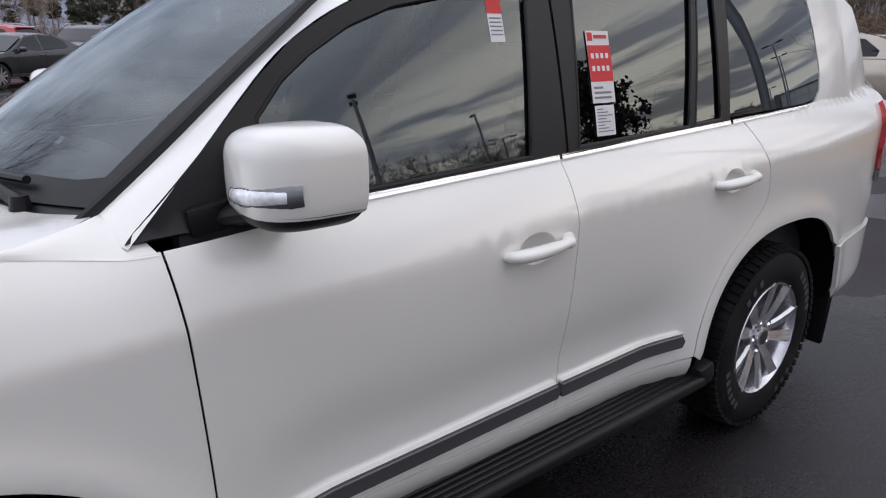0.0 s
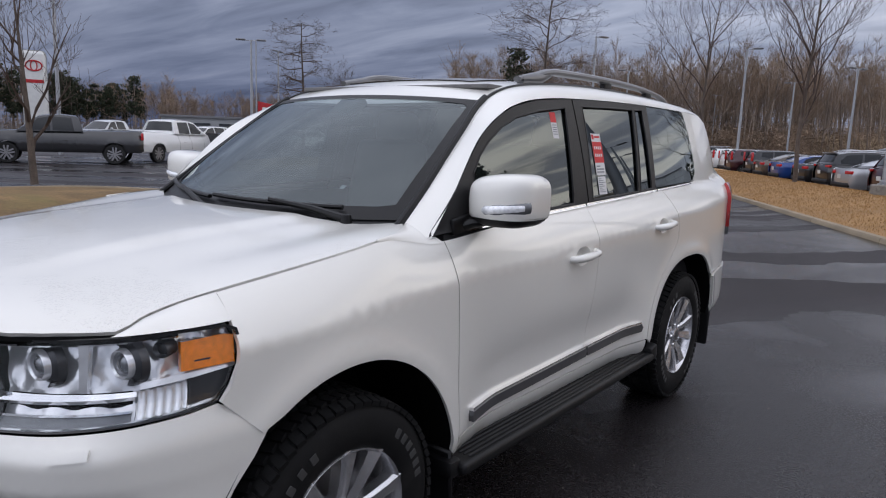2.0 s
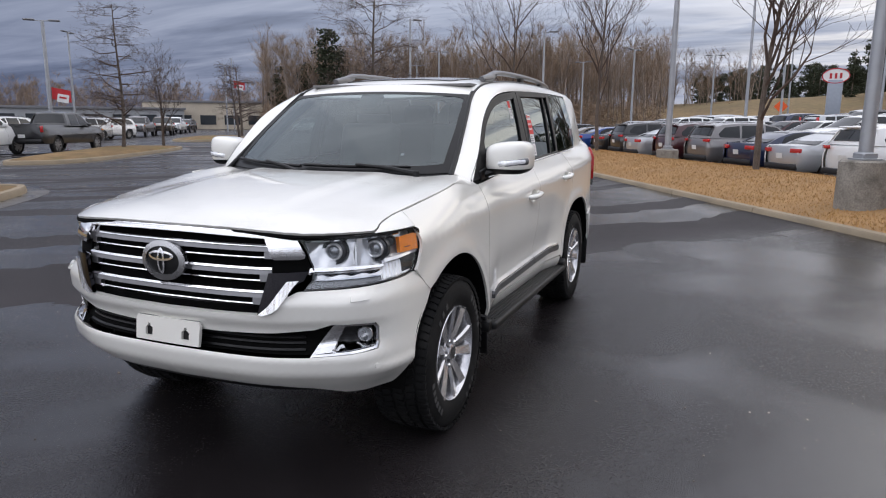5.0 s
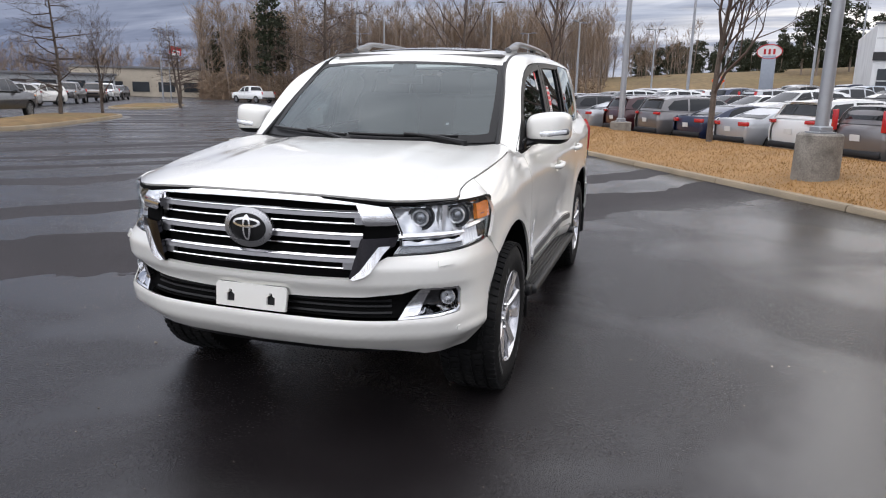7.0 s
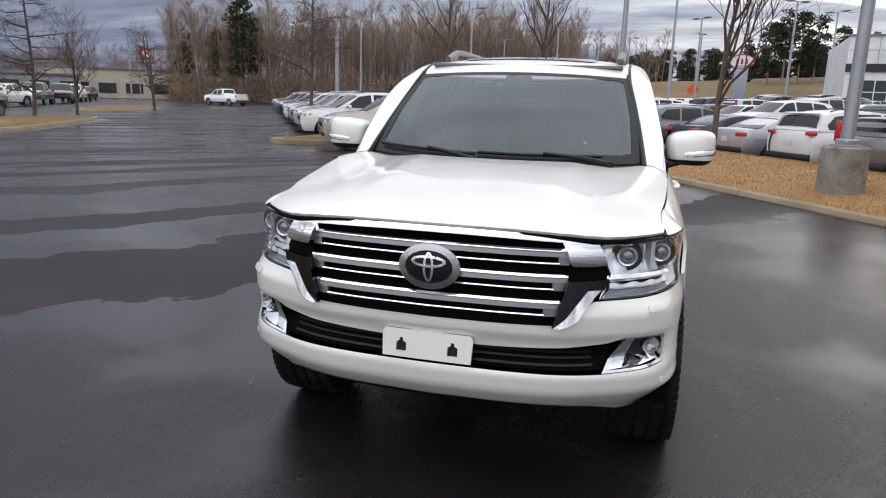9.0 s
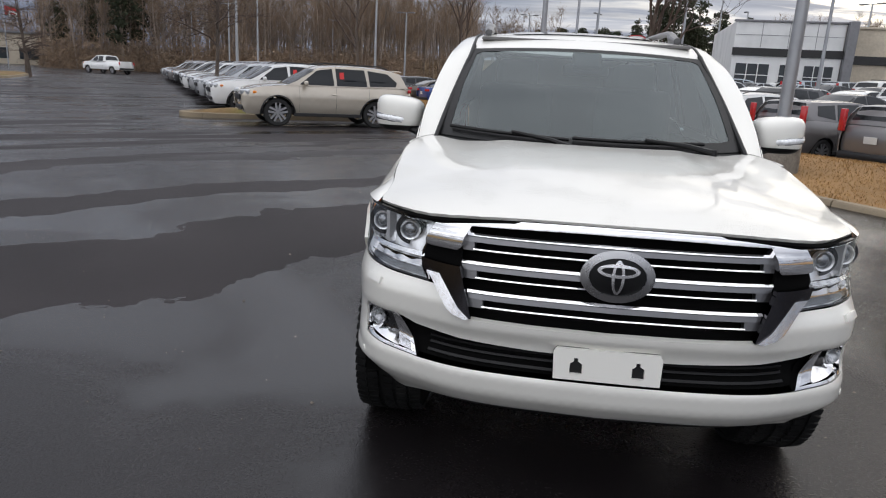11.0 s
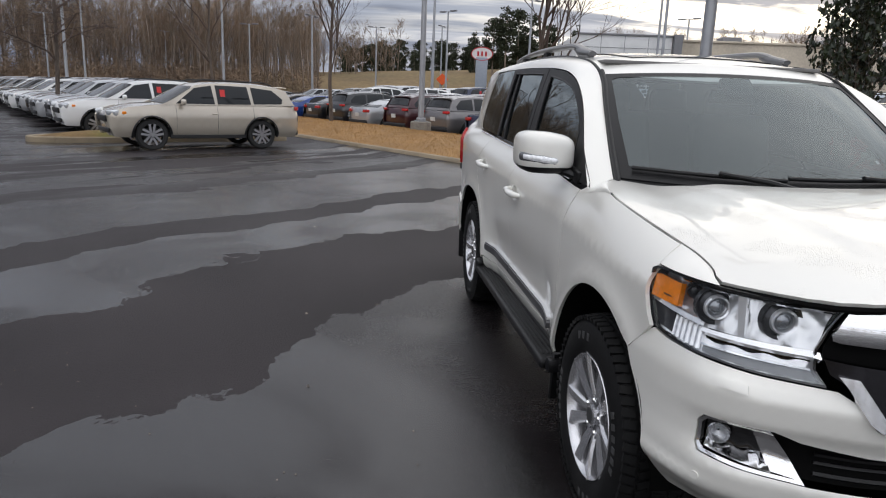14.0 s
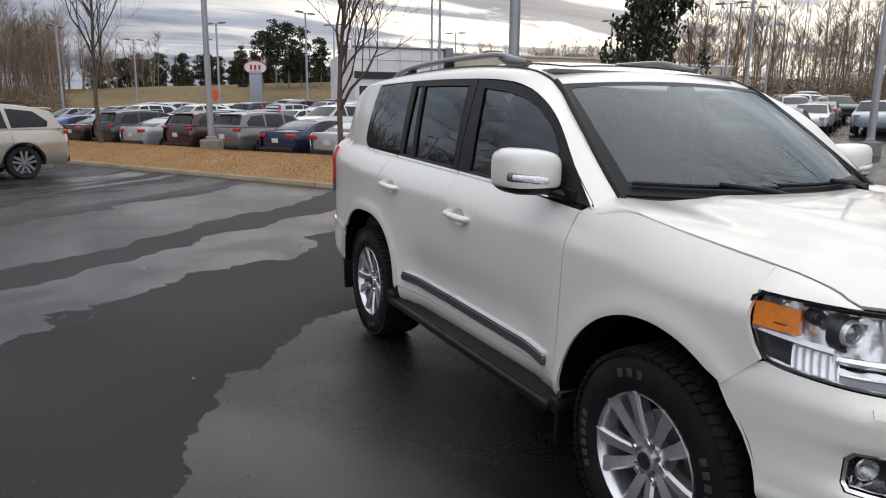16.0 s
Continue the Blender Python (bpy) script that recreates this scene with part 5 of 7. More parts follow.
def a_noise(scale, detail, stretch=(1, 1, 1), rot=0.0, distort=0.0, rough=0.5):
    mp = an.new("ShaderNodeMapping")
    mp.inputs["Rotation"].default_value = (0, 0, radians(rot))
    mp.inputs["Scale"].default_value = stretch
    al.new(a_co.outputs["Position"], mp.inputs[0])
    n = a_node("ShaderNodeTexNoise", Scale=scale, Detail=detail, Distortion=distort, Roughness=rough)
    al.new(mp.outputs[0], n.inputs["Vector"])
    return n.outputs[0]


def a_range(v, lo, hi, a, b, smooth=False):
    n = an.new("ShaderNodeMapRange")
    if smooth:
        n.interpolation_type = "SMOOTHSTEP"
    for k, x in enumerate((lo, hi, a, b)):
        n.inputs[k + 1].default_value = x
    al.new(v, n.inputs[0])
    return n.outputs[0]


def a_math(op, a, b):
    n = an.new("ShaderNodeMath")
    n.operation = op
    for k, v in enumerate((a, b)):
        if isinstance(v, (int, float)):
            n.inputs[k].default_value = v
        else:
            al.new(v, n.inputs[k])
    return n.outputs[0]


# standing film of water: streaks down the fall of the lot, broken by uneven edges
a_pos = an.new("ShaderNodeSeparateXYZ")
al.new(a_co.outputs["Position"], a_pos.inputs[0])
a_q = a_math("ADD", a_math("MULTIPLY", a_pos.outputs[0], -0.760), a_math("MULTIPLY", a_pos.outputs[1], 0.716))
a_wob = a_math("ADD", a_math("MULTIPLY", a_math("SUBTRACT", a_noise(0.32, 3, (1, 1, 1), 0, 0.3), 0.5), 2.6), a_math("MULTIPLY", a_math("SUBTRACT", a_noise(1.7, 12, (1, 1, 1), 0, 0.5, 0.68), 0.5), 0.85))
a_qq = a_math("DIVIDE", a_math("ADD", a_math("ADD", a_q, a_wob), 20.0), 80.0)
a_ramp = an.new("ShaderNodeValToRGB")
a_ramp.color_ramp.interpolation = "CONSTANT"
for k, (q, w) in enumerate(((-20, 0.80), (2.95, 0.0), (4.75, 1.0), (5.95, 0.05), (6.9, 0.95), (9.6, 0.1), (10.5, 1.0), (11.3, 0.0), (14.6, 0.9), (16, 0.1), (18, 1.0), (20.5, 0.1), (23, 0.9), (26, 0.0), (29, 1.0), (31, 0.1), (35, 0.8), (38, 0.2), (42, 0.8))):
    e = a_ramp.color_ramp.elements[k] if k < 2 else a_ramp.color_ramp.elements.new((q + 20) / 80)
    e.position, e.color = (q + 20) / 80, (w, w, w, 1)
al.new(a_qq, a_ramp.inputs[0])
a_patch = a_range(a_noise(0.55, 5, (1, 1, 1), 0, 0.6), 0.40, 0.62, 0.70, 1.0, True)
# the lane side of the wagon lies lower and holds a closed film
a_film = a_math("MULTIPLY", a_range(a_pos.outputs[0], -0.6, 2.4, 0.0, 0.97, True), a_range(a_q, 2.0, 4.5, 1.0, 0.0, True))
# farther up the lot the water breaks into many thin runs
a_map = an.new("ShaderNodeMapping")
a_map.vector_type = "TEXTURE"
a_map.inputs["Rotation"].default_value = (0, 0, radians(46.7))
a_map.inputs["Scale"].default_value = (7.0, 1.0, 1.0)
al.new(a_co.outputs["Position"], a_map.inputs[0])
a_runs = a_node("ShaderNodeTexNoise", Scale=0.85, Detail=6.0, Distortion=0.25, Roughness=0.55)
al.new(a_map.outputs[0], a_runs.inputs["Vector"])
a_far = a_range(a_q, 8.5, 13.0, 0.0, 1.0, True)
a_near_w = a_math("MULTIPLY", a_ramp.outputs[0], a_math("SUBTRACT", 1.0, a_math("MULTIPLY", a_far, 0.65)))
a_far_w = a_math("MULTIPLY", a_far, a_range(a_runs.outputs[0], 0.47, 0.56, 0.0, 1.0, True))
a_wet = a_math("MULTIPLY", a_math("MAXIMUM", a_math("MAXIMUM", a_near_w, a_far_w), a_film), a_patch)
a_fine = a_noise(75.0, 3)
a_grit = a_noise(190.0, 2)
a_mix = an.new("ShaderNodeMixRGB")
al.new(a_range(a_noise(0.6, 6), 0.3, 0.7, 0, 1), a_mix.inputs[0])
a_mix.inputs[1].default_value, a_mix.inputs[2].default_value = (0.0120, 0.0102, 0.0108, 1), (0.0215, 0.0184, 0.0194, 1)
a_gr = an.new("ShaderNodeMixRGB")
a_gr.blend_type, a_gr.inputs[0].default_value = "MULTIPLY", 1.0
# water in the pores darkens the stone
a_soak = an.new("ShaderNodeMixRGB")
a_soak.blend_type, a_soak.inputs[0].default_value = "MULTIPLY", 1.0
al.new(a_mix.outputs[0], a_soak.inputs[1])
al.new(a_range(a_wet, 0, 1, 1.75, 0.38), a_soak.inputs[2])
al.new(a_soak.outputs[0], a_gr.inputs[1])
al.new(a_range(a_grit, 0.3, 0.7, 0.45, 1.6), a_gr.inputs[2])
al.new(a_gr.outputs[0], ab.inputs["Base Color"])
al.new(a_math("ADD", a_range(a_wet, 0, 1, 0.58, 0.09), a_range(a_fine, 0.3, 0.7, -0.05, 0.05)), ab.inputs["Roughness"])
al.new(a_math("ADD", a_range(a_wet, 0, 0.75, 0.15, 0.42), a_range(a_wet, 0.66, 0.98, 0.0, 0.75, True)), ab.inputs["Specular IOR Level"])
a_bump = an.new("ShaderNodeBump")
a_bump.inputs["Distance"].default_value = 0.006
al.new(a_range(a_wet, 0, 1, 0.85, 0.24), a_bump.inputs["Strength"])
al.new(a_math("ADD", a_fine, a_math("MULTIPLY", a_grit, 0.6)), a_bump.inputs["Height"])
al.new(a_bump.outputs[0], ab.inputs["Normal"])

# one sheet, fine near the middle and coarse towards the horizon
bm = bmesh.new()
ticks = [0.0]
while ticks[-1] < 1500:
    ticks.append(ticks[-1] + max(1.6, ticks[-1] * 0.10))
ticks = [-t for t in ticks[:0:-1]] + ticks
gv = [[bm.verts.new(Vector((a, b, 0))) for b in ticks] for a in ticks]
for i in range(len(ticks) - 1):
    for j in range(len(ticks) - 1):
        bm.faces.new((gv[i][j], gv[i + 1][j], gv[i + 1][j + 1], gv[i][j + 1]))
for v in bm.verts:
    p = lot(v.co.x, v.co.y)
    v.co = Vector((p.x, p.y, ground_z(p.x, p.y)))
ground = tagged(part("ground", bm, ASPHALT), "wet dark asphalt of a car lot", "ground", kind="structure")

# ---- kerbs, verges, islands ----
CONCRETE = mat("pale_kerb_concrete", (0.27, 0.215, 0.145), 0.8, var=0.18, var_scale=1.2, grain=0.15, grain_scale=90, bump=0.3, bump_scale=60, dirt=(0.16, 0.14, 0.11), dirt_amount=0.6, dirt_scale=1.6)
WETCONC = mat("wet_gutter_concrete", (0.075, 0.064, 0.052), 0.35, var=0.25, var_scale=1.0, grain=0.2, grain_scale=80, bump=0.2, bump_scale=60, rough_var=0.15)
OLDCONC = mat("stained_pedestal_concrete", (0.24, 0.22, 0.19), 0.85, var=0.25, var_scale=2.5, grain=0.2, grain_scale=40, bump=0.4, bump_scale=30, dirt=(0.07, 0.06, 0.05), dirt_amount=0.8, dirt_scale=4)
STRAW = mat("dormant_grass", (0.31, 0.176, 0.068), 0.9, var=0.16, var_scale=0.9, grain=0.25, grain_scale=60, bump=0.8, bump_scale=45, dirt=(0.20, 0.12, 0.05), dirt_amount=0.6, dirt_scale=0.8)
MULCH = mat("mulch_and_moss", (0.17, 0.105, 0.040), 0.95, var=0.3, var_scale=1.5, grain=0.4, grain_scale=30, bump=0.8, bump_scale=35, dirt=(0.115, 0.115, 0.026), dirt_amount=1.0, dirt_scale=0.5)
BLADE = mat("straw_blades", (0.375, 0.222, 0.086), 0.85, var=0.12, var_scale=2.0, island=0.22)


def strip_mesh(line, profile):
    """A bar along a level line; the profile is (out, up) pairs."""
    bm = bmesh.new()
    pts = [Vector(p) for p in line]
    rows = []
    for k, p in enumerate(pts):
        d = (pts[min(k + 1, len(pts) - 1)] - pts[max(k - 1, 0)])
        d.z = 0
        d.normalize()
        n = Vector((d.y, -d.x, 0))
        rows.append([bm.verts.new(p + n * o + Vector((0, 0, h))) for o, h in profile])
    for a, b in zip(rows, rows[1:]):
        for j in range(len(profile) - 1):
            bm.faces.new((a[j], a[j + 1], b[j + 1], b[j]))
    bm.faces.new(rows[0])
    bm.faces.new(rows[-1][::-1])
    return bm


KERB = [(0.0, -0.02), (0.015, 0.12), (0.04, 0.15), (0.16, 0.155), (0.18, 0.13), (0.18, -0.02)]
GUTTER = [(-0.42, -0.02), (-0.42, 0.006), (0.0, 0.012), (0.0, -0.02)]
kerb = tagged(empty("kerb"), "long pale concrete kerb along the grass verge", "kerb", kind="structure")
u = -26.0
stone = None
while u < 76:
    if stone is None:
        stone = part("kerb_stone", strip_mesh([lot(0.012, 0), lot(1.5, 0), lot(2.988, 0)], KERB), CONCRETE, kerb)
        ob = stone
    else:
        ob = link("kerb_stone", stone.data, CONCRETE, kerb)
    ob.matrix_basis = Matrix.Translation(lot(u, KERB_V))
    u += 3.0
gutter = tagged(part("gutter", strip_mesh([lot(k, KERB_V) for k in range(-26, 78, 3)], GUTTER), WETCONC), "wet concrete gutter apron along the kerb", "gutter", kind="structure")


smooth_verge = smooth_interp([7.0, 7.2, 8.2, 9.4, 10.4, 11.4, 12.3, 13.0], [0.12, 0.13, 0.24, 0.36, 0.40, 0.34, 0.12, -0.12])
bm = bmesh.new()
rows = []
random.seed(4)
for k in range(0, 103):
    rows.append([bm.verts.new(lot(-26 + k, v, smooth_verge(v) + (0.03 * noise.noise((k * 0.31, v * 0.7, 0)) if 7.3 < v < 12.2 else 0))) for v in np.linspace(KERB_V + 0.17, 12.45, 14)])
for a, b in zip(rows, rows[1:]):
    for j in range(13):
        bm.faces.new((a[j], a[j + 1], b[j + 1], b[j]))
verge = tagged(part("verge", bm, STRAW), "strip of dormant straw-coloured grass behind the kerb", "grass", kind="structure")


def tufts(name, place, count, height, material, label, seed):
    """Short grass blades, each a bent sliver."""
    rnd = random.Random(seed)
    verts, faces = [], []
    for _ in range(count):
        p = place(rnd)
        if p is None:
            continue
        h, a, w = height * rnd.uniform(0.5, 1.3), rnd.uniform(0, 6.283), rnd.uniform(0.006, 0.014)
        lx, ly = rnd.gauss(0, 0.5) * h, rnd.gauss(0, 0.5) * h
        s = len(verts)
        dx, dy = w * math.cos(a), w * math.sin(a)
        verts += [(p.x - dx, p.y - dy, p.z - 0.01), (p.x + dx, p.y + dy, p.z - 0.01), (p.x + lx, p.y + ly, p.z + h)]
        faces.append((s, s + 1, s + 2))
    me = bpy.data.meshes.new(name)
    me.from_pydata(verts, [], faces)
    return tagged(link(name, me, material), label, "grass", kind="stuff")


def verge_place(r):
    u, v = r.uniform(-8, 34), r.uniform(7.26, 12.4)
    return lot(u, v, smooth_verge(v) + 0.03 * noise.noise(((u + 26) * 0.31, v * 0.7, 0)))


tufts("straw_grass", verge_place, 90000, 0.034, BLADE, "short dry straw-coloured grass blades", 11)


def island(points, label, seed):
    """A kerbed planting bed: points (u, v) round it."""
    line = [lot(float(p[0]), float(p[1])) for p in spline(points, 6, True)]
    line.append(line[0])
    isl = tagged(empty("planting_island"), label, "kerb", "planting islands", "structure")
    part("island_kerb", strip_mesh(line, KERB), CONCRETE, isl)
    part("island_gutter", strip_mesh(line, GUTTER), WETCONC, isl)
    bm = bmesh.new()
    c = sum(line[:-1], Vector()) / (len(line) - 1)
    ring_prev = None
    for t, h in ((0.97, 0.13), (0.85, 0.20), (0.6, 0.27), (0.3, 0.30), (0.04, 0.31)):
        ring = [bm.verts.new(c + (p - c) * t + Vector((0, 0, h))) for p in line[:-1]]
        if ring_prev:
            for j in range(len(ring)):
                bm.faces.new((ring_prev[j], ring_prev[(j + 1) % len(ring)], ring[(j + 1) % len(ring)], ring[j]))
        ring_prev = ring
    bm.faces.new(ring_prev)
    part("island_bed", bm, MULCH, isl)
    return isl


island([(12.4, -7.4), (11.6, -6.5), (8.0, -6.15), (3.0, -6.0), (-4.0, -6.0), (-6.0, -8.5), (-4, -11), (3, -11), (9, -11), (12.0, -9.5)], "kerbed island of mulch and thin grass", 1)
island([(36.0, -9.6), (34.5, -8.7), (29, -8.8), (23, -9.3), (21.2, -10.6), (22, -11.7), (28, -11.9), (34.5, -12.2)], "kerbed island of mulch with bare trees", 2)
island([(62, -9.8), (58, -9.2), (50, -9.4), (47.6, -11), (50, -13), (59, -13)], "far kerbed island of grass", 3)
island([(19.45, 0.0), (19.3, 1.2), (19.35, 5.8), (19.9, 6.2), (20.5, 5.8), (20.6, 1.2), (20.4, 0.0), (19.9, -0.5)], "narrow kerbed island beside the parked cars", 4)

bm = bmesh.new()
rows = [[bm.verts.new(lot(uu, vv, far_rise(uu, vv) + 0.05 + 0.10 * math.sin((vv - 18) / 12 * math.pi) + 0.04 * noise.noise((uu * 0.3, vv * 0.3, 2)))) for vv in np.linspace(18, 30, 9)] for uu in np.linspace(-26, -1.5, 16)]
for a, b in zip(rows, rows[1:]):
    for j in range(8):
        bm.faces.new((a[j], a[j + 1], b[j + 1], b[j]))
tagged(part("side_verge", bm, STRAW), "dormant straw-coloured grass bed beside the side road", "grass", kind="structure")

# ---- parked cars ----
CARGLASS = mat("dark_car_glass", (0.010, 0.012, 0.014), 0.05, var=0.15, var_scale=2)
CARBLACK = mat("black_car_trim", (0.016, 0.016, 0.017), 0.5, var=0.2)
CARTYRE = mat("parked_tyre", (0.016, 0.016, 0.016), 0.7, var=0.2)
CARRIM = mat("parked_rim", (0.46, 0.46, 0.48), 0.3, 0.8, var=0.1, var_scale=8)
CARRED = mat("parked_tail_lens", (0.50, 0.014, 0.016), 0.15, var=0.1, coat=0.8)
CARCLEAR = mat("parked_head_lens", (0.62, 0.64, 0.66), 0.12, 0.5, var=0.1)
CARAMBER = mat("parked_amber_lens", (0.75, 0.22, 0.02), 0.2, var=0.1)
CARPLATE = mat("white_plate", (0.70, 0.70, 0.68), 0.5, var=0.05)


def paint(name, c, metal=0.0, rough=0.3):
    return mat(name, c, rough, metal, var=0.03, var_scale=1.5, coat=1.0, coat_rough=0.03)


PAINTS = {
    "champagne": paint("champagne_paint", (0.54, 0.485, 0.405), 0.4, 0.25), "white": paint("white_paint", (0.78, 0.78, 0.77)), "silver": paint("silver_paint", (0.50, 0.51, 0.53), 0.5),
    "grey": paint("grey_paint", (0.20, 0.19, 0.19), 0.5), "black": paint("black_paint", (0.012, 0.012, 0.014)), "maroon": paint("maroon_paint", (0.050, 0.010, 0.014), 0.2),
    "navy": paint("navy_paint", (0.012, 0.020, 0.060), 0.2), "blue": paint("blue_paint", (0.020, 0.060, 0.250), 0.2), "red": paint("red_paint", (0.45, 0.015, 0.012)), "bronze": paint("bronze_paint", (0.12, 0.095, 0.075), 0.4),
    "paleblue": paint("pale_blue_paint", (0.42, 0.47, 0.52), 0.4),
}
# length, width, wheel radius, axles, shoulder line from nose to tail, cabin outline, side windows
KINDS = {
    "suv": dict(L=4.85, W=0.955, R=0.378, ax=(0.95, 3.74), top=[(0.02, 0.55), (0.0, 0.78), (0.10, 0.93), (0.45, 1.03), (1.28, 1.12), (2.4, 1.12), (3.6, 1.15), (4.45, 1.16), (4.78, 1.10), (4.84, 0.80), (4.80, 0.42)],
                cab=[(1.18, 1.10), (1.95, 1.56), (2.25, 1.665), (3.0, 1.715), (3.9, 1.69), (4.42, 1.60), (4.52, 1.54), (4.72, 1.14)], win=[[(1.55, 1.14), (2.05, 1.53), (2.48, 1.60), (2.52, 1.14)], [(2.60, 1.14), (2.58, 1.61), (3.42, 1.60), (3.48, 1.15)], [(3.56, 1.16), (3.52, 1.59), (4.10, 1.53), (4.38, 1.30), (4.34, 1.18)]], tail=(1.02, 1.12, 0.30)),
    "sedan": dict(L=4.80, W=0.92, R=0.335, ax=(0.93, 3.73), top=[(0.03, 0.45), (0.0, 0.62), (0.10, 0.74), (0.5, 0.84), (1.30, 0.95), (2.4, 0.97), (3.6, 1.01), (4.2, 1.05), (4.66, 1.05), (4.76, 0.98), (4.79, 0.62), (4.74, 0.36)],
                  cab=[(1.22, 0.94), (2.05, 1.36), (2.35, 1.435), (2.8, 1.455), (3.3, 1.41), (3.75, 1.28), (4.28, 1.04)], win=[[(1.62, 0.985), (2.12, 1.32), (2.55, 1.385), (2.60, 0.99)], [(2.68, 0.99), (2.65, 1.39), (3.2, 1.36), (3.55, 1.24), (3.70, 1.06), (3.55, 1.01)]], tail=(0.84, 0.97, 0.36)),
    "boxy": dict(L=4.15, W=0.90, R=0.335, ax=(0.80, 3.37), top=[(0.02, 0.5), (0.0, 0.75), (0.08, 0.90), (0.4, 0.98), (0.95, 1.05), (2.2, 1.06), (3.4, 1.10), (3.95, 1.12), (4.10, 1.05), (4.14, 0.78), (4.10, 0.40)],
                 cab=[(0.88, 1.04), (1.55, 1.50), (1.85, 1.585), (2.5, 1.61), (3.4, 1.58), (3.85, 1.53), (4.03, 1.12)], win=[[(1.22, 1.08), (1.65, 1.45), (2.02, 1.51), (2.06, 1.08)], [(2.14, 1.09), (2.11, 1.52), (2.86, 1.50), (2.92, 1.11)], [(3.0, 1.14), (2.97, 1.49), (3.55, 1.45), (3.60, 1.22)]], tail=(0.95, 1.45, 0.14)),
    "pickup": dict(L=5.75, W=1.0, R=0.40, ax=(0.98, 4.65), top=[(0.02, 0.62), (0.0, 0.92), (0.10, 1.08), (0.5, 1.17), (1.35, 1.24), (2.4, 1.25), (3.55, 1.26), (3.75, 1.28), (4.8, 1.30), (5.66, 1.32), (5.74, 1.28), (5.74, 0.75), (5.70, 0.60)],
                   cab=[(1.30, 1.22), (1.95, 1.74), (2.2, 1.86), (2.8, 1.91), (3.25, 1.88), (3.42, 1.80), (3.58, 1.26)], win=[[(1.62, 1.27), (2.05, 1.71), (2.42, 1.78), (2.46, 1.27)], [(2.54, 1.27), (2.52, 1.79), (3.18, 1.77), (3.26, 1.28)]], tail=(0.98, 1.26, 0.12)),
}


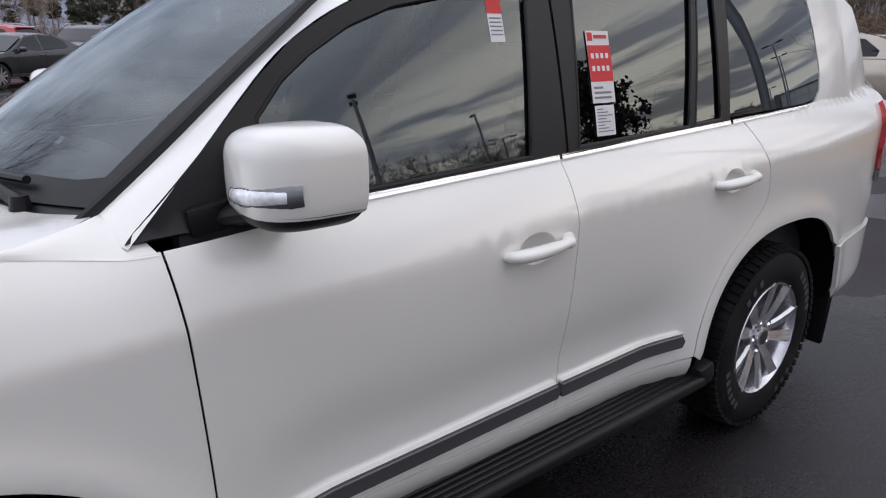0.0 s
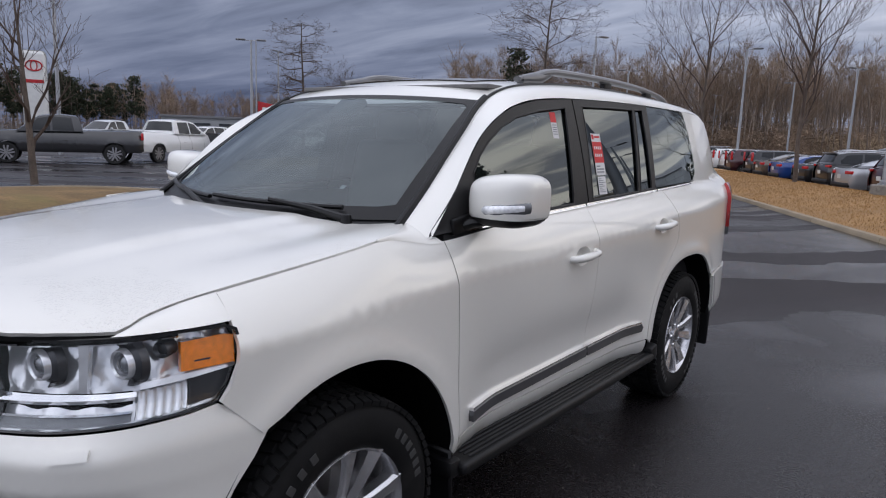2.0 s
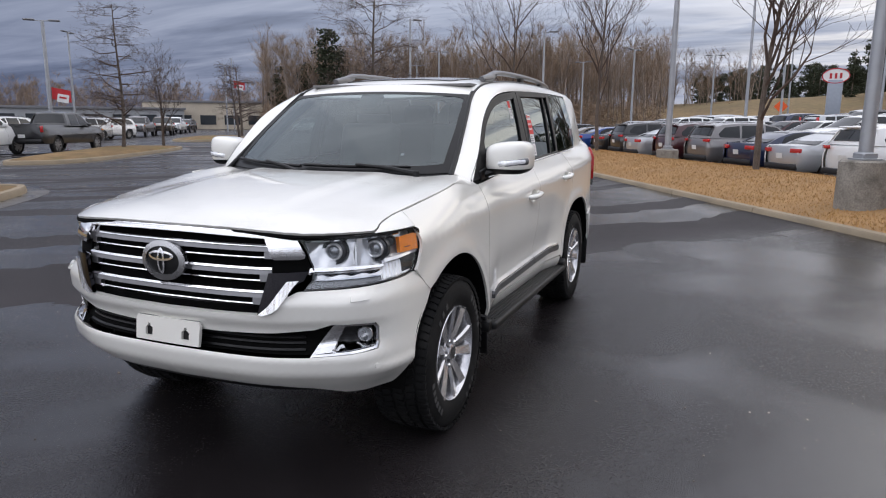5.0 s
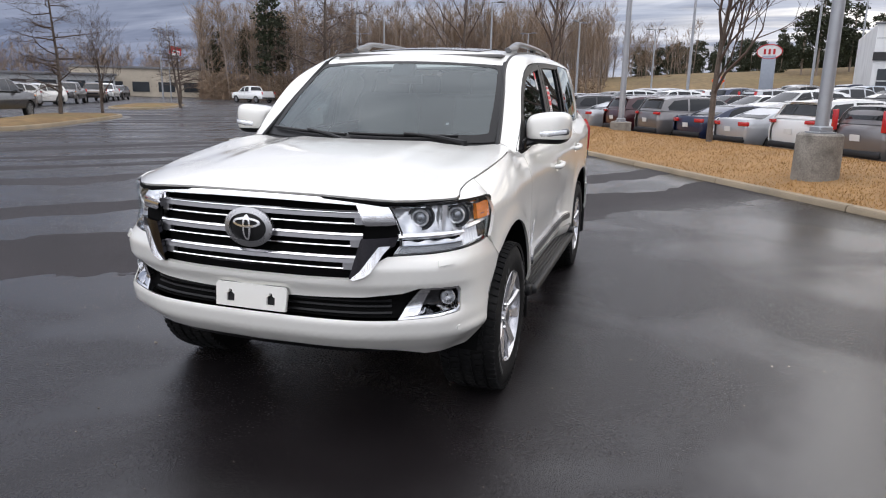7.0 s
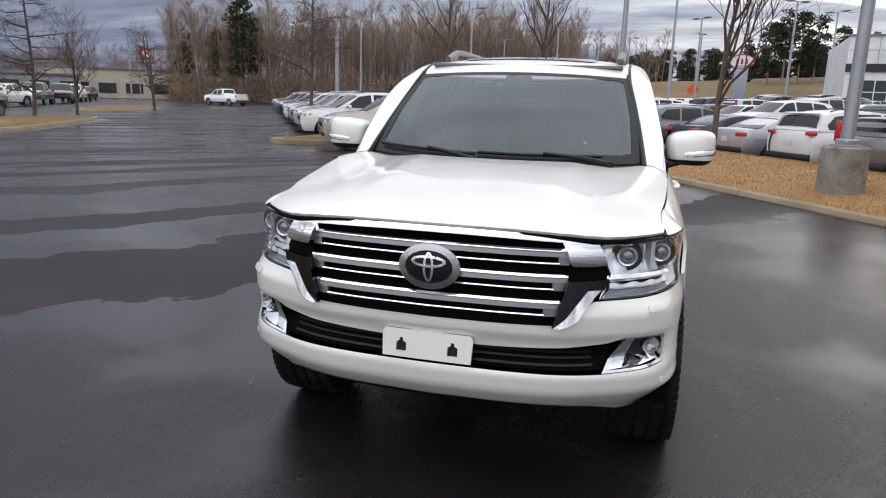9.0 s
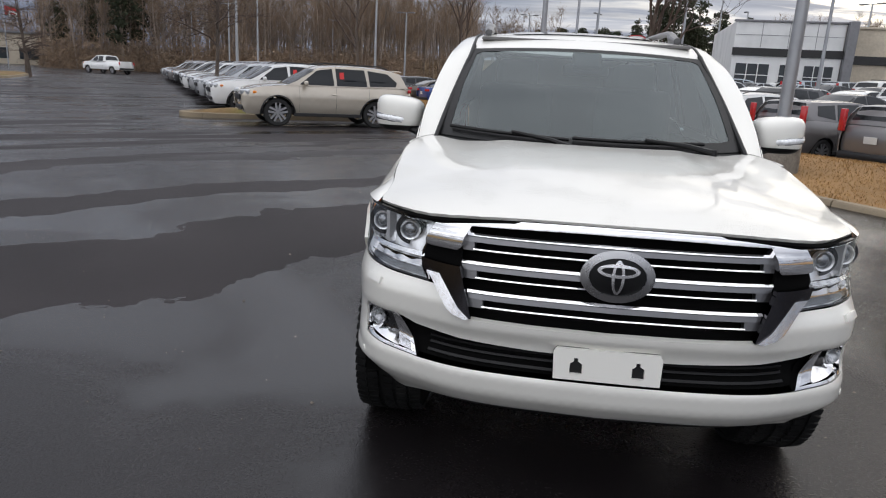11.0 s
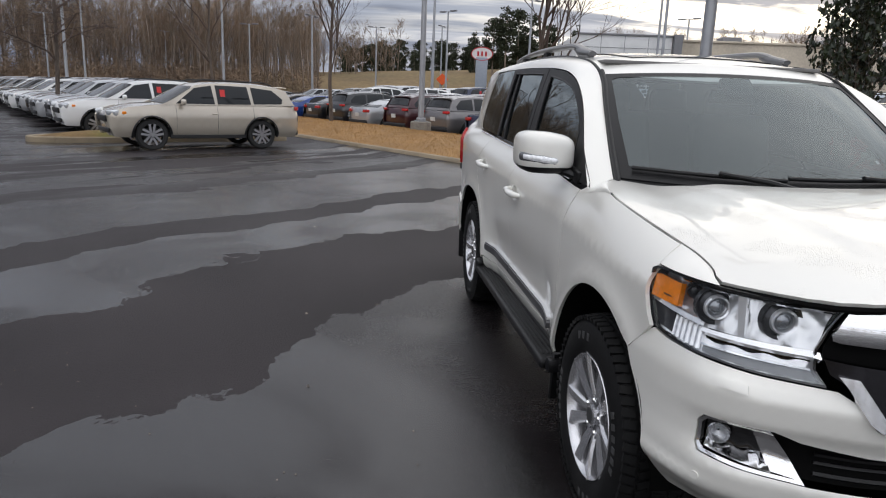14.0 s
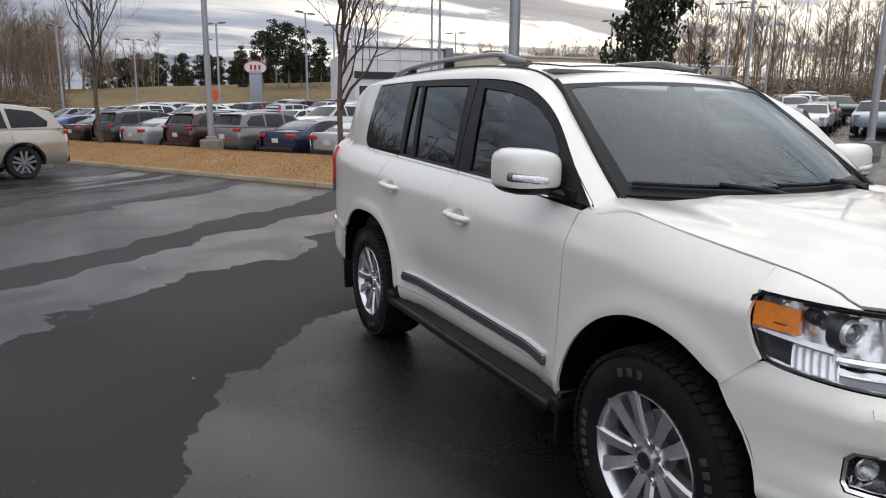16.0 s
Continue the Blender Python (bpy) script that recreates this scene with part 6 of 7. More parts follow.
def make_car(label, kind, colour, stickers=False, far=False):
    K = KINDS[kind]
    L, W, R, ax = K["L"], K["W"], K["R"], K["ax"]
    col = PAINTS[colour]
    car = tagged(empty("pickup_truck" if kind == "pickup" else "car"), label, "pickup truck" if kind == "pickup" else "car")
    lo = 0.30 if kind != "pickup" else 0.46
    mid = (0, L / 2, 0.7)

    def plan(y):
        e = min(y / 0.55, (L - y) / 0.45, 1.0)
        return W * (0.80 + 0.20 * math.sqrt(max(0.0, 1 - (1 - max(e, 0)) ** 2)))

    def sx(y, z):
        tuck = 0.10 * max(0, (0.60 - z) / 0.3) ** 2 + 0.085 * max(0, (z - 0.80) / 0.3) ** 1.7
        f = sum(0.012 * math.exp(-(((math.hypot(y - a, z - R) - R * 1.18) / 0.07) ** 2)) for a in ax)
        return plan(y) - tuck + f + 0.014 * math.exp(-(((z - 0.78) / 0.10) ** 2))

    top = [p for p in K["top"]]
    outline = list(top) + [(L - 0.12, lo)]
    for a in (ax[1], ax[0]):
        outline += [(a + (R + 0.055) * math.cos(t), max(lo, R + (R + 0.055) * math.sin(t))) for t in np.linspace(-0.15, math.pi + 0.15, 13)]
    outline += [(0.12, lo + 0.02)]
    for sd in (1, -1):
        body = skin("body_side", outline, lambda y, z: (sx(y, z), y, z), col, car, 0.16 if far else 0.14, 0.03, (), sd, mid)
    prof = spline(top, 2)
    rows = []
    for p in [(0.14, lo + 0.02)] + [tuple(q) for q in prof] + [(L - 0.14, lo)]:
        y, z = float(p[0]), float(p[1])
        x = sx(min(max(y, 0.0), L), z)
        rows.append([(x * k, y + (0.16 * (abs(k) ** 3) if y < 0.6 else (-0.10 * abs(k) ** 3 if y > L - 0.5 else 0)), z + (0.035 if 0.3 < y < L - 0.3 else 0) * (1 - k * k)) for k in (-1, -0.9, -0.6, 0, 0.6, 0.9, 1)])
    loft("body_shell", rows, col, car)
    part("floor_pan", box(W * 1.7, L * 0.9, 0.25, pose(0, L / 2, lo + 0.14), 0.03, 1), CARBLACK, car)
    # cabin
    zb = K["cab"][0][1]
    zt = max(p[1] for p in K["cab"])
    cabx = lambda y, z: (W - 0.055) - 0.30 * max(0, z - zb) - 0.12 * max(0, (z - zb)) ** 2
    cprof = spline(K["cab"], 3)
    rows = []
    for q in cprof:
        y, z = float(q[0]), float(q[1])
        x = cabx(y, z)
        lean = 0.10 if y < K["cab"][1][0] + 0.2 else (-0.07 if y > K["cab"][-2][0] - 0.1 else 0)
        rows.append([(x * k, y + lean * abs(k) ** 2.5, z - 0.045 * abs(k) ** 3 * (1 if zb + 0.15 < z else 0)) for k in (-1, -0.85, -0.5, 0, 0.5, 0.85, 1)])
    loft("cabin", rows, col, car)
    co = [tuple(map(float, q)) for q in cprof]
    co = [(y, z - (0.045 if z > zb + 0.15 else 0)) for y, z in co]
    for sd in (1, -1):
        skin("cabin_side", co, lambda y, z: (cabx(y, z + 0.045), y, z), col, car, 0.2, 0.02, (), sd, mid)
        for w in K["win"]:
            skin("side_window", w, lambda y, z: (cabx(y, z + 0.045), y, z), CARGLASS, car, 0.2, 0.01, (), sd, mid, "", 0.006)
    c = K["cab"]

    def slope(a, b, t0, t1, wid, off):
        r = []
        for t in np.linspace(t0, t1, 5):
            y, z = a[0] + (b[0] - a[0]) * t, a[1] + (b[1] - a[1]) * t
            x = cabx(y, z) * wid
            r.append([(x * k, y + off + (0.10 if off < 0 else -0.07) * abs(k * wid) ** 2.5, z + 0.022 - 0.02 * abs(k) ** 3) for k in (-1, -0.6, 0, 0.6, 1)])
        return r

    loft("windscreen", slope(c[0], c[1], 0.08, 1.0, 0.90, -0.012), CARGLASS, car)
    loft("rear_window", slope(c[-1], c[-2] if kind != "sedan" else c[-3], 0.22 if kind != "sedan" else 0.1, 0.95, 0.84, 0.012), CARGLASS, car)
    # lamps, plate, bumpers
    t0, t1, tw = K["tail"]
    for sd in (1, -1):
        part("tail_lamp", box(tw, 0.10, t1 - t0, pose(sd * (plan(L - 0.12) - tw / 2 + 0.01), L - 0.055, (t0 + t1) / 2, 0, 0, -sd * 14), 0.02, 2), CARRED, car, "red tail lamp")
        part("head_lamp", box(0.36, 0.16, 0.12, pose(sd * (plan(0.14) - 0.15), 0.13, (top[2][1] + top[1][1]) / 2 + 0.04, 18, 0, sd * 24), 0.03, 2), CARCLEAR, car, "clear head lamp")
        if far:
            continue
        part("turn_lamp", box(0.05, 0.10, 0.07, pose(sd * (plan(0.3) - 0.01), 0.34, (top[2][1] + top[1][1]) / 2 + 0.04, 0, 0, sd * 10), 0.015, 1), CARAMBER, car)
        mr = part("side_mirror", squircle(0.10, 0.06, 0.07, 0.6, 8, 12), col, car, loc=(sd * (W + 0.06), c[0][0] + 0.52, zb + 0.08))
        part("door_handle", box(0.03, 0.16, 0.025, pose(sd * (W + 0.005), L * 0.515, 0.90 if kind != "sedan" else 0.85), 0.01, 1), col, car)
        part("sill_trim", box(0.05, ax[1] - ax[0] - 2 * R - 0.1, 0.09, pose(sd * (W - 0.05), sum(ax) / 2, lo + 0.03), 0.01, 1), CARBLACK, car)
    part("number_plate", box(0.31, 0.012, 0.155, pose(0, L + 0.012, 0.80 if kind in ("suv", "boxy", "pickup") else 0.74, -6), 0.004, 1), CARPLATE, car, "pale dealer plate")
    part("rear_bumper", box(W * 1.72, 0.12, 0.17, pose(0, L - 0.06, lo + 0.13), 0.05, 2), CARBLACK, car)
    if not far:
        part("front_grille", box(W * 1.0, 0.06, 0.16, pose(0, 0.015, top[1][1] - 0.04, 8), 0.03, 2), CARBLACK, car)
    if not far:
        part("front_intake", box(W * 1.2, 0.06, 0.12, pose(0, 0.05, lo + 0.16), 0.03, 2), CARBLACK, car)
    if kind == "suv" and not far:
        for sd in (1, -1):
            part("roof_rail", sweep([(sd * 0.60, 2.1, zt - 0.035), (sd * 0.61, 2.3, zt + 0.03), (sd * 0.61, 3.9, zt + 0.01), (sd * 0.60, 4.15, zt - 0.06)], 0.018, 6), CARBLACK if colour in ("white", "champagne") else CARRIM, car)
    tm = lathe([(R * 0.70, -0.10), (R * 0.92, -0.105), (R, -0.075), (R, 0.075), (R * 0.92, 0.105), (R * 0.70, 0.10)], 28)
    rm = bmesh.new()
    bm_cyl(rm, R * 0.70, R * 0.70, 0.05, pose(0.075, 0, 0, 0, 90, 0), 28)
    bmesh.ops.delete(rm, geom=[f for f in rm.faces if len(f.verts) > 4], context="FACES_ONLY")
    for k in range(5):
        for side in (-1, 1):
            bm_box(rm, 0.022, R * 0.14, R * 0.60, Matrix.Rotation(2 * math.pi * k / 5, 4, "X") @ pose(0.088, side * R * 0.12, R * 0.40, side * -8))
    bm_cyl(rm, R * 0.13, R * 0.13, 0.03, pose(0.09, 0, 0, 0, 90, 0), 12)
    t_me = r_me = None
    for a in ax:
        for sd in (1, -1):
            wm = pose(sd * (W - 0.12), a, R, 0, 0, 0 if sd > 0 else 180)
            if far:
                if t_me is None:
                    t_me = part("wheel", bm_cyl(bmesh.new(), R, R, 0.2, pose(0, 0, 0, 0, 90, 0), 14), CARTYRE, car, loc=wm).data
                else:
                    link("wheel", t_me, CARTYRE, car, loc=wm)
                continue
            w = empty("wheel")
            w.parent = car
            w.matrix_basis = wm
            if t_me is None:
                t_me, r_me = part("tyre", tm, CARTYRE, w).data, part("rim", rm, CARRIM, w, smooth=False).data
                bd = part("brake_drum", bm_cyl(bmesh.new(), R * 0.5, R * 0.5, 0.04, pose(0.03, 0, 0, 0, 90, 0), 16), CARBLACK, w).data
            else:
                link("tyre", t_me, CARTYRE, w), link("rim", r_me, CARRIM, w), link("brake_drum", bd, CARBLACK, w)
    if kind == "suv" and not far:
        for a in ax:
            for sd in (1, -1):
                pts = [(sd * (sx(a + (R + 0.075) * math.cos(t), max(lo, R + (R + 0.075) * math.sin(t))) + 0.004), a + (R + 0.075) * math.cos(t), max(lo, R + (R + 0.075) * math.sin(t))) for t in np.linspace(-0.15, math.pi + 0.15, 15)]
                part("arch_trim", sweep(pts, 0.030, 6, True, 0.6), CARBLACK, car)
        part("roof_spoiler", box(1.25, 0.20, 0.035, pose(0, 4.50, 1.605, -6), 0.015, 1), col, car)
    if not far:
        for sd in (1, -1):
            for ys in (K["win"][0][0][0] - 0.02, K["win"][0][-1][0] + 0.04, K["win"][1][-1][0] + 0.04):
                part("door_seam", sweep([(sd * (sx(ys, z) - 0.001), ys + 0.02 * (z - lo), z) for z in np.linspace(lo + 0.10, zb - 0.02, 6)], 0.005, 4), CARBLACK, car)
    if stickers:
        for sd in (1, -1):
            part("window_sticker", box(0.006, 0.13, 0.19, pose(sd * (cabx(2.75, 1.46) + 0.010), 2.75, 1.42, 0, -sd * 17, 0), 0.001, 1), PAPERRED, car, "red and white window sticker")
    return car


CAR_STORE = {}


def park(kind, colour, u, v, turn, z=0.0, label="", stickers=False, far=False):
    """Nose towards -v at turn 0, towards +v at 180. (u, v) is the middle of the car."""
    K = KINDS[kind]
    m = Matrix.Translation(lot(u, v, z)) @ pose(0, 0, 0, 0, 0, -60 + turn) @ Matrix.Translation((0, -K["L"] / 2, 0))
    key = (kind, colour, stickers, far)
    if key not in CAR_STORE:
        CAR_STORE[key] = make_car(label, kind, colour, stickers, far)
        CAR_STORE[key].matrix_basis = m
        ob = CAR_STORE[key]
    else:
        ob = copy_thing(CAR_STORE[key], m)
    tagged(ob, label, group="cars parked in the lot")
    return ob


WORDS = {"suv": "family SUV", "sedan": "four-door sedan", "boxy": "boxy hatchback", "pickup": "crew-cab pickup truck"}
COLOURS = {"champagne": "champagne gold", "paleblue": "pale blue"}
name_of = lambda k, c: f"{COLOURS.get(c, c)} {WORDS[k]}"
LOT_Z = lambda v: -0.12 + 0.040 * max(0, v - 13)
random.seed(21)
# the gold SUV at the end of its row, and the row behind it
park("suv", "champagne", 17.55, 3.15, 0, 0, "champagne gold family SUV with a red window sticker, on wet asphalt", True)
row = ["white", "silver", "silver", "bronze", "silver", "white", "grey", "white", "black", "silver", "white", "grey", "silver"]
for k, c in enumerate(row):
    park("suv", c, 22.2 + 2.75 * k, 2.9 + random.uniform(-0.15, 0.15), random.uniform(-1.5, 1.5), 0, f"{c} family SUV in a long row beside an island", k < 3)
for k, c in enumerate(["paleblue", "white", "grey", "paleblue", "silver", "white"]):
    park("sedan" if k % 2 else "suv", c, 58 + 2.8 * k, 2.9, random.uniform(-2, 2), 0, f"{name_of('sedan' if k % 2 else 'suv', c)} far down the row")
park("pickup", "white", 80.0, -4.4, -50, 0, "white crew-cab pickup truck at the far end of the row")
# the row behind the verge, tails towards the verge
near = [("boxy", "red", 5.0), ("boxy", "grey", 7.6), ("boxy", "grey", 10.1), ("suv", "white", 12.75), ("sedan", "silver", 15.4), ("sedan", "navy", 18.0), ("suv", "grey", 20.7), ("suv", "maroon", 23.4), ("sedan", "silver", 26.1), ("suv", "black", 28.8), ("sedan", "black", 31.5), ("sedan", "blue", 34.2), ("sedan", "bronze", 36.9), ("boxy", "black", 39.6), ("boxy", "maroon", 42.3), ("boxy", "white", 45.0), ("boxy", "white", 47.7), ("sedan", "silver", 50.4), ("suv", "black", 53.1), ("boxy", "grey", 55.8)]
for k, c, u in near:
    park(k, c, u, 12.95 + KINDS[k]["L"] / 2 + random.uniform(-0.2, 0.2), 180 + random.uniform(-1.5, 1.5), LOT_Z(13), f"{name_of(k, c)} with its tail towards the grass verge")
mixk = ["sedan", "sedan", "suv", "boxy", "sedan", "suv"]
mixc = ["white", "silver", "white", "paleblue", "grey", "white", "black", "silver", "white", "navy", "silver", "maroon"]
for r, v in enumerate((23.0, 28.5, 37.0, 42.5, 51.0, 56.5, 65.0)):
    for k in range(20):
        if random.random() < 0.06 or (v > 48 and k < 4) or (v < 36 and k < 3):
            continue
        kd = random.choice(mixk)
        c = random.choice(mixc)
        park(kd, c, -4 + 2.85 * k + random.uniform(-0.15, 0.15), v + random.uniform(-0.2, 0.2), (180 if r % 2 else 0) + random.uniform(-2, 2), LOT_Z(v), f"{name_of(kd, c)} in the packed rows of the far lot", False, True)
# trucks and cars over on the other side
at = lambda x, y: (-0.5 * x + 0.866 * y, 0.866 * x + 0.5 * y)
for kd, c, x, y, turn, lb in (("pickup", "white", -27.3, 15.9, -100, "white crew-cab pickup truck seen from its tailgate"), ("pickup", "black", -27.8, 20.6, -97, "black crew-cab pickup truck seen from its tailgate"), ("pickup", "black", -26.6, 11.0, 36, "black crew-cab pickup truck standing broadside"),
                              ("suv", "red", -29.0, 3.0, 20, "red SUV in the lot"), ("sedan", "black", -21.5, 3.2, 100, "black sedan in the lot"), ("suv", "black", -27.0, 6.4, 120, "black SUV in the lot"),
                              ("suv", "silver", -42, 33.5, 60, "silver SUV beyond the island"), ("suv", "white", -44, 38, 70, "white SUV beyond the island"), ("pickup", "grey", -49, 46, 95, "grey pickup truck far across the lot"), ("pickup", "bronze", -52, 52, 100, "bronze pickup truck far across the lot"),
                              ("pickup", "white", -58, 60, 95, "white pickup truck far across the lot"), ("suv", "black", -62, 66, 90, "black SUV far across the lot"), ("suv", "white", -40, 26, 70, "white SUV beyond the trucks"), ("pickup", "silver", -45, 22, 80, "silver pickup truck beyond the trucks"),
                              ("suv", "silver", 38, 30, 20, "silver SUV beside the building"), ("suv", "black", 41, 29, 20, "black SUV beside the building"), ("suv", "white", 45, 34, 20, "white SUV up the side road"), ("pickup", "silver", 49, 37.5, 20, "silver pickup truck up the side road"), ("suv", "silver", 54, 41, 20, "silver SUV far up the side road")):
    u, v = at(x, y)
    park(kd, c, u, v, turn, LOT_Z(v) if v > 13 else 0.0, lb)

# ---- poles, trees, buildings, woods ----
POLE = mat("galvanised_pole", (0.36, 0.37, 0.39), 0.45, 0.5, var=0.1, var_scale=3)
LAMPHEAD = mat("lamp_head_grey", (0.20, 0.20, 0.21), 0.5, 0.3, var=0.1)
BARK = mat("grey_brown_bark", (0.105, 0.082, 0.066), 0.9, var=0.3, var_scale=3, grain=0.3, grain_scale=40, bump=0.5, bump_scale=25)
TWIG = mat("bare_twigs", (0.085, 0.060, 0.048), 0.9, var=0.2, var_scale=1)
# far woods: distance haze is put into these paler bark and twig colours
HAZE_BARK = mat("hazed_woodland_bark", (0.225, 0.180, 0.145), 0.95, var=0.35, var_scale=0.3, island=0.4)
HAZE_TWIG = mat("hazed_woodland_twigs", (0.215, 0.150, 0.100), 0.95, var=0.3, var_scale=0.08, island=0.45)
NEEDLE = mat("pine_needles", (0.030, 0.037, 0.016), 0.8, var=0.3, var_scale=0.4, island=0.4)
LEAF = mat("glossy_evergreen_leaf", (0.016, 0.024, 0.009), 0.30, var=0.3, var_scale=3, island=0.45)


def light_pole(x, y, z, h=9.0, base=0.0, heads=2, turn=0.0, r=0.085, label="tall grey light pole with twin lamp heads"):
    ob = tagged(empty("street_lamp", pose(x, y, z, 0, 0, turn)), label, "street lamp", "light poles of the lots")
    if base:
        ped = part("pedestal", lathe([(0.0, base), (0.33, base), (0.36, base - 0.03), (0.37, -0.2)], 22, "Z"), OLDCONC, ob, "stained round concrete pedestal")
        part("base_plate", box(0.34, 0.34, 0.03, pose(0, 0, base + 0.015), 0.005, 1), POLE, ob)
        part("base_cover", box(0.26, 0.26, 0.10, pose(0, 0, base + 0.07), 0.02, 1), POLE, ob)
    bm = bmesh.new()
    bm_cyl(bm, r * 1.25, r * 0.75, h - base, pose(0, 0, base + (h - base) / 2), 10)
    part("pole", bm, POLE, ob)
    for k in range(heads):
        s = 1 if k == 0 else -1
        part("arm", sweep([(0, 0, h - 0.06), (s * 0.45, 0, h - 0.02)], 0.03, 6), POLE, ob)
        part("lamp_head", box(0.66, 0.34, 0.11, pose(s * 0.72, 0, h), 0.04, 2), LAMPHEAD, ob)
    return ob


light_pole(0.25, 21.5, 0.33, 9.5, 0.35, 2, 20, 0.085, "tall grey light pole on a low concrete footing in the verge")
light_pole(4.16, 9.44, 0.22, 9.5, 0.78, 2, 30, 0.088, "tall grey light pole on a stained concrete pedestal in the verge")
light_pole(20.5, 13.2, 0.25, 9.0, 0.55, 2, 30, 0.10, "tall grey light pole on a concrete pedestal by the slope")
pole_rnd = random.Random(8)
for x, y, h in ((-34, 14, 8.5), (-39.5, 29.5, 7.6), (-56, 45, 9), (-62, 74, 9), (-12, 52, 9), (-27, 66, 9), (-20, 44, 9), (-36, 80, 9), (-6, 60, 8), (6, 62, 8), (-14, 78, 8), (0, 82, 8), (12, 55, 8), (17, 64, 8), (8, 84, 8), (20, 48, 9), (27, 58, 8), (24, 80, 8), (34, 44, 8), (16, 38, 9), (3, 45, 9), (-48, 95, 9), (-30, 105, 9), (29, 26, 9), (36, 34, 8), (45, 40, 8), (52, 44, 8)):
    u, v = -0.5 * x + 0.866 * y, 0.866 * x + 0.5 * y
    light_pole(x, y, ground_z(x, y), h + pole_rnd.uniform(-0.6, 0.6), 0.0, 2 if pole_rnd.random() < 0.7 else 1, pole_rnd.uniform(0, 180), 0.09)


def grow(seed, height, trunk_r, levels=4, spread=0.5, lean=0.0, upright=0.5, first=0.25, kids=(7, 4, 3), seg=6, reach=1.0):
    """Bare limbs of a tree: (trunk mesh, branches mesh)."""
    rnd = random.Random(seed)
    trunk, crown = bmesh.new(), bmesh.new()

    def limb(p, d, length, r, level):
        n = 5 if level < 2 else 3
        pts, rad = [p.copy()], [r]
        q, dd = p.copy(), d.copy()
        for k in range(n):
            wob = 0.045 if level == 0 else 0.24
            dd = (dd + Vector((rnd.gauss(0, wob), rnd.gauss(0, wob), rnd.gauss(0, wob * 0.6) + (0.10 * upright if level else 0.05)))).normalized()
            q = q + dd * (length / n)
            pts.append(q.copy())
            rad.append(max(r * (1 - 0.80 * (k + 1) / n), 0.0035))
        sweep(pts, rad, max(3, seg - 2 * level + (2 if level == 0 else 0)), False, 1.0, trunk if level == 0 else crown)
        if level >= levels - 1:
            return
        cnt = kids[min(level, len(kids) - 1)]
        for k in range(cnt):
            t = first + (1 - first) * (k + rnd.random() * 0.8) / cnt if level == 0 else 0.25 + 0.75 * (k + rnd.random()) / cnt
            t = min(t, 0.98)
            i = int(t * n)
            base = pts[i].lerp(pts[min(i + 1, n)], t * n - i)
            az = rnd.uniform(0, 6.283) if level == 0 else rnd.uniform(0, 6.283)
            side = Vector((math.cos(az), math.sin(az), 0))
            axis = (pts[min(i + 1, n)] - pts[i]).normalized()
            side = (side - axis * side.dot(axis)).normalized()
            nd = (axis * (1 - spread) + side * spread + Vector((0, 0, upright * 0.4))).normalized()
            limb(base, nd, reach * length * (0.62 - 0.22 * t) * rnd.uniform(0.75, 1.2) if level == 0 else length * rnd.uniform(0.40, 0.65), max(rad[i] * 0.55, 0.004), level + 1)

    limb(Vector((0, 0, -0.05)), Vector((lean, 0, 1)).normalized(), height, trunk_r, 0)
    return trunk, crown


def bare_tree(x, y, z, seed, height, r, label, **kw):
    t, c = grow(seed, height, r, **kw)
    ob = tagged(empty("tree", Matrix.Translation((x, y, z))), label, "tree")
    part("trunk", t, BARK, ob)
    part("crown", c, TWIG, ob, "bare winter branches")
    return ob


bare_tree(2.84, 15.93, 0.36, 3, 6.8, 0.085, "bare young tree with a forking crown in the grass verge", levels=5, kids=(20, 7, 5, 3), first=0.17, spread=0.50, upright=0.7, reach=0.85)
bare_tree(-3.0, 26.4, 0.36, 9, 8.0, 0.085, "slender bare tree in the grass verge", levels=5, kids=(16, 6, 5, 3), first=0.22, spread=0.42, upright=1.0, reach=0.8)
bare_tree(-24.0, 21.0, 0.2, 14, 6.5, 0.09, "bare tree with level branches on a mulched island", levels=5, kids=(30, 6, 4, 3), first=0.16, spread=0.85, upright=0.0, reach=0.52)
bare_tree(-25.0, 24.5, 0.2, 15, 3.6, 0.08, "low bushy bare tree on a mulched island", levels=5, kids=(10, 6, 5, 3), first=0.1, spread=0.5, upright=0.7)
bare_tree(-14.6, 5.2, 0.2, 17, 4.2, 0.09, "small many-stemmed bare tree on a mulched island", levels=5, kids=(9, 5, 4, 3), first=0.12, spread=0.45, upright=0.8)
bare_tree(-31, 38, 0.2, 19, 5.0, 0.10, "bare tree on a far island", levels=5, kids=(16, 6, 4, 3), first=0.2, spread=0.7, upright=0.2, reach=0.6)
bare_tree(-38, 47, 0.2, 20, 6.0, 0.12, "bare tree on a far island", levels=5, kids=(18, 6, 4, 3), first=0.2, spread=0.75, upright=0.1, reach=0.6)
bare_tree(-12.8, 24.5, 0.2, 23, 8.0, 0.09, "spreading bare tree behind the row of cars", levels=5, kids=(20, 6, 5, 4), first=0.25, spread=0.7, upright=0.25, reach=0.6)
bare_tree(-9.5, 36, 0.2, 25, 9.0, 0.10, "bare tree rising over the parked rows", levels=5, kids=(12, 6, 5, 3), first=0.25, spread=0.5, upright=0.5)
bare_tree(26, 27, 0.5, 27, 6.5, 0.08, "bare tree in front of the pale building", levels=4, kids=(12, 7, 5), first=0.25, spread=0.45, upright=0.8)
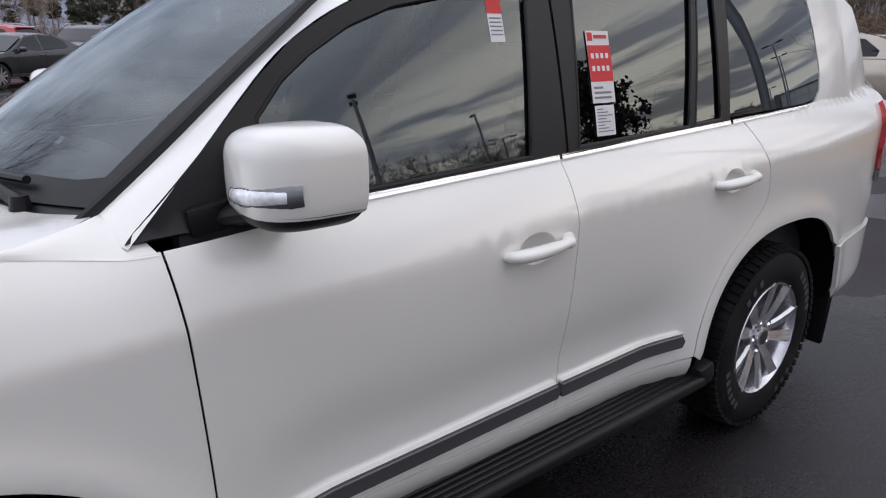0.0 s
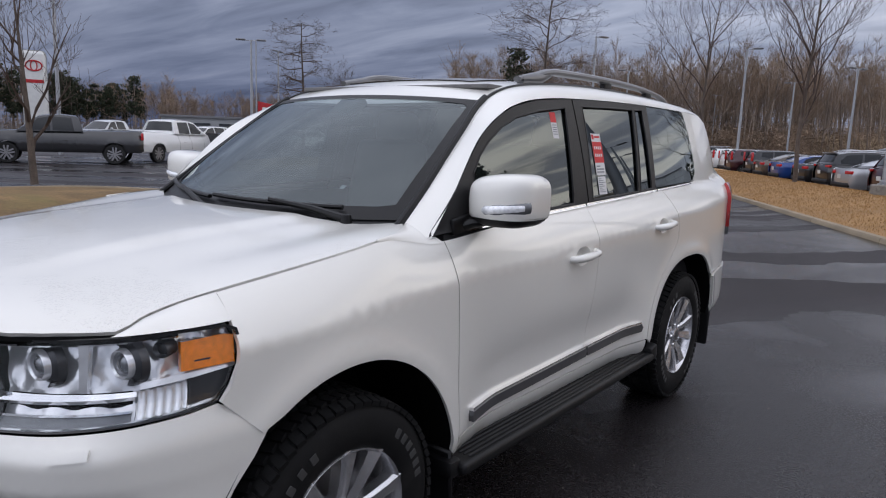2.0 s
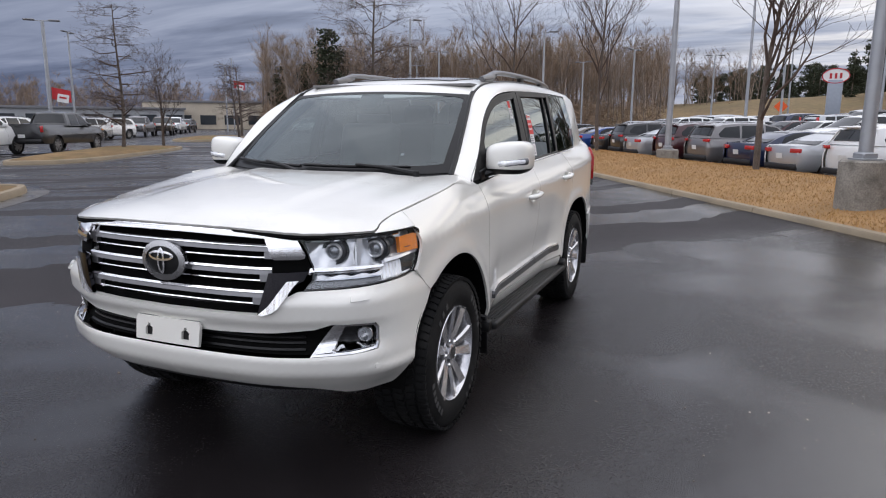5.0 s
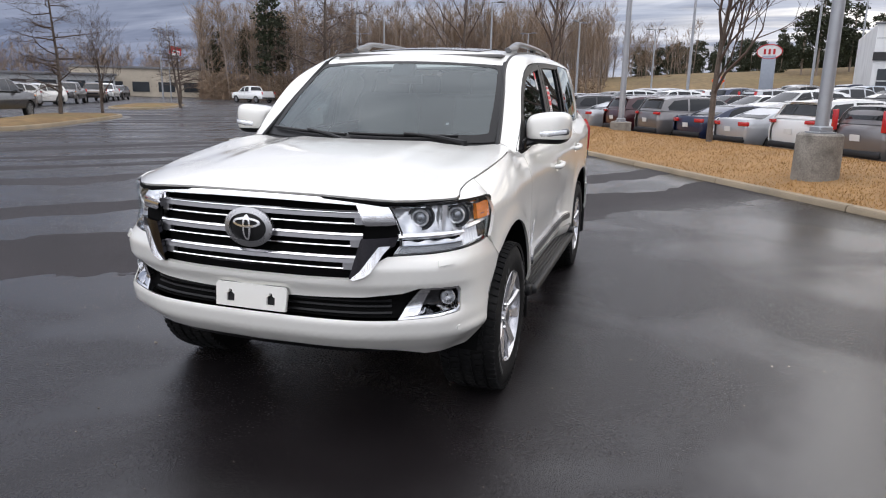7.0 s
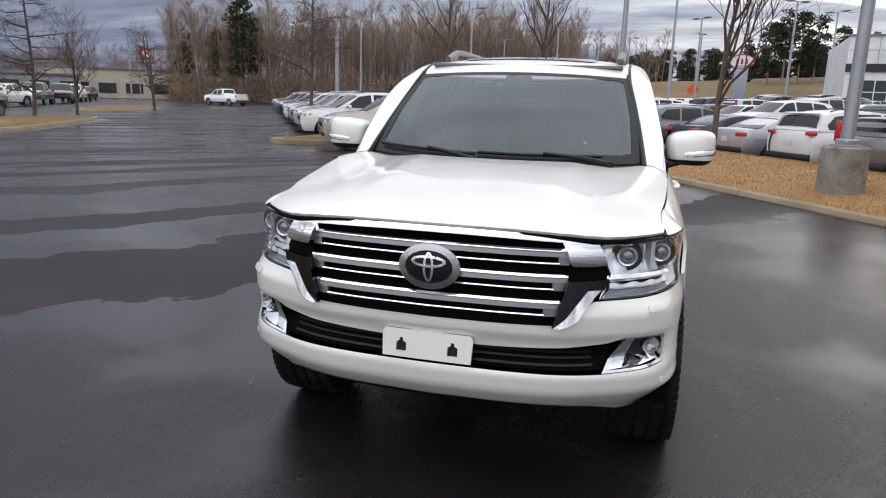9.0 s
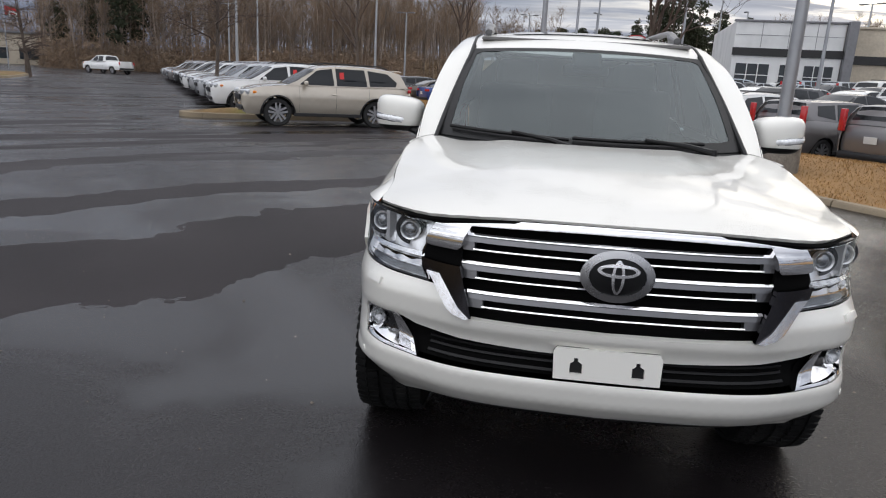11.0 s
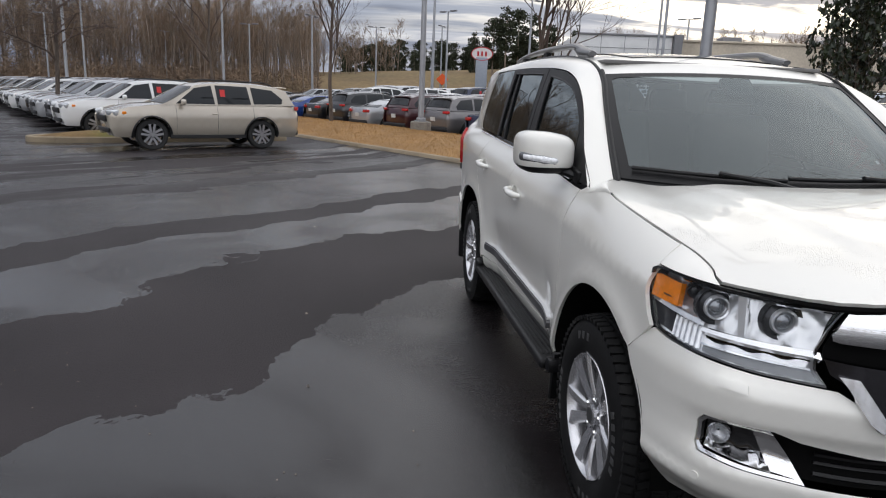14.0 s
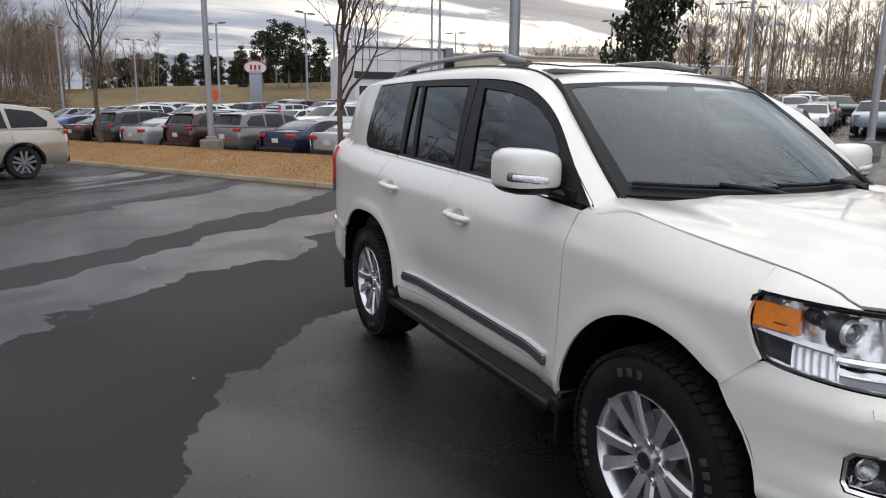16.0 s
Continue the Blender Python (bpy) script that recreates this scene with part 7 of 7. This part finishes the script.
bare_tree(10.2, 0.6, 0.2, 31, 9.5, 0.14, "large bare tree in the verge beyond the wagon", levels=5, kids=(12, 6, 5, 3), first=0.2, spread=0.5, upright=0.6)
bare_tree(-11.5, -4.5, 0.2, 33, 7.5, 0.15, "bare tree on the mulched island by the lane", levels=5, kids=(12, 6, 5, 3), first=0.2, spread=0.5, upright=0.6)


def leaf_cloud(bm_list, centre, radii, count, size, rnd, droop=0.0):
    verts, faces = bm_list
    for _ in range(count):
        a, b = rnd.uniform(0, 6.283), math.acos(rnd.uniform(-1, 1))
        k = rnd.uniform(0.45, 1.0) ** 0.5
        p = Vector((centre[0] + radii[0] * k * math.sin(b) * math.cos(a), centre[1] + radii[1] * k * math.sin(b) * math.sin(a), centre[2] + radii[2] * k * math.cos(b)))
        d = Vector((rnd.gauss(0, 1), rnd.gauss(0, 1), rnd.gauss(0, 0.7) - droop)).normalized()
        s = d.cross(Vector((rnd.gauss(0, 1), rnd.gauss(0, 1), rnd.gauss(0, 1)))).normalized()
        l = size * rnd.uniform(0.6, 1.3)
        w = l * 0.36
        n = len(verts)
        m = p + d * l * 0.5
        up = d.cross(s) * l * 0.10
        verts += [tuple(p), tuple(m + s * w + up), tuple(p + d * l), tuple(m - s * w + up)]
        faces += [(n, n + 1, n + 2), (n, n + 2, n + 3)]


def leaf_tree(x, y, z, seed, label):
    """Evergreen with large stiff leaves in many tufts."""
    rnd = random.Random(seed)
    ob = tagged(empty("tree", Matrix.Translation((x, y, z)) @ Matrix.Diagonal((0.56, 0.56, 1.0, 1))), label, "tree")
    t, c = grow(seed, 2.9, 0.07, levels=4, kids=(22, 5, 3), first=0.06, spread=0.6, upright=0.4)
    tips = [v.co.copy() for v in c.verts]
    part("trunk", t, BARK, ob)
    part("limb_work", c, BARK, ob)
    vf = ([], [])
    for _ in range(520):
        p = rnd.choice(tips)
        leaf_cloud(vf, p, (0.13, 0.13, 0.13), 14, 0.13, rnd)
    me = bpy.data.meshes.new("crown")
    me.from_pydata(*[vf[0], [], vf[1]])
    link("crown", me, LEAF, ob, "dense dark glossy leaves")


leaf_tree(6.3, 8.3, 0.22, 5, "dark evergreen with large glossy leaves in the verge")


def pine(x, y, z, seed, h):
    rnd = random.Random(seed)
    ob = tagged(empty("pine_tree", Matrix.Translation((x, y, z))), "tall dark green pine at the edge of the woods", "tree", "pines of the woods")
    bm = bmesh.new()
    bm_cyl(bm, h * 0.014, h * 0.005, h, pose(0, 0, h / 2), 7)
    part("trunk", bm, HAZE_BARK, ob)
    vf = ([], [])
    low, wide = rnd.uniform(0.25, 0.42), rnd.uniform(0.15, 0.23)
    for k in range(44):
        t = rnd.uniform(low, 0.98)
        q = (t - low) / (1 - low)
        r = h * wide * (0.25 + 1.5 * q ** 0.6 * (1.02 - q)) * rnd.uniform(0.2, 1.0)
        a = rnd.uniform(0, 6.283)
        s = rnd.uniform(0.6, 1.25)
        leaf_cloud(vf, (r * math.cos(a), r * math.sin(a), h * t), (h * 0.062 * s, h * 0.062 * s, h * 0.034 * s), 50, h * 0.030, rnd)
    me = bpy.data.meshes.new("crown")
    me.from_pydata(vf[0], [], vf[1])
    link("crown", me, NEEDLE, ob)
    return ob


def polar(az, d):
    return d * math.sin(radians(az)), -2 + d * math.cos(radians(az))


pr = random.Random(77)
for az, d, h in ((-31.2, 105, 16.0), (-30.2, 110, 14), (-33.0, 116, 11.5), (-35.3, 112, 9.5), (10.0, 150, 16), (11.0, 148, 18.5), (12.0, 152, 18), (13.0, 155, 17), (8.6, 160, 13), (14.6, 160, 15), (16.5, 170, 14), (-69, 120, 9.5), (-70.2, 121, 10.5), (-67.8, 122, 9), (-66.5, 125, 9.5), (-65.2, 124, 8.5), (-64, 125, 8), (-72, 118, 10), (-73.2, 117, 9.5), (-75, 115, 9), (-77, 110, 9.5), (-63, 128, 7)):
    x, y = polar(az, d)
    pine(x, y, ground_z(x, y), pr.randint(0, 9999), h * pr.uniform(0.9, 1.05))
for k in range(34):
    az = pr.uniform(-82, -61)
    x, y = polar(az, pr.uniform(122, 150))
    pine(x, y, ground_z(x, y), pr.randint(0, 9999), pr.uniform(6.5, 10.5))
for k in range(75):
    az = pr.uniform(-2, 19)
    x, y = polar(az, pr.uniform(180, 225))
    pine(x, y, ground_z(x, y) * 0.7, pr.randint(0, 9999), pr.uniform(9, 14))


def woods(name, zones, seed, label, twig_len=2.2):
    """Leafless woodland: many trunks with limbs and a mist of twigs, one mesh each for wood and twigs."""
    rnd = random.Random(seed)
    wv, wf, tv, tf = [], [], [], []

    def tube(p, q, r0, r1):
        d = (q - p).normalized()
        a = d.cross(Vector((0.3, 0.7, 0.2))).normalized()
        b = d.cross(a)
        n = len(wv)
        for c, r in ((p, r0), (q, r1)):
            for k in range(3):
                t = 2.094 * k
                wv.append(tuple(c + r * (math.cos(t) * a + math.sin(t) * b)))
        for k in range(3):
            wf.append((n + k, n + (k + 1) % 3, n + 3 + (k + 1) % 3, n + 3 + k))

    def twig(p, d, l, w):
        s = d.cross(Vector((rnd.gauss(0, 1), rnd.gauss(0, 1), rnd.gauss(0, 1)))).normalized() * w
        n = len(tv)
        tv.extend([tuple(p - s), tuple(p + s), tuple(p + d * l)])
        tf.append((n, n + 1, n + 2))

    for a0, a1, d0, d1, count, h0, h1, brush in zones:
        for _ in range(count):
            x, y = polar(rnd.uniform(a0, a1), rnd.uniform(d0, d1))
            z = ground_z(x, y)
            h = rnd.uniform(h0, h1)
            r = h * 0.0088 * rnd.uniform(0.6, 1.3)
            p = Vector((x, y, z - 0.3))
            top = p + Vector((rnd.gauss(0, 0.05) * h, rnd.gauss(0, 0.05) * h, h))
            midp = p.lerp(top, 0.5) + Vector((rnd.gauss(0, 0.015) * h, rnd.gauss(0, 0.015) * h, 0))
            tube(p, midp, r, r * 0.65)
            tube(midp, top, r * 0.65, r * 0.12)
            for _ in range(13):
                t = rnd.uniform(0.35, 0.97)
                b = midp.lerp(top, (t - 0.5) * 2) if t > 0.5 else p.lerp(midp, t * 2)
                az = rnd.uniform(0, 6.283)
                d = Vector((math.cos(az) * 0.6, math.sin(az) * 0.6, rnd.uniform(0.5, 1.2))).normalized()
                l = h * 0.30 * (1.15 - t) * rnd.uniform(0.7, 1.4)
                e = b + d * l
                tube(b, e, r * 0.34 * (1.1 - t) + 0.012, 0.008)
                for _ in range(17):
                    s = rnd.uniform(0.2, 1.0)
                    dd = (d + Vector((rnd.gauss(0, 0.5), rnd.gauss(0, 0.5), rnd.gauss(0.2, 0.4)))).normalized()
                    twig(b.lerp(e, s), dd, twig_len * rnd.uniform(0.4, 1.0), 0.013)
        for _ in range(brush):
            x, y = polar(rnd.uniform(a0, a1), rnd.uniform(d0 - 4, d1))
            z = ground_z(x, y)
            d = Vector((rnd.gauss(0, 0.9), rnd.gauss(0, 0.9), rnd.gauss(0.5, 0.5))).normalized()
            twig(Vector((x, y, z - 0.2 + abs(rnd.gauss(0, 2.2)))), d, rnd.uniform(0.6, 1.9), rnd.uniform(0.015, 0.05))
    for nm, vv, ff, m in (("wood_trunks", wv, wf, HAZE_BARK), ("wood_twigs", tv, tf, HAZE_TWIG)):
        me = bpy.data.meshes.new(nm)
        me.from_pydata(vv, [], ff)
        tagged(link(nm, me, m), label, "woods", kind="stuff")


woods("woods", [(-36.5, -9, 105, 135, 400, 10, 16.5, 62000), (-25, -4, 112, 145, 170, 12, 18, 15000), (-10, -4, 150, 185, 130, 12, 18, 9000), (-5, 3, 160, 190, 45, 11, 17, 1500), (-60, -35, 190, 240, 260, 8, 13, 20000), (-100, -58, 125, 160, 220, 7, 11, 14000), (18, 44, 175, 210, 200, 9, 15, 9000), (43, 62, 95, 140, 170, 8, 16, 22000), (62, 110, 80, 130, 90, 9, 15, 6000)], 5, "leafless grey-brown winter woods round the lot")
woods("woods_behind", [(110, 262, 75, 110, 150, 9, 15, 9000)], 6, "leafless winter woods behind the camera")
# brown grassy hill between the far lot and the woods
HILL = mat("dormant_hill_grass", (0.165, 0.112, 0.048), 0.95, var=0.3, var_scale=0.05, grain=0.3, grain_scale=1.2, bump=0.4, bump_scale=2, dirt=(0.10, 0.085, 0.035), dirt_amount=0.6, dirt_scale=0.04)
bm = bmesh.new()
rows = []
for az in np.linspace(-12, 66, 40):
    row = []
    for d, h in ((112, 0.2), (122, 1.4), (138, 4.0), (155, 6.2), (175, 7.4), (215, 8.6), (300, 9.5)):
        x, y = polar(az, d)
        rise = 0.5 + 0.5 * math.sin((az + 12) / 78 * math.pi) if az < 40 else 0.62
        row.append(bm.verts.new((x, y, ground_z(x, y) * 0.4 + h * rise + 0.4 * noise.noise((az * 0.2, d * 0.03, 0)))))
    rows.append(row)
for a, b in zip(rows, rows[1:]):
    for j in range(6):
        bm.faces.new((a[j], b[j], b[j + 1], a[j + 1]))
tagged(part("hillside", bm, HILL), "brown dormant grass hillside behind the far lot", "hill", kind="structure")

# ---- the dealership building on the rise ----
STUCCO = mat("tan_stucco", (0.56, 0.49, 0.39), 0.85, var=0.08, var_scale=0.3, grain=0.08, grain_scale=6, bump=0.15, bump_scale=20, dirt=(0.26, 0.22, 0.17), dirt_amount=0.4, dirt_scale=0.5)
WHITEPANEL = mat("white_metal_panel", (0.74, 0.74, 0.73), 0.5, 0.1, var=0.06, var_scale=0.5, dirt=(0.42, 0.42, 0.42), dirt_amount=0.4, dirt_scale=0.6)
BAND = mat("dark_fascia_band", (0.018, 0.017, 0.018), 0.5, var=0.1)
SHOWGLASS = mat("showroom_glass", (0.030, 0.036, 0.042), 0.08, var=0.15, var_scale=0.4)
bd = tagged(empty("dealership_building", pose(15.1, 52.0, 1.0, 0, 0, -8.4)), "long pale dealership building with a dark fascia band", "building")


def wall_box(name, x0, x1, depth, h, material, y0=0.0, z0=0.0, label=""):
    return part(name, box(x1 - x0, depth, h, pose((x0 + x1) / 2, y0 + depth / 2, z0 + h / 2), 0.03, 1), material, bd, label)


front = wall_box("showroom_front", 0, 7.4, 14, 7.2, WHITEPANEL, 0, -1.5, "white panelled showroom front")
part("fascia_band", box(7.5, 0.2, 0.55, pose(3.7, -0.06, 3.55), 0.01, 1), BAND, front)
part("roof_cap", box(7.7, 0.5, 0.14, pose(3.7, 0.1, 5.74), 0.02, 1), LAMPHEAD, front)
for k, (xc, wd) in enumerate(((1.5, 2.3), (4.0, 1.2), (6.0, 1.9))):
    w = part("show_window", box(wd, 0.12, 2.7, pose(xc, -0.03, 1.35), 0.01, 1), SHOWGLASS, front)
    for j in range(1, 3 if wd > 1.5 else 2):
        part("mullion", box(0.06, 0.06, 2.7, pose(xc - wd / 2 + wd * j / (3 if wd > 1.5 else 2), -0.11, 1.35)), WHITEPANEL, w)
    part("transom", box(wd, 0.06, 0.06, pose(xc, -0.11, 1.9)), WHITEPANEL, w)
for x in (1.85, 3.7, 5.55):
    part("panel_joint", box(0.03, 0.03, 1.8, pose(x, -0.012, 4.75)), LAMPHEAD, front)
part("panel_joint", box(7.3, 0.03, 0.03, pose(3.7, -0.012, 4.75)), LAMPHEAD, front)
part("corner_pier", box(0.6, 0.8, 7.4, pose(7.75, -0.2, 2.15), 0.02, 1), LAMPHEAD, bd)
mid_b = wall_box("middle_block", 8.1, 29, 18, 7.0, STUCCO, 1.2, -1.5, "tan stucco block")
part("fascia_band", box(20.7, 0.2, 0.6, pose(18.6, 1.14, 3.3), 0.01, 1), BAND, mid_b)
part("parapet_cap", box(21.2, 0.5, 0.16, pose(18.6, 1.3, 5.56), 0.02, 1), STUCCO, mid_b)
for k in range(4):
    w = part("window", box(2.2, 0.12, 1.6, pose(11 + 4.6 * k, 1.16, 1.2), 0.01, 1), SHOWGLASS, mid_b)
    part("mullion", box(0.06, 0.08, 1.6, pose(11 + 4.6 * k, 1.08, 1.2)), LAMPHEAD, w)
end_b = wall_box("service_block", 29.2, 36.2, 20, 6.7, STUCCO, 0.4, -1.5, "tan service block")
part("fascia_band", box(7.1, 0.2, 0.6, pose(32.7, 0.34, 2.9), 0.01, 1), BAND, end_b)
part("parapet_cap", box(7.3, 0.5, 0.16, pose(32.7, 0.5, 5.26), 0.02, 1), WHITEPANEL, end_b)
for k in range(3):
    part("downpipe", box(0.09, 0.09, 5.0, pose(30.4 + 2.3 * k, 0.33, 2.6)), LAMPHEAD, end_b)
    part("roller_door", box(1.6, 0.12, 2.6, pose(31.0 + 2.2 * k, 0.36, 0.4), 0.01, 1), WHITEPANEL, end_b)
for x, w in ((14, 1.6), (22.5, 1.8), (26.5, 1.2)):
    part("rooftop_unit", box(w, 1.4, 0.9, pose(x, 6, 5.9), 0.05, 1), LAMPHEAD, bd)
# low buildings far across the lot
SIGNSTONE = mat("weathered_grey_panel", (0.34, 0.35, 0.36), 0.6, var=0.1, var_scale=0.4, dirt=(0.18, 0.17, 0.16), dirt_amount=0.5, dirt_scale=0.3)
for az, d, w, h, m, lb in ((-51, 128, 36, 3.3, SIGNSTONE, "long low grey building far across the lot"), (-40.5, 132, 22, 4.6, STUCCO, "low tan building far across the lot")):
    x, y = polar(az, d)
    b = tagged(empty("low_building", pose(x, y, 0, 0, 0, -az)), lb, "building")
    part("wall", box(w, 14, h, pose(0, 0, h / 2), 0.03, 1), m, b)
    part("roof_edge", box(w + 0.6, 14.6, 0.35, pose(0, 0, h + 0.1), 0.02, 1), LAMPHEAD, b)
    for k in range(int(w / 4)):
        part("window", box(2.6, 0.1, 1.6, pose(-w / 2 + 2.4 + 4 * k, -7.04, 1.6)), SHOWGLASS, b)

# ---- signs and flags ----
SIGNRED = mat("sign_red", (0.48, 0.02, 0.025), 0.6, var=0.08, var_scale=2)
SIGNWHITE = mat("sign_white", (0.72, 0.72, 0.70), 0.5, var=0.05)
SIGNGREY = mat("sign_grey_panel", (0.30, 0.33, 0.38), 0.5, var=0.05)
ORANGE = mat("orange_road_sign", (0.75, 0.10, 0.01), 0.5, var=0.06)
x, y = 11.0, 72.0
sg = tagged(empty("brand_sign", pose(x, y, ground_z(x, y), 0, 0, -12)), "white and grey roadside sign pillar with an oval head", "sign")
part("pillar", box(1.25, 0.4, 4.5, pose(0, 0, 2.25), 0.05, 2), SIGNGREY, sg)
part("oval_head", lathe([(0.0, -0.16), (1.10, -0.16), (1.14, 0), (1.10, 0.16), (0.0, 0.16)], 40, "Z", Matrix.Translation((0, 0, 4.85)) @ pose(0, 0, 0, 90) @ Matrix.Diagonal((1, 0.60, 1, 1))), SIGNWHITE, sg, "white oval head")
part("oval_rim", sweep([(1.12 * math.cos(t), -0.17, 4.85 + 0.67 * math.sin(t)) for t in np.linspace(0, 6.283, 37)], 0.05, 6, False), SIGNRED, sg, "dark red rim")
for k in (-0.42, 0, 0.42):
    part("sign_bar", box(0.20, 0.04, 0.50, pose(k, -0.19, 4.85), 0.01, 1), SIGNRED, sg)
x, y = 6.3, 67.5
od = tagged(empty("road_sign", pose(x, y, ground_z(x, y), 0, 0, -6)), "orange diamond road sign over the parked rows", "sign")
part("sign_plate", box(0.85, 0.03, 0.85, pose(0, 0, 2.2, 0, 45, 0), 0.01, 1), ORANGE, od)
part("post", bm_cyl(bmesh.new(), 0.035, 0.035, 2.2, pose(0, 0.04, 1.1), 8), POLE, od)
x, y = polar(-67.5, 84)
py = tagged(empty("pylon_sign", pose(x, y, 0, 0, 0, 67)), "white rounded pylon sign with red marks", "sign")
part("pylon", box(2.4, 0.7, 9.0, pose(0, 0, 4.5), 0.5, 5), SIGNWHITE, py)
part("red_hoop", sweep([(0.75 * math.cos(t), -0.37, 7.4 + 0.52 * math.sin(t)) for t in np.linspace(0, 6.283, 33)], 0.08, 6, False), SIGNRED, py)
part("red_hoop", sweep([(0.3 * math.cos(t), -0.37, 7.4 + 0.5 * math.sin(t)) for t in np.linspace(0, 6.283, 33)], 0.06, 6, False), SIGNRED, py)
part("name_bar", box(1.7, 0.04, 0.35, pose(0, -0.37, 5.8), 0.01, 1), SIGNRED, py)
for az, d, h in ((-51.4, 60, 4.0), (-38.6, 88, 6.4)):
    x, y = polar(az, d)
    fl = tagged(empty("banner", pose(x, y, 0, 0, 0, -az)), "red and white banner on a light pole", "banner", "pole banners")
    bmf = bmesh.new()
    rows = [[bmf.verts.new((0.12 + 1.3 * i / 8, 0.10 * math.sin(i * 0.9 + zz), h - 0.9 * zz - 0.25 * (i / 8))) for i in range(9)] for zz in (0, 0.5, 1)]
    for a, b in zip(rows, rows[1:]):
        for i in range(8):
            bmf.faces.new((a[i], a[i + 1], b[i + 1], b[i]))
    cloth = part("cloth", bmf, SIGNRED, fl)
    part("white_patch", box(0.8, 0.02, 0.62, pose(0.85, -0.13, h - 0.85, 0, 10, 0), 0.005, 1), SIGNWHITE, fl)
    part("mark_bar", box(0.5, 0.02, 0.14, pose(0.85, -0.15, h - 0.80, 0, 10, 0), 0.003, 1), SIGNRED, fl)
    part("banner_pole", bm_cyl(bmesh.new(), 0.07, 0.05, 9.0, pose(0, 0, 4.5), 8), POLE, fl)

# ---- small things on the wagon ----
LETTERINK = mat("sticker_lettering", (0.55, 0.04, 0.04), 0.6, var=0.03)


def sticker(name, y0, y1, z0, z1, material, parent, lift, label="", skew=0.0):
    fn = lambda y, z: (side_x(y, z), y, z)
    o = [(y0 + skew * z0, z0), (y1 + skew * z0, z0), (y1 + skew * z1, z1), (y0 + skew * z1, z1)]
    return skin(name, o, fn, material, parent, 0.04, 0.0008, (), 1, MID, label, lift)


tag_y = 1.72
st = sticker("window_sticker", tag_y + 0.035, tag_y + 0.135, 1.405, 1.605, PAPER, None, -0.0045, "", 0.0)
tagged(st, "tall white and red window sticker on the rear door glass", "sticker")
sticker("red_panel", tag_y + 0.035, tag_y + 0.135, 1.465, 1.565, PAPERRED, st, -0.0036)
sticker("logo_square", tag_y + 0.040, tag_y + 0.062, 1.577, 1.600, PAPERRED, st, -0.0036)
for k, zz in enumerate((1.535, 1.500)):
    for j in range(4):
        sticker("print_mark", tag_y + 0.046 + 0.021 * j, tag_y + 0.058 + 0.021 * j, zz - 0.006, zz + 0.008, PAPER, st, -0.0028)
for k, zz in enumerate((1.448, 1.434, 1.420)):
    sticker("print_bar", tag_y + 0.045, tag_y + (0.085 if k == 0 else 0.12), zz - 0.003, zz + 0.003, INK, st, -0.0036)
sticker("print_bar", tag_y + 0.068, tag_y + 0.125, 1.584, 1.594, LETTERINK, st, -0.0036)
s2 = sticker("price_sheet", tag_y + 0.040, tag_y + 0.125, 1.312, 1.398, PAPER, None, -0.0040, "", 0.0)
tagged(s2, "small white printed sheet on the rear door glass", "sticker")
for k in range(8):
    sticker("print_bar", tag_y + 0.048, tag_y + 0.075 + 0.04 * ((k * 7) % 5) / 4, 1.386 - 0.009 * k, 1.389 - 0.009 * k, INK, s2, -0.0032)
s3 = sticker("paper_slip", 1.395, 1.445, 1.575, 1.690, PAPER, None, -0.0070, "", 0.0)
tagged(s3, "narrow paper slip inside the front door glass", "sticker")
sticker("red_panel", 1.395, 1.445, 1.645, 1.690, PAPERRED, s3, -0.0062)
for k in range(5):
    sticker("print_bar", 1.40, 1.44, 1.632 - 0.010 * k, 1.635 - 0.010 * k, INK, s3, -0.0062)
tag = skin("screen_tag", [(0.60, 0.20), (0.625, 0.20), (0.625, 0.225), (0.60, 0.225)], ws_p, PAPER, screen, 0.05, 0, (), 1, MID, "small white tag", -0.003)

# grit and leaf crumbs scattered on the wet asphalt
GRIT = mat("pale_grit", (0.20, 0.17, 0.14), 0.8, var=0.3, var_scale=3, island=0.5)
rnd = random.Random(41)
gv_, gf_ = [], []
for _ in range(2600):
    x, y = rnd.uniform(-11, 7), rnd.uniform(-8, 13)
    if 0.866 * x + 0.5 * y > KERB_V - 0.6 or (abs(x) < 1.0 and -0.9 < y < 4.0):
        continue
    r, a0 = rnd.uniform(0.002, 0.007) * (2.0 if rnd.random() < 0.08 else 1.0), rnd.uniform(0, 6.283)
    n0 = len(gv_)
    gv_ += [(x + r * rnd.uniform(0.6, 1.4) * math.cos(a0 + 1.571 * k), y + r * math.sin(a0 + 1.571 * k), 0.001) for k in range(4)] + [(x, y, 0.002 + r * 0.7)]
    gf_ += [(n0 + k, n0 + (k + 1) % 4, n0 + 4) for k in range(4)]
me = bpy.data.meshes.new("grit")
me.from_pydata(gv_, [], gf_)
tagged(link("grit", me, GRIT), "fine pale grit and leaf crumbs on the asphalt", "grit", kind="stuff")
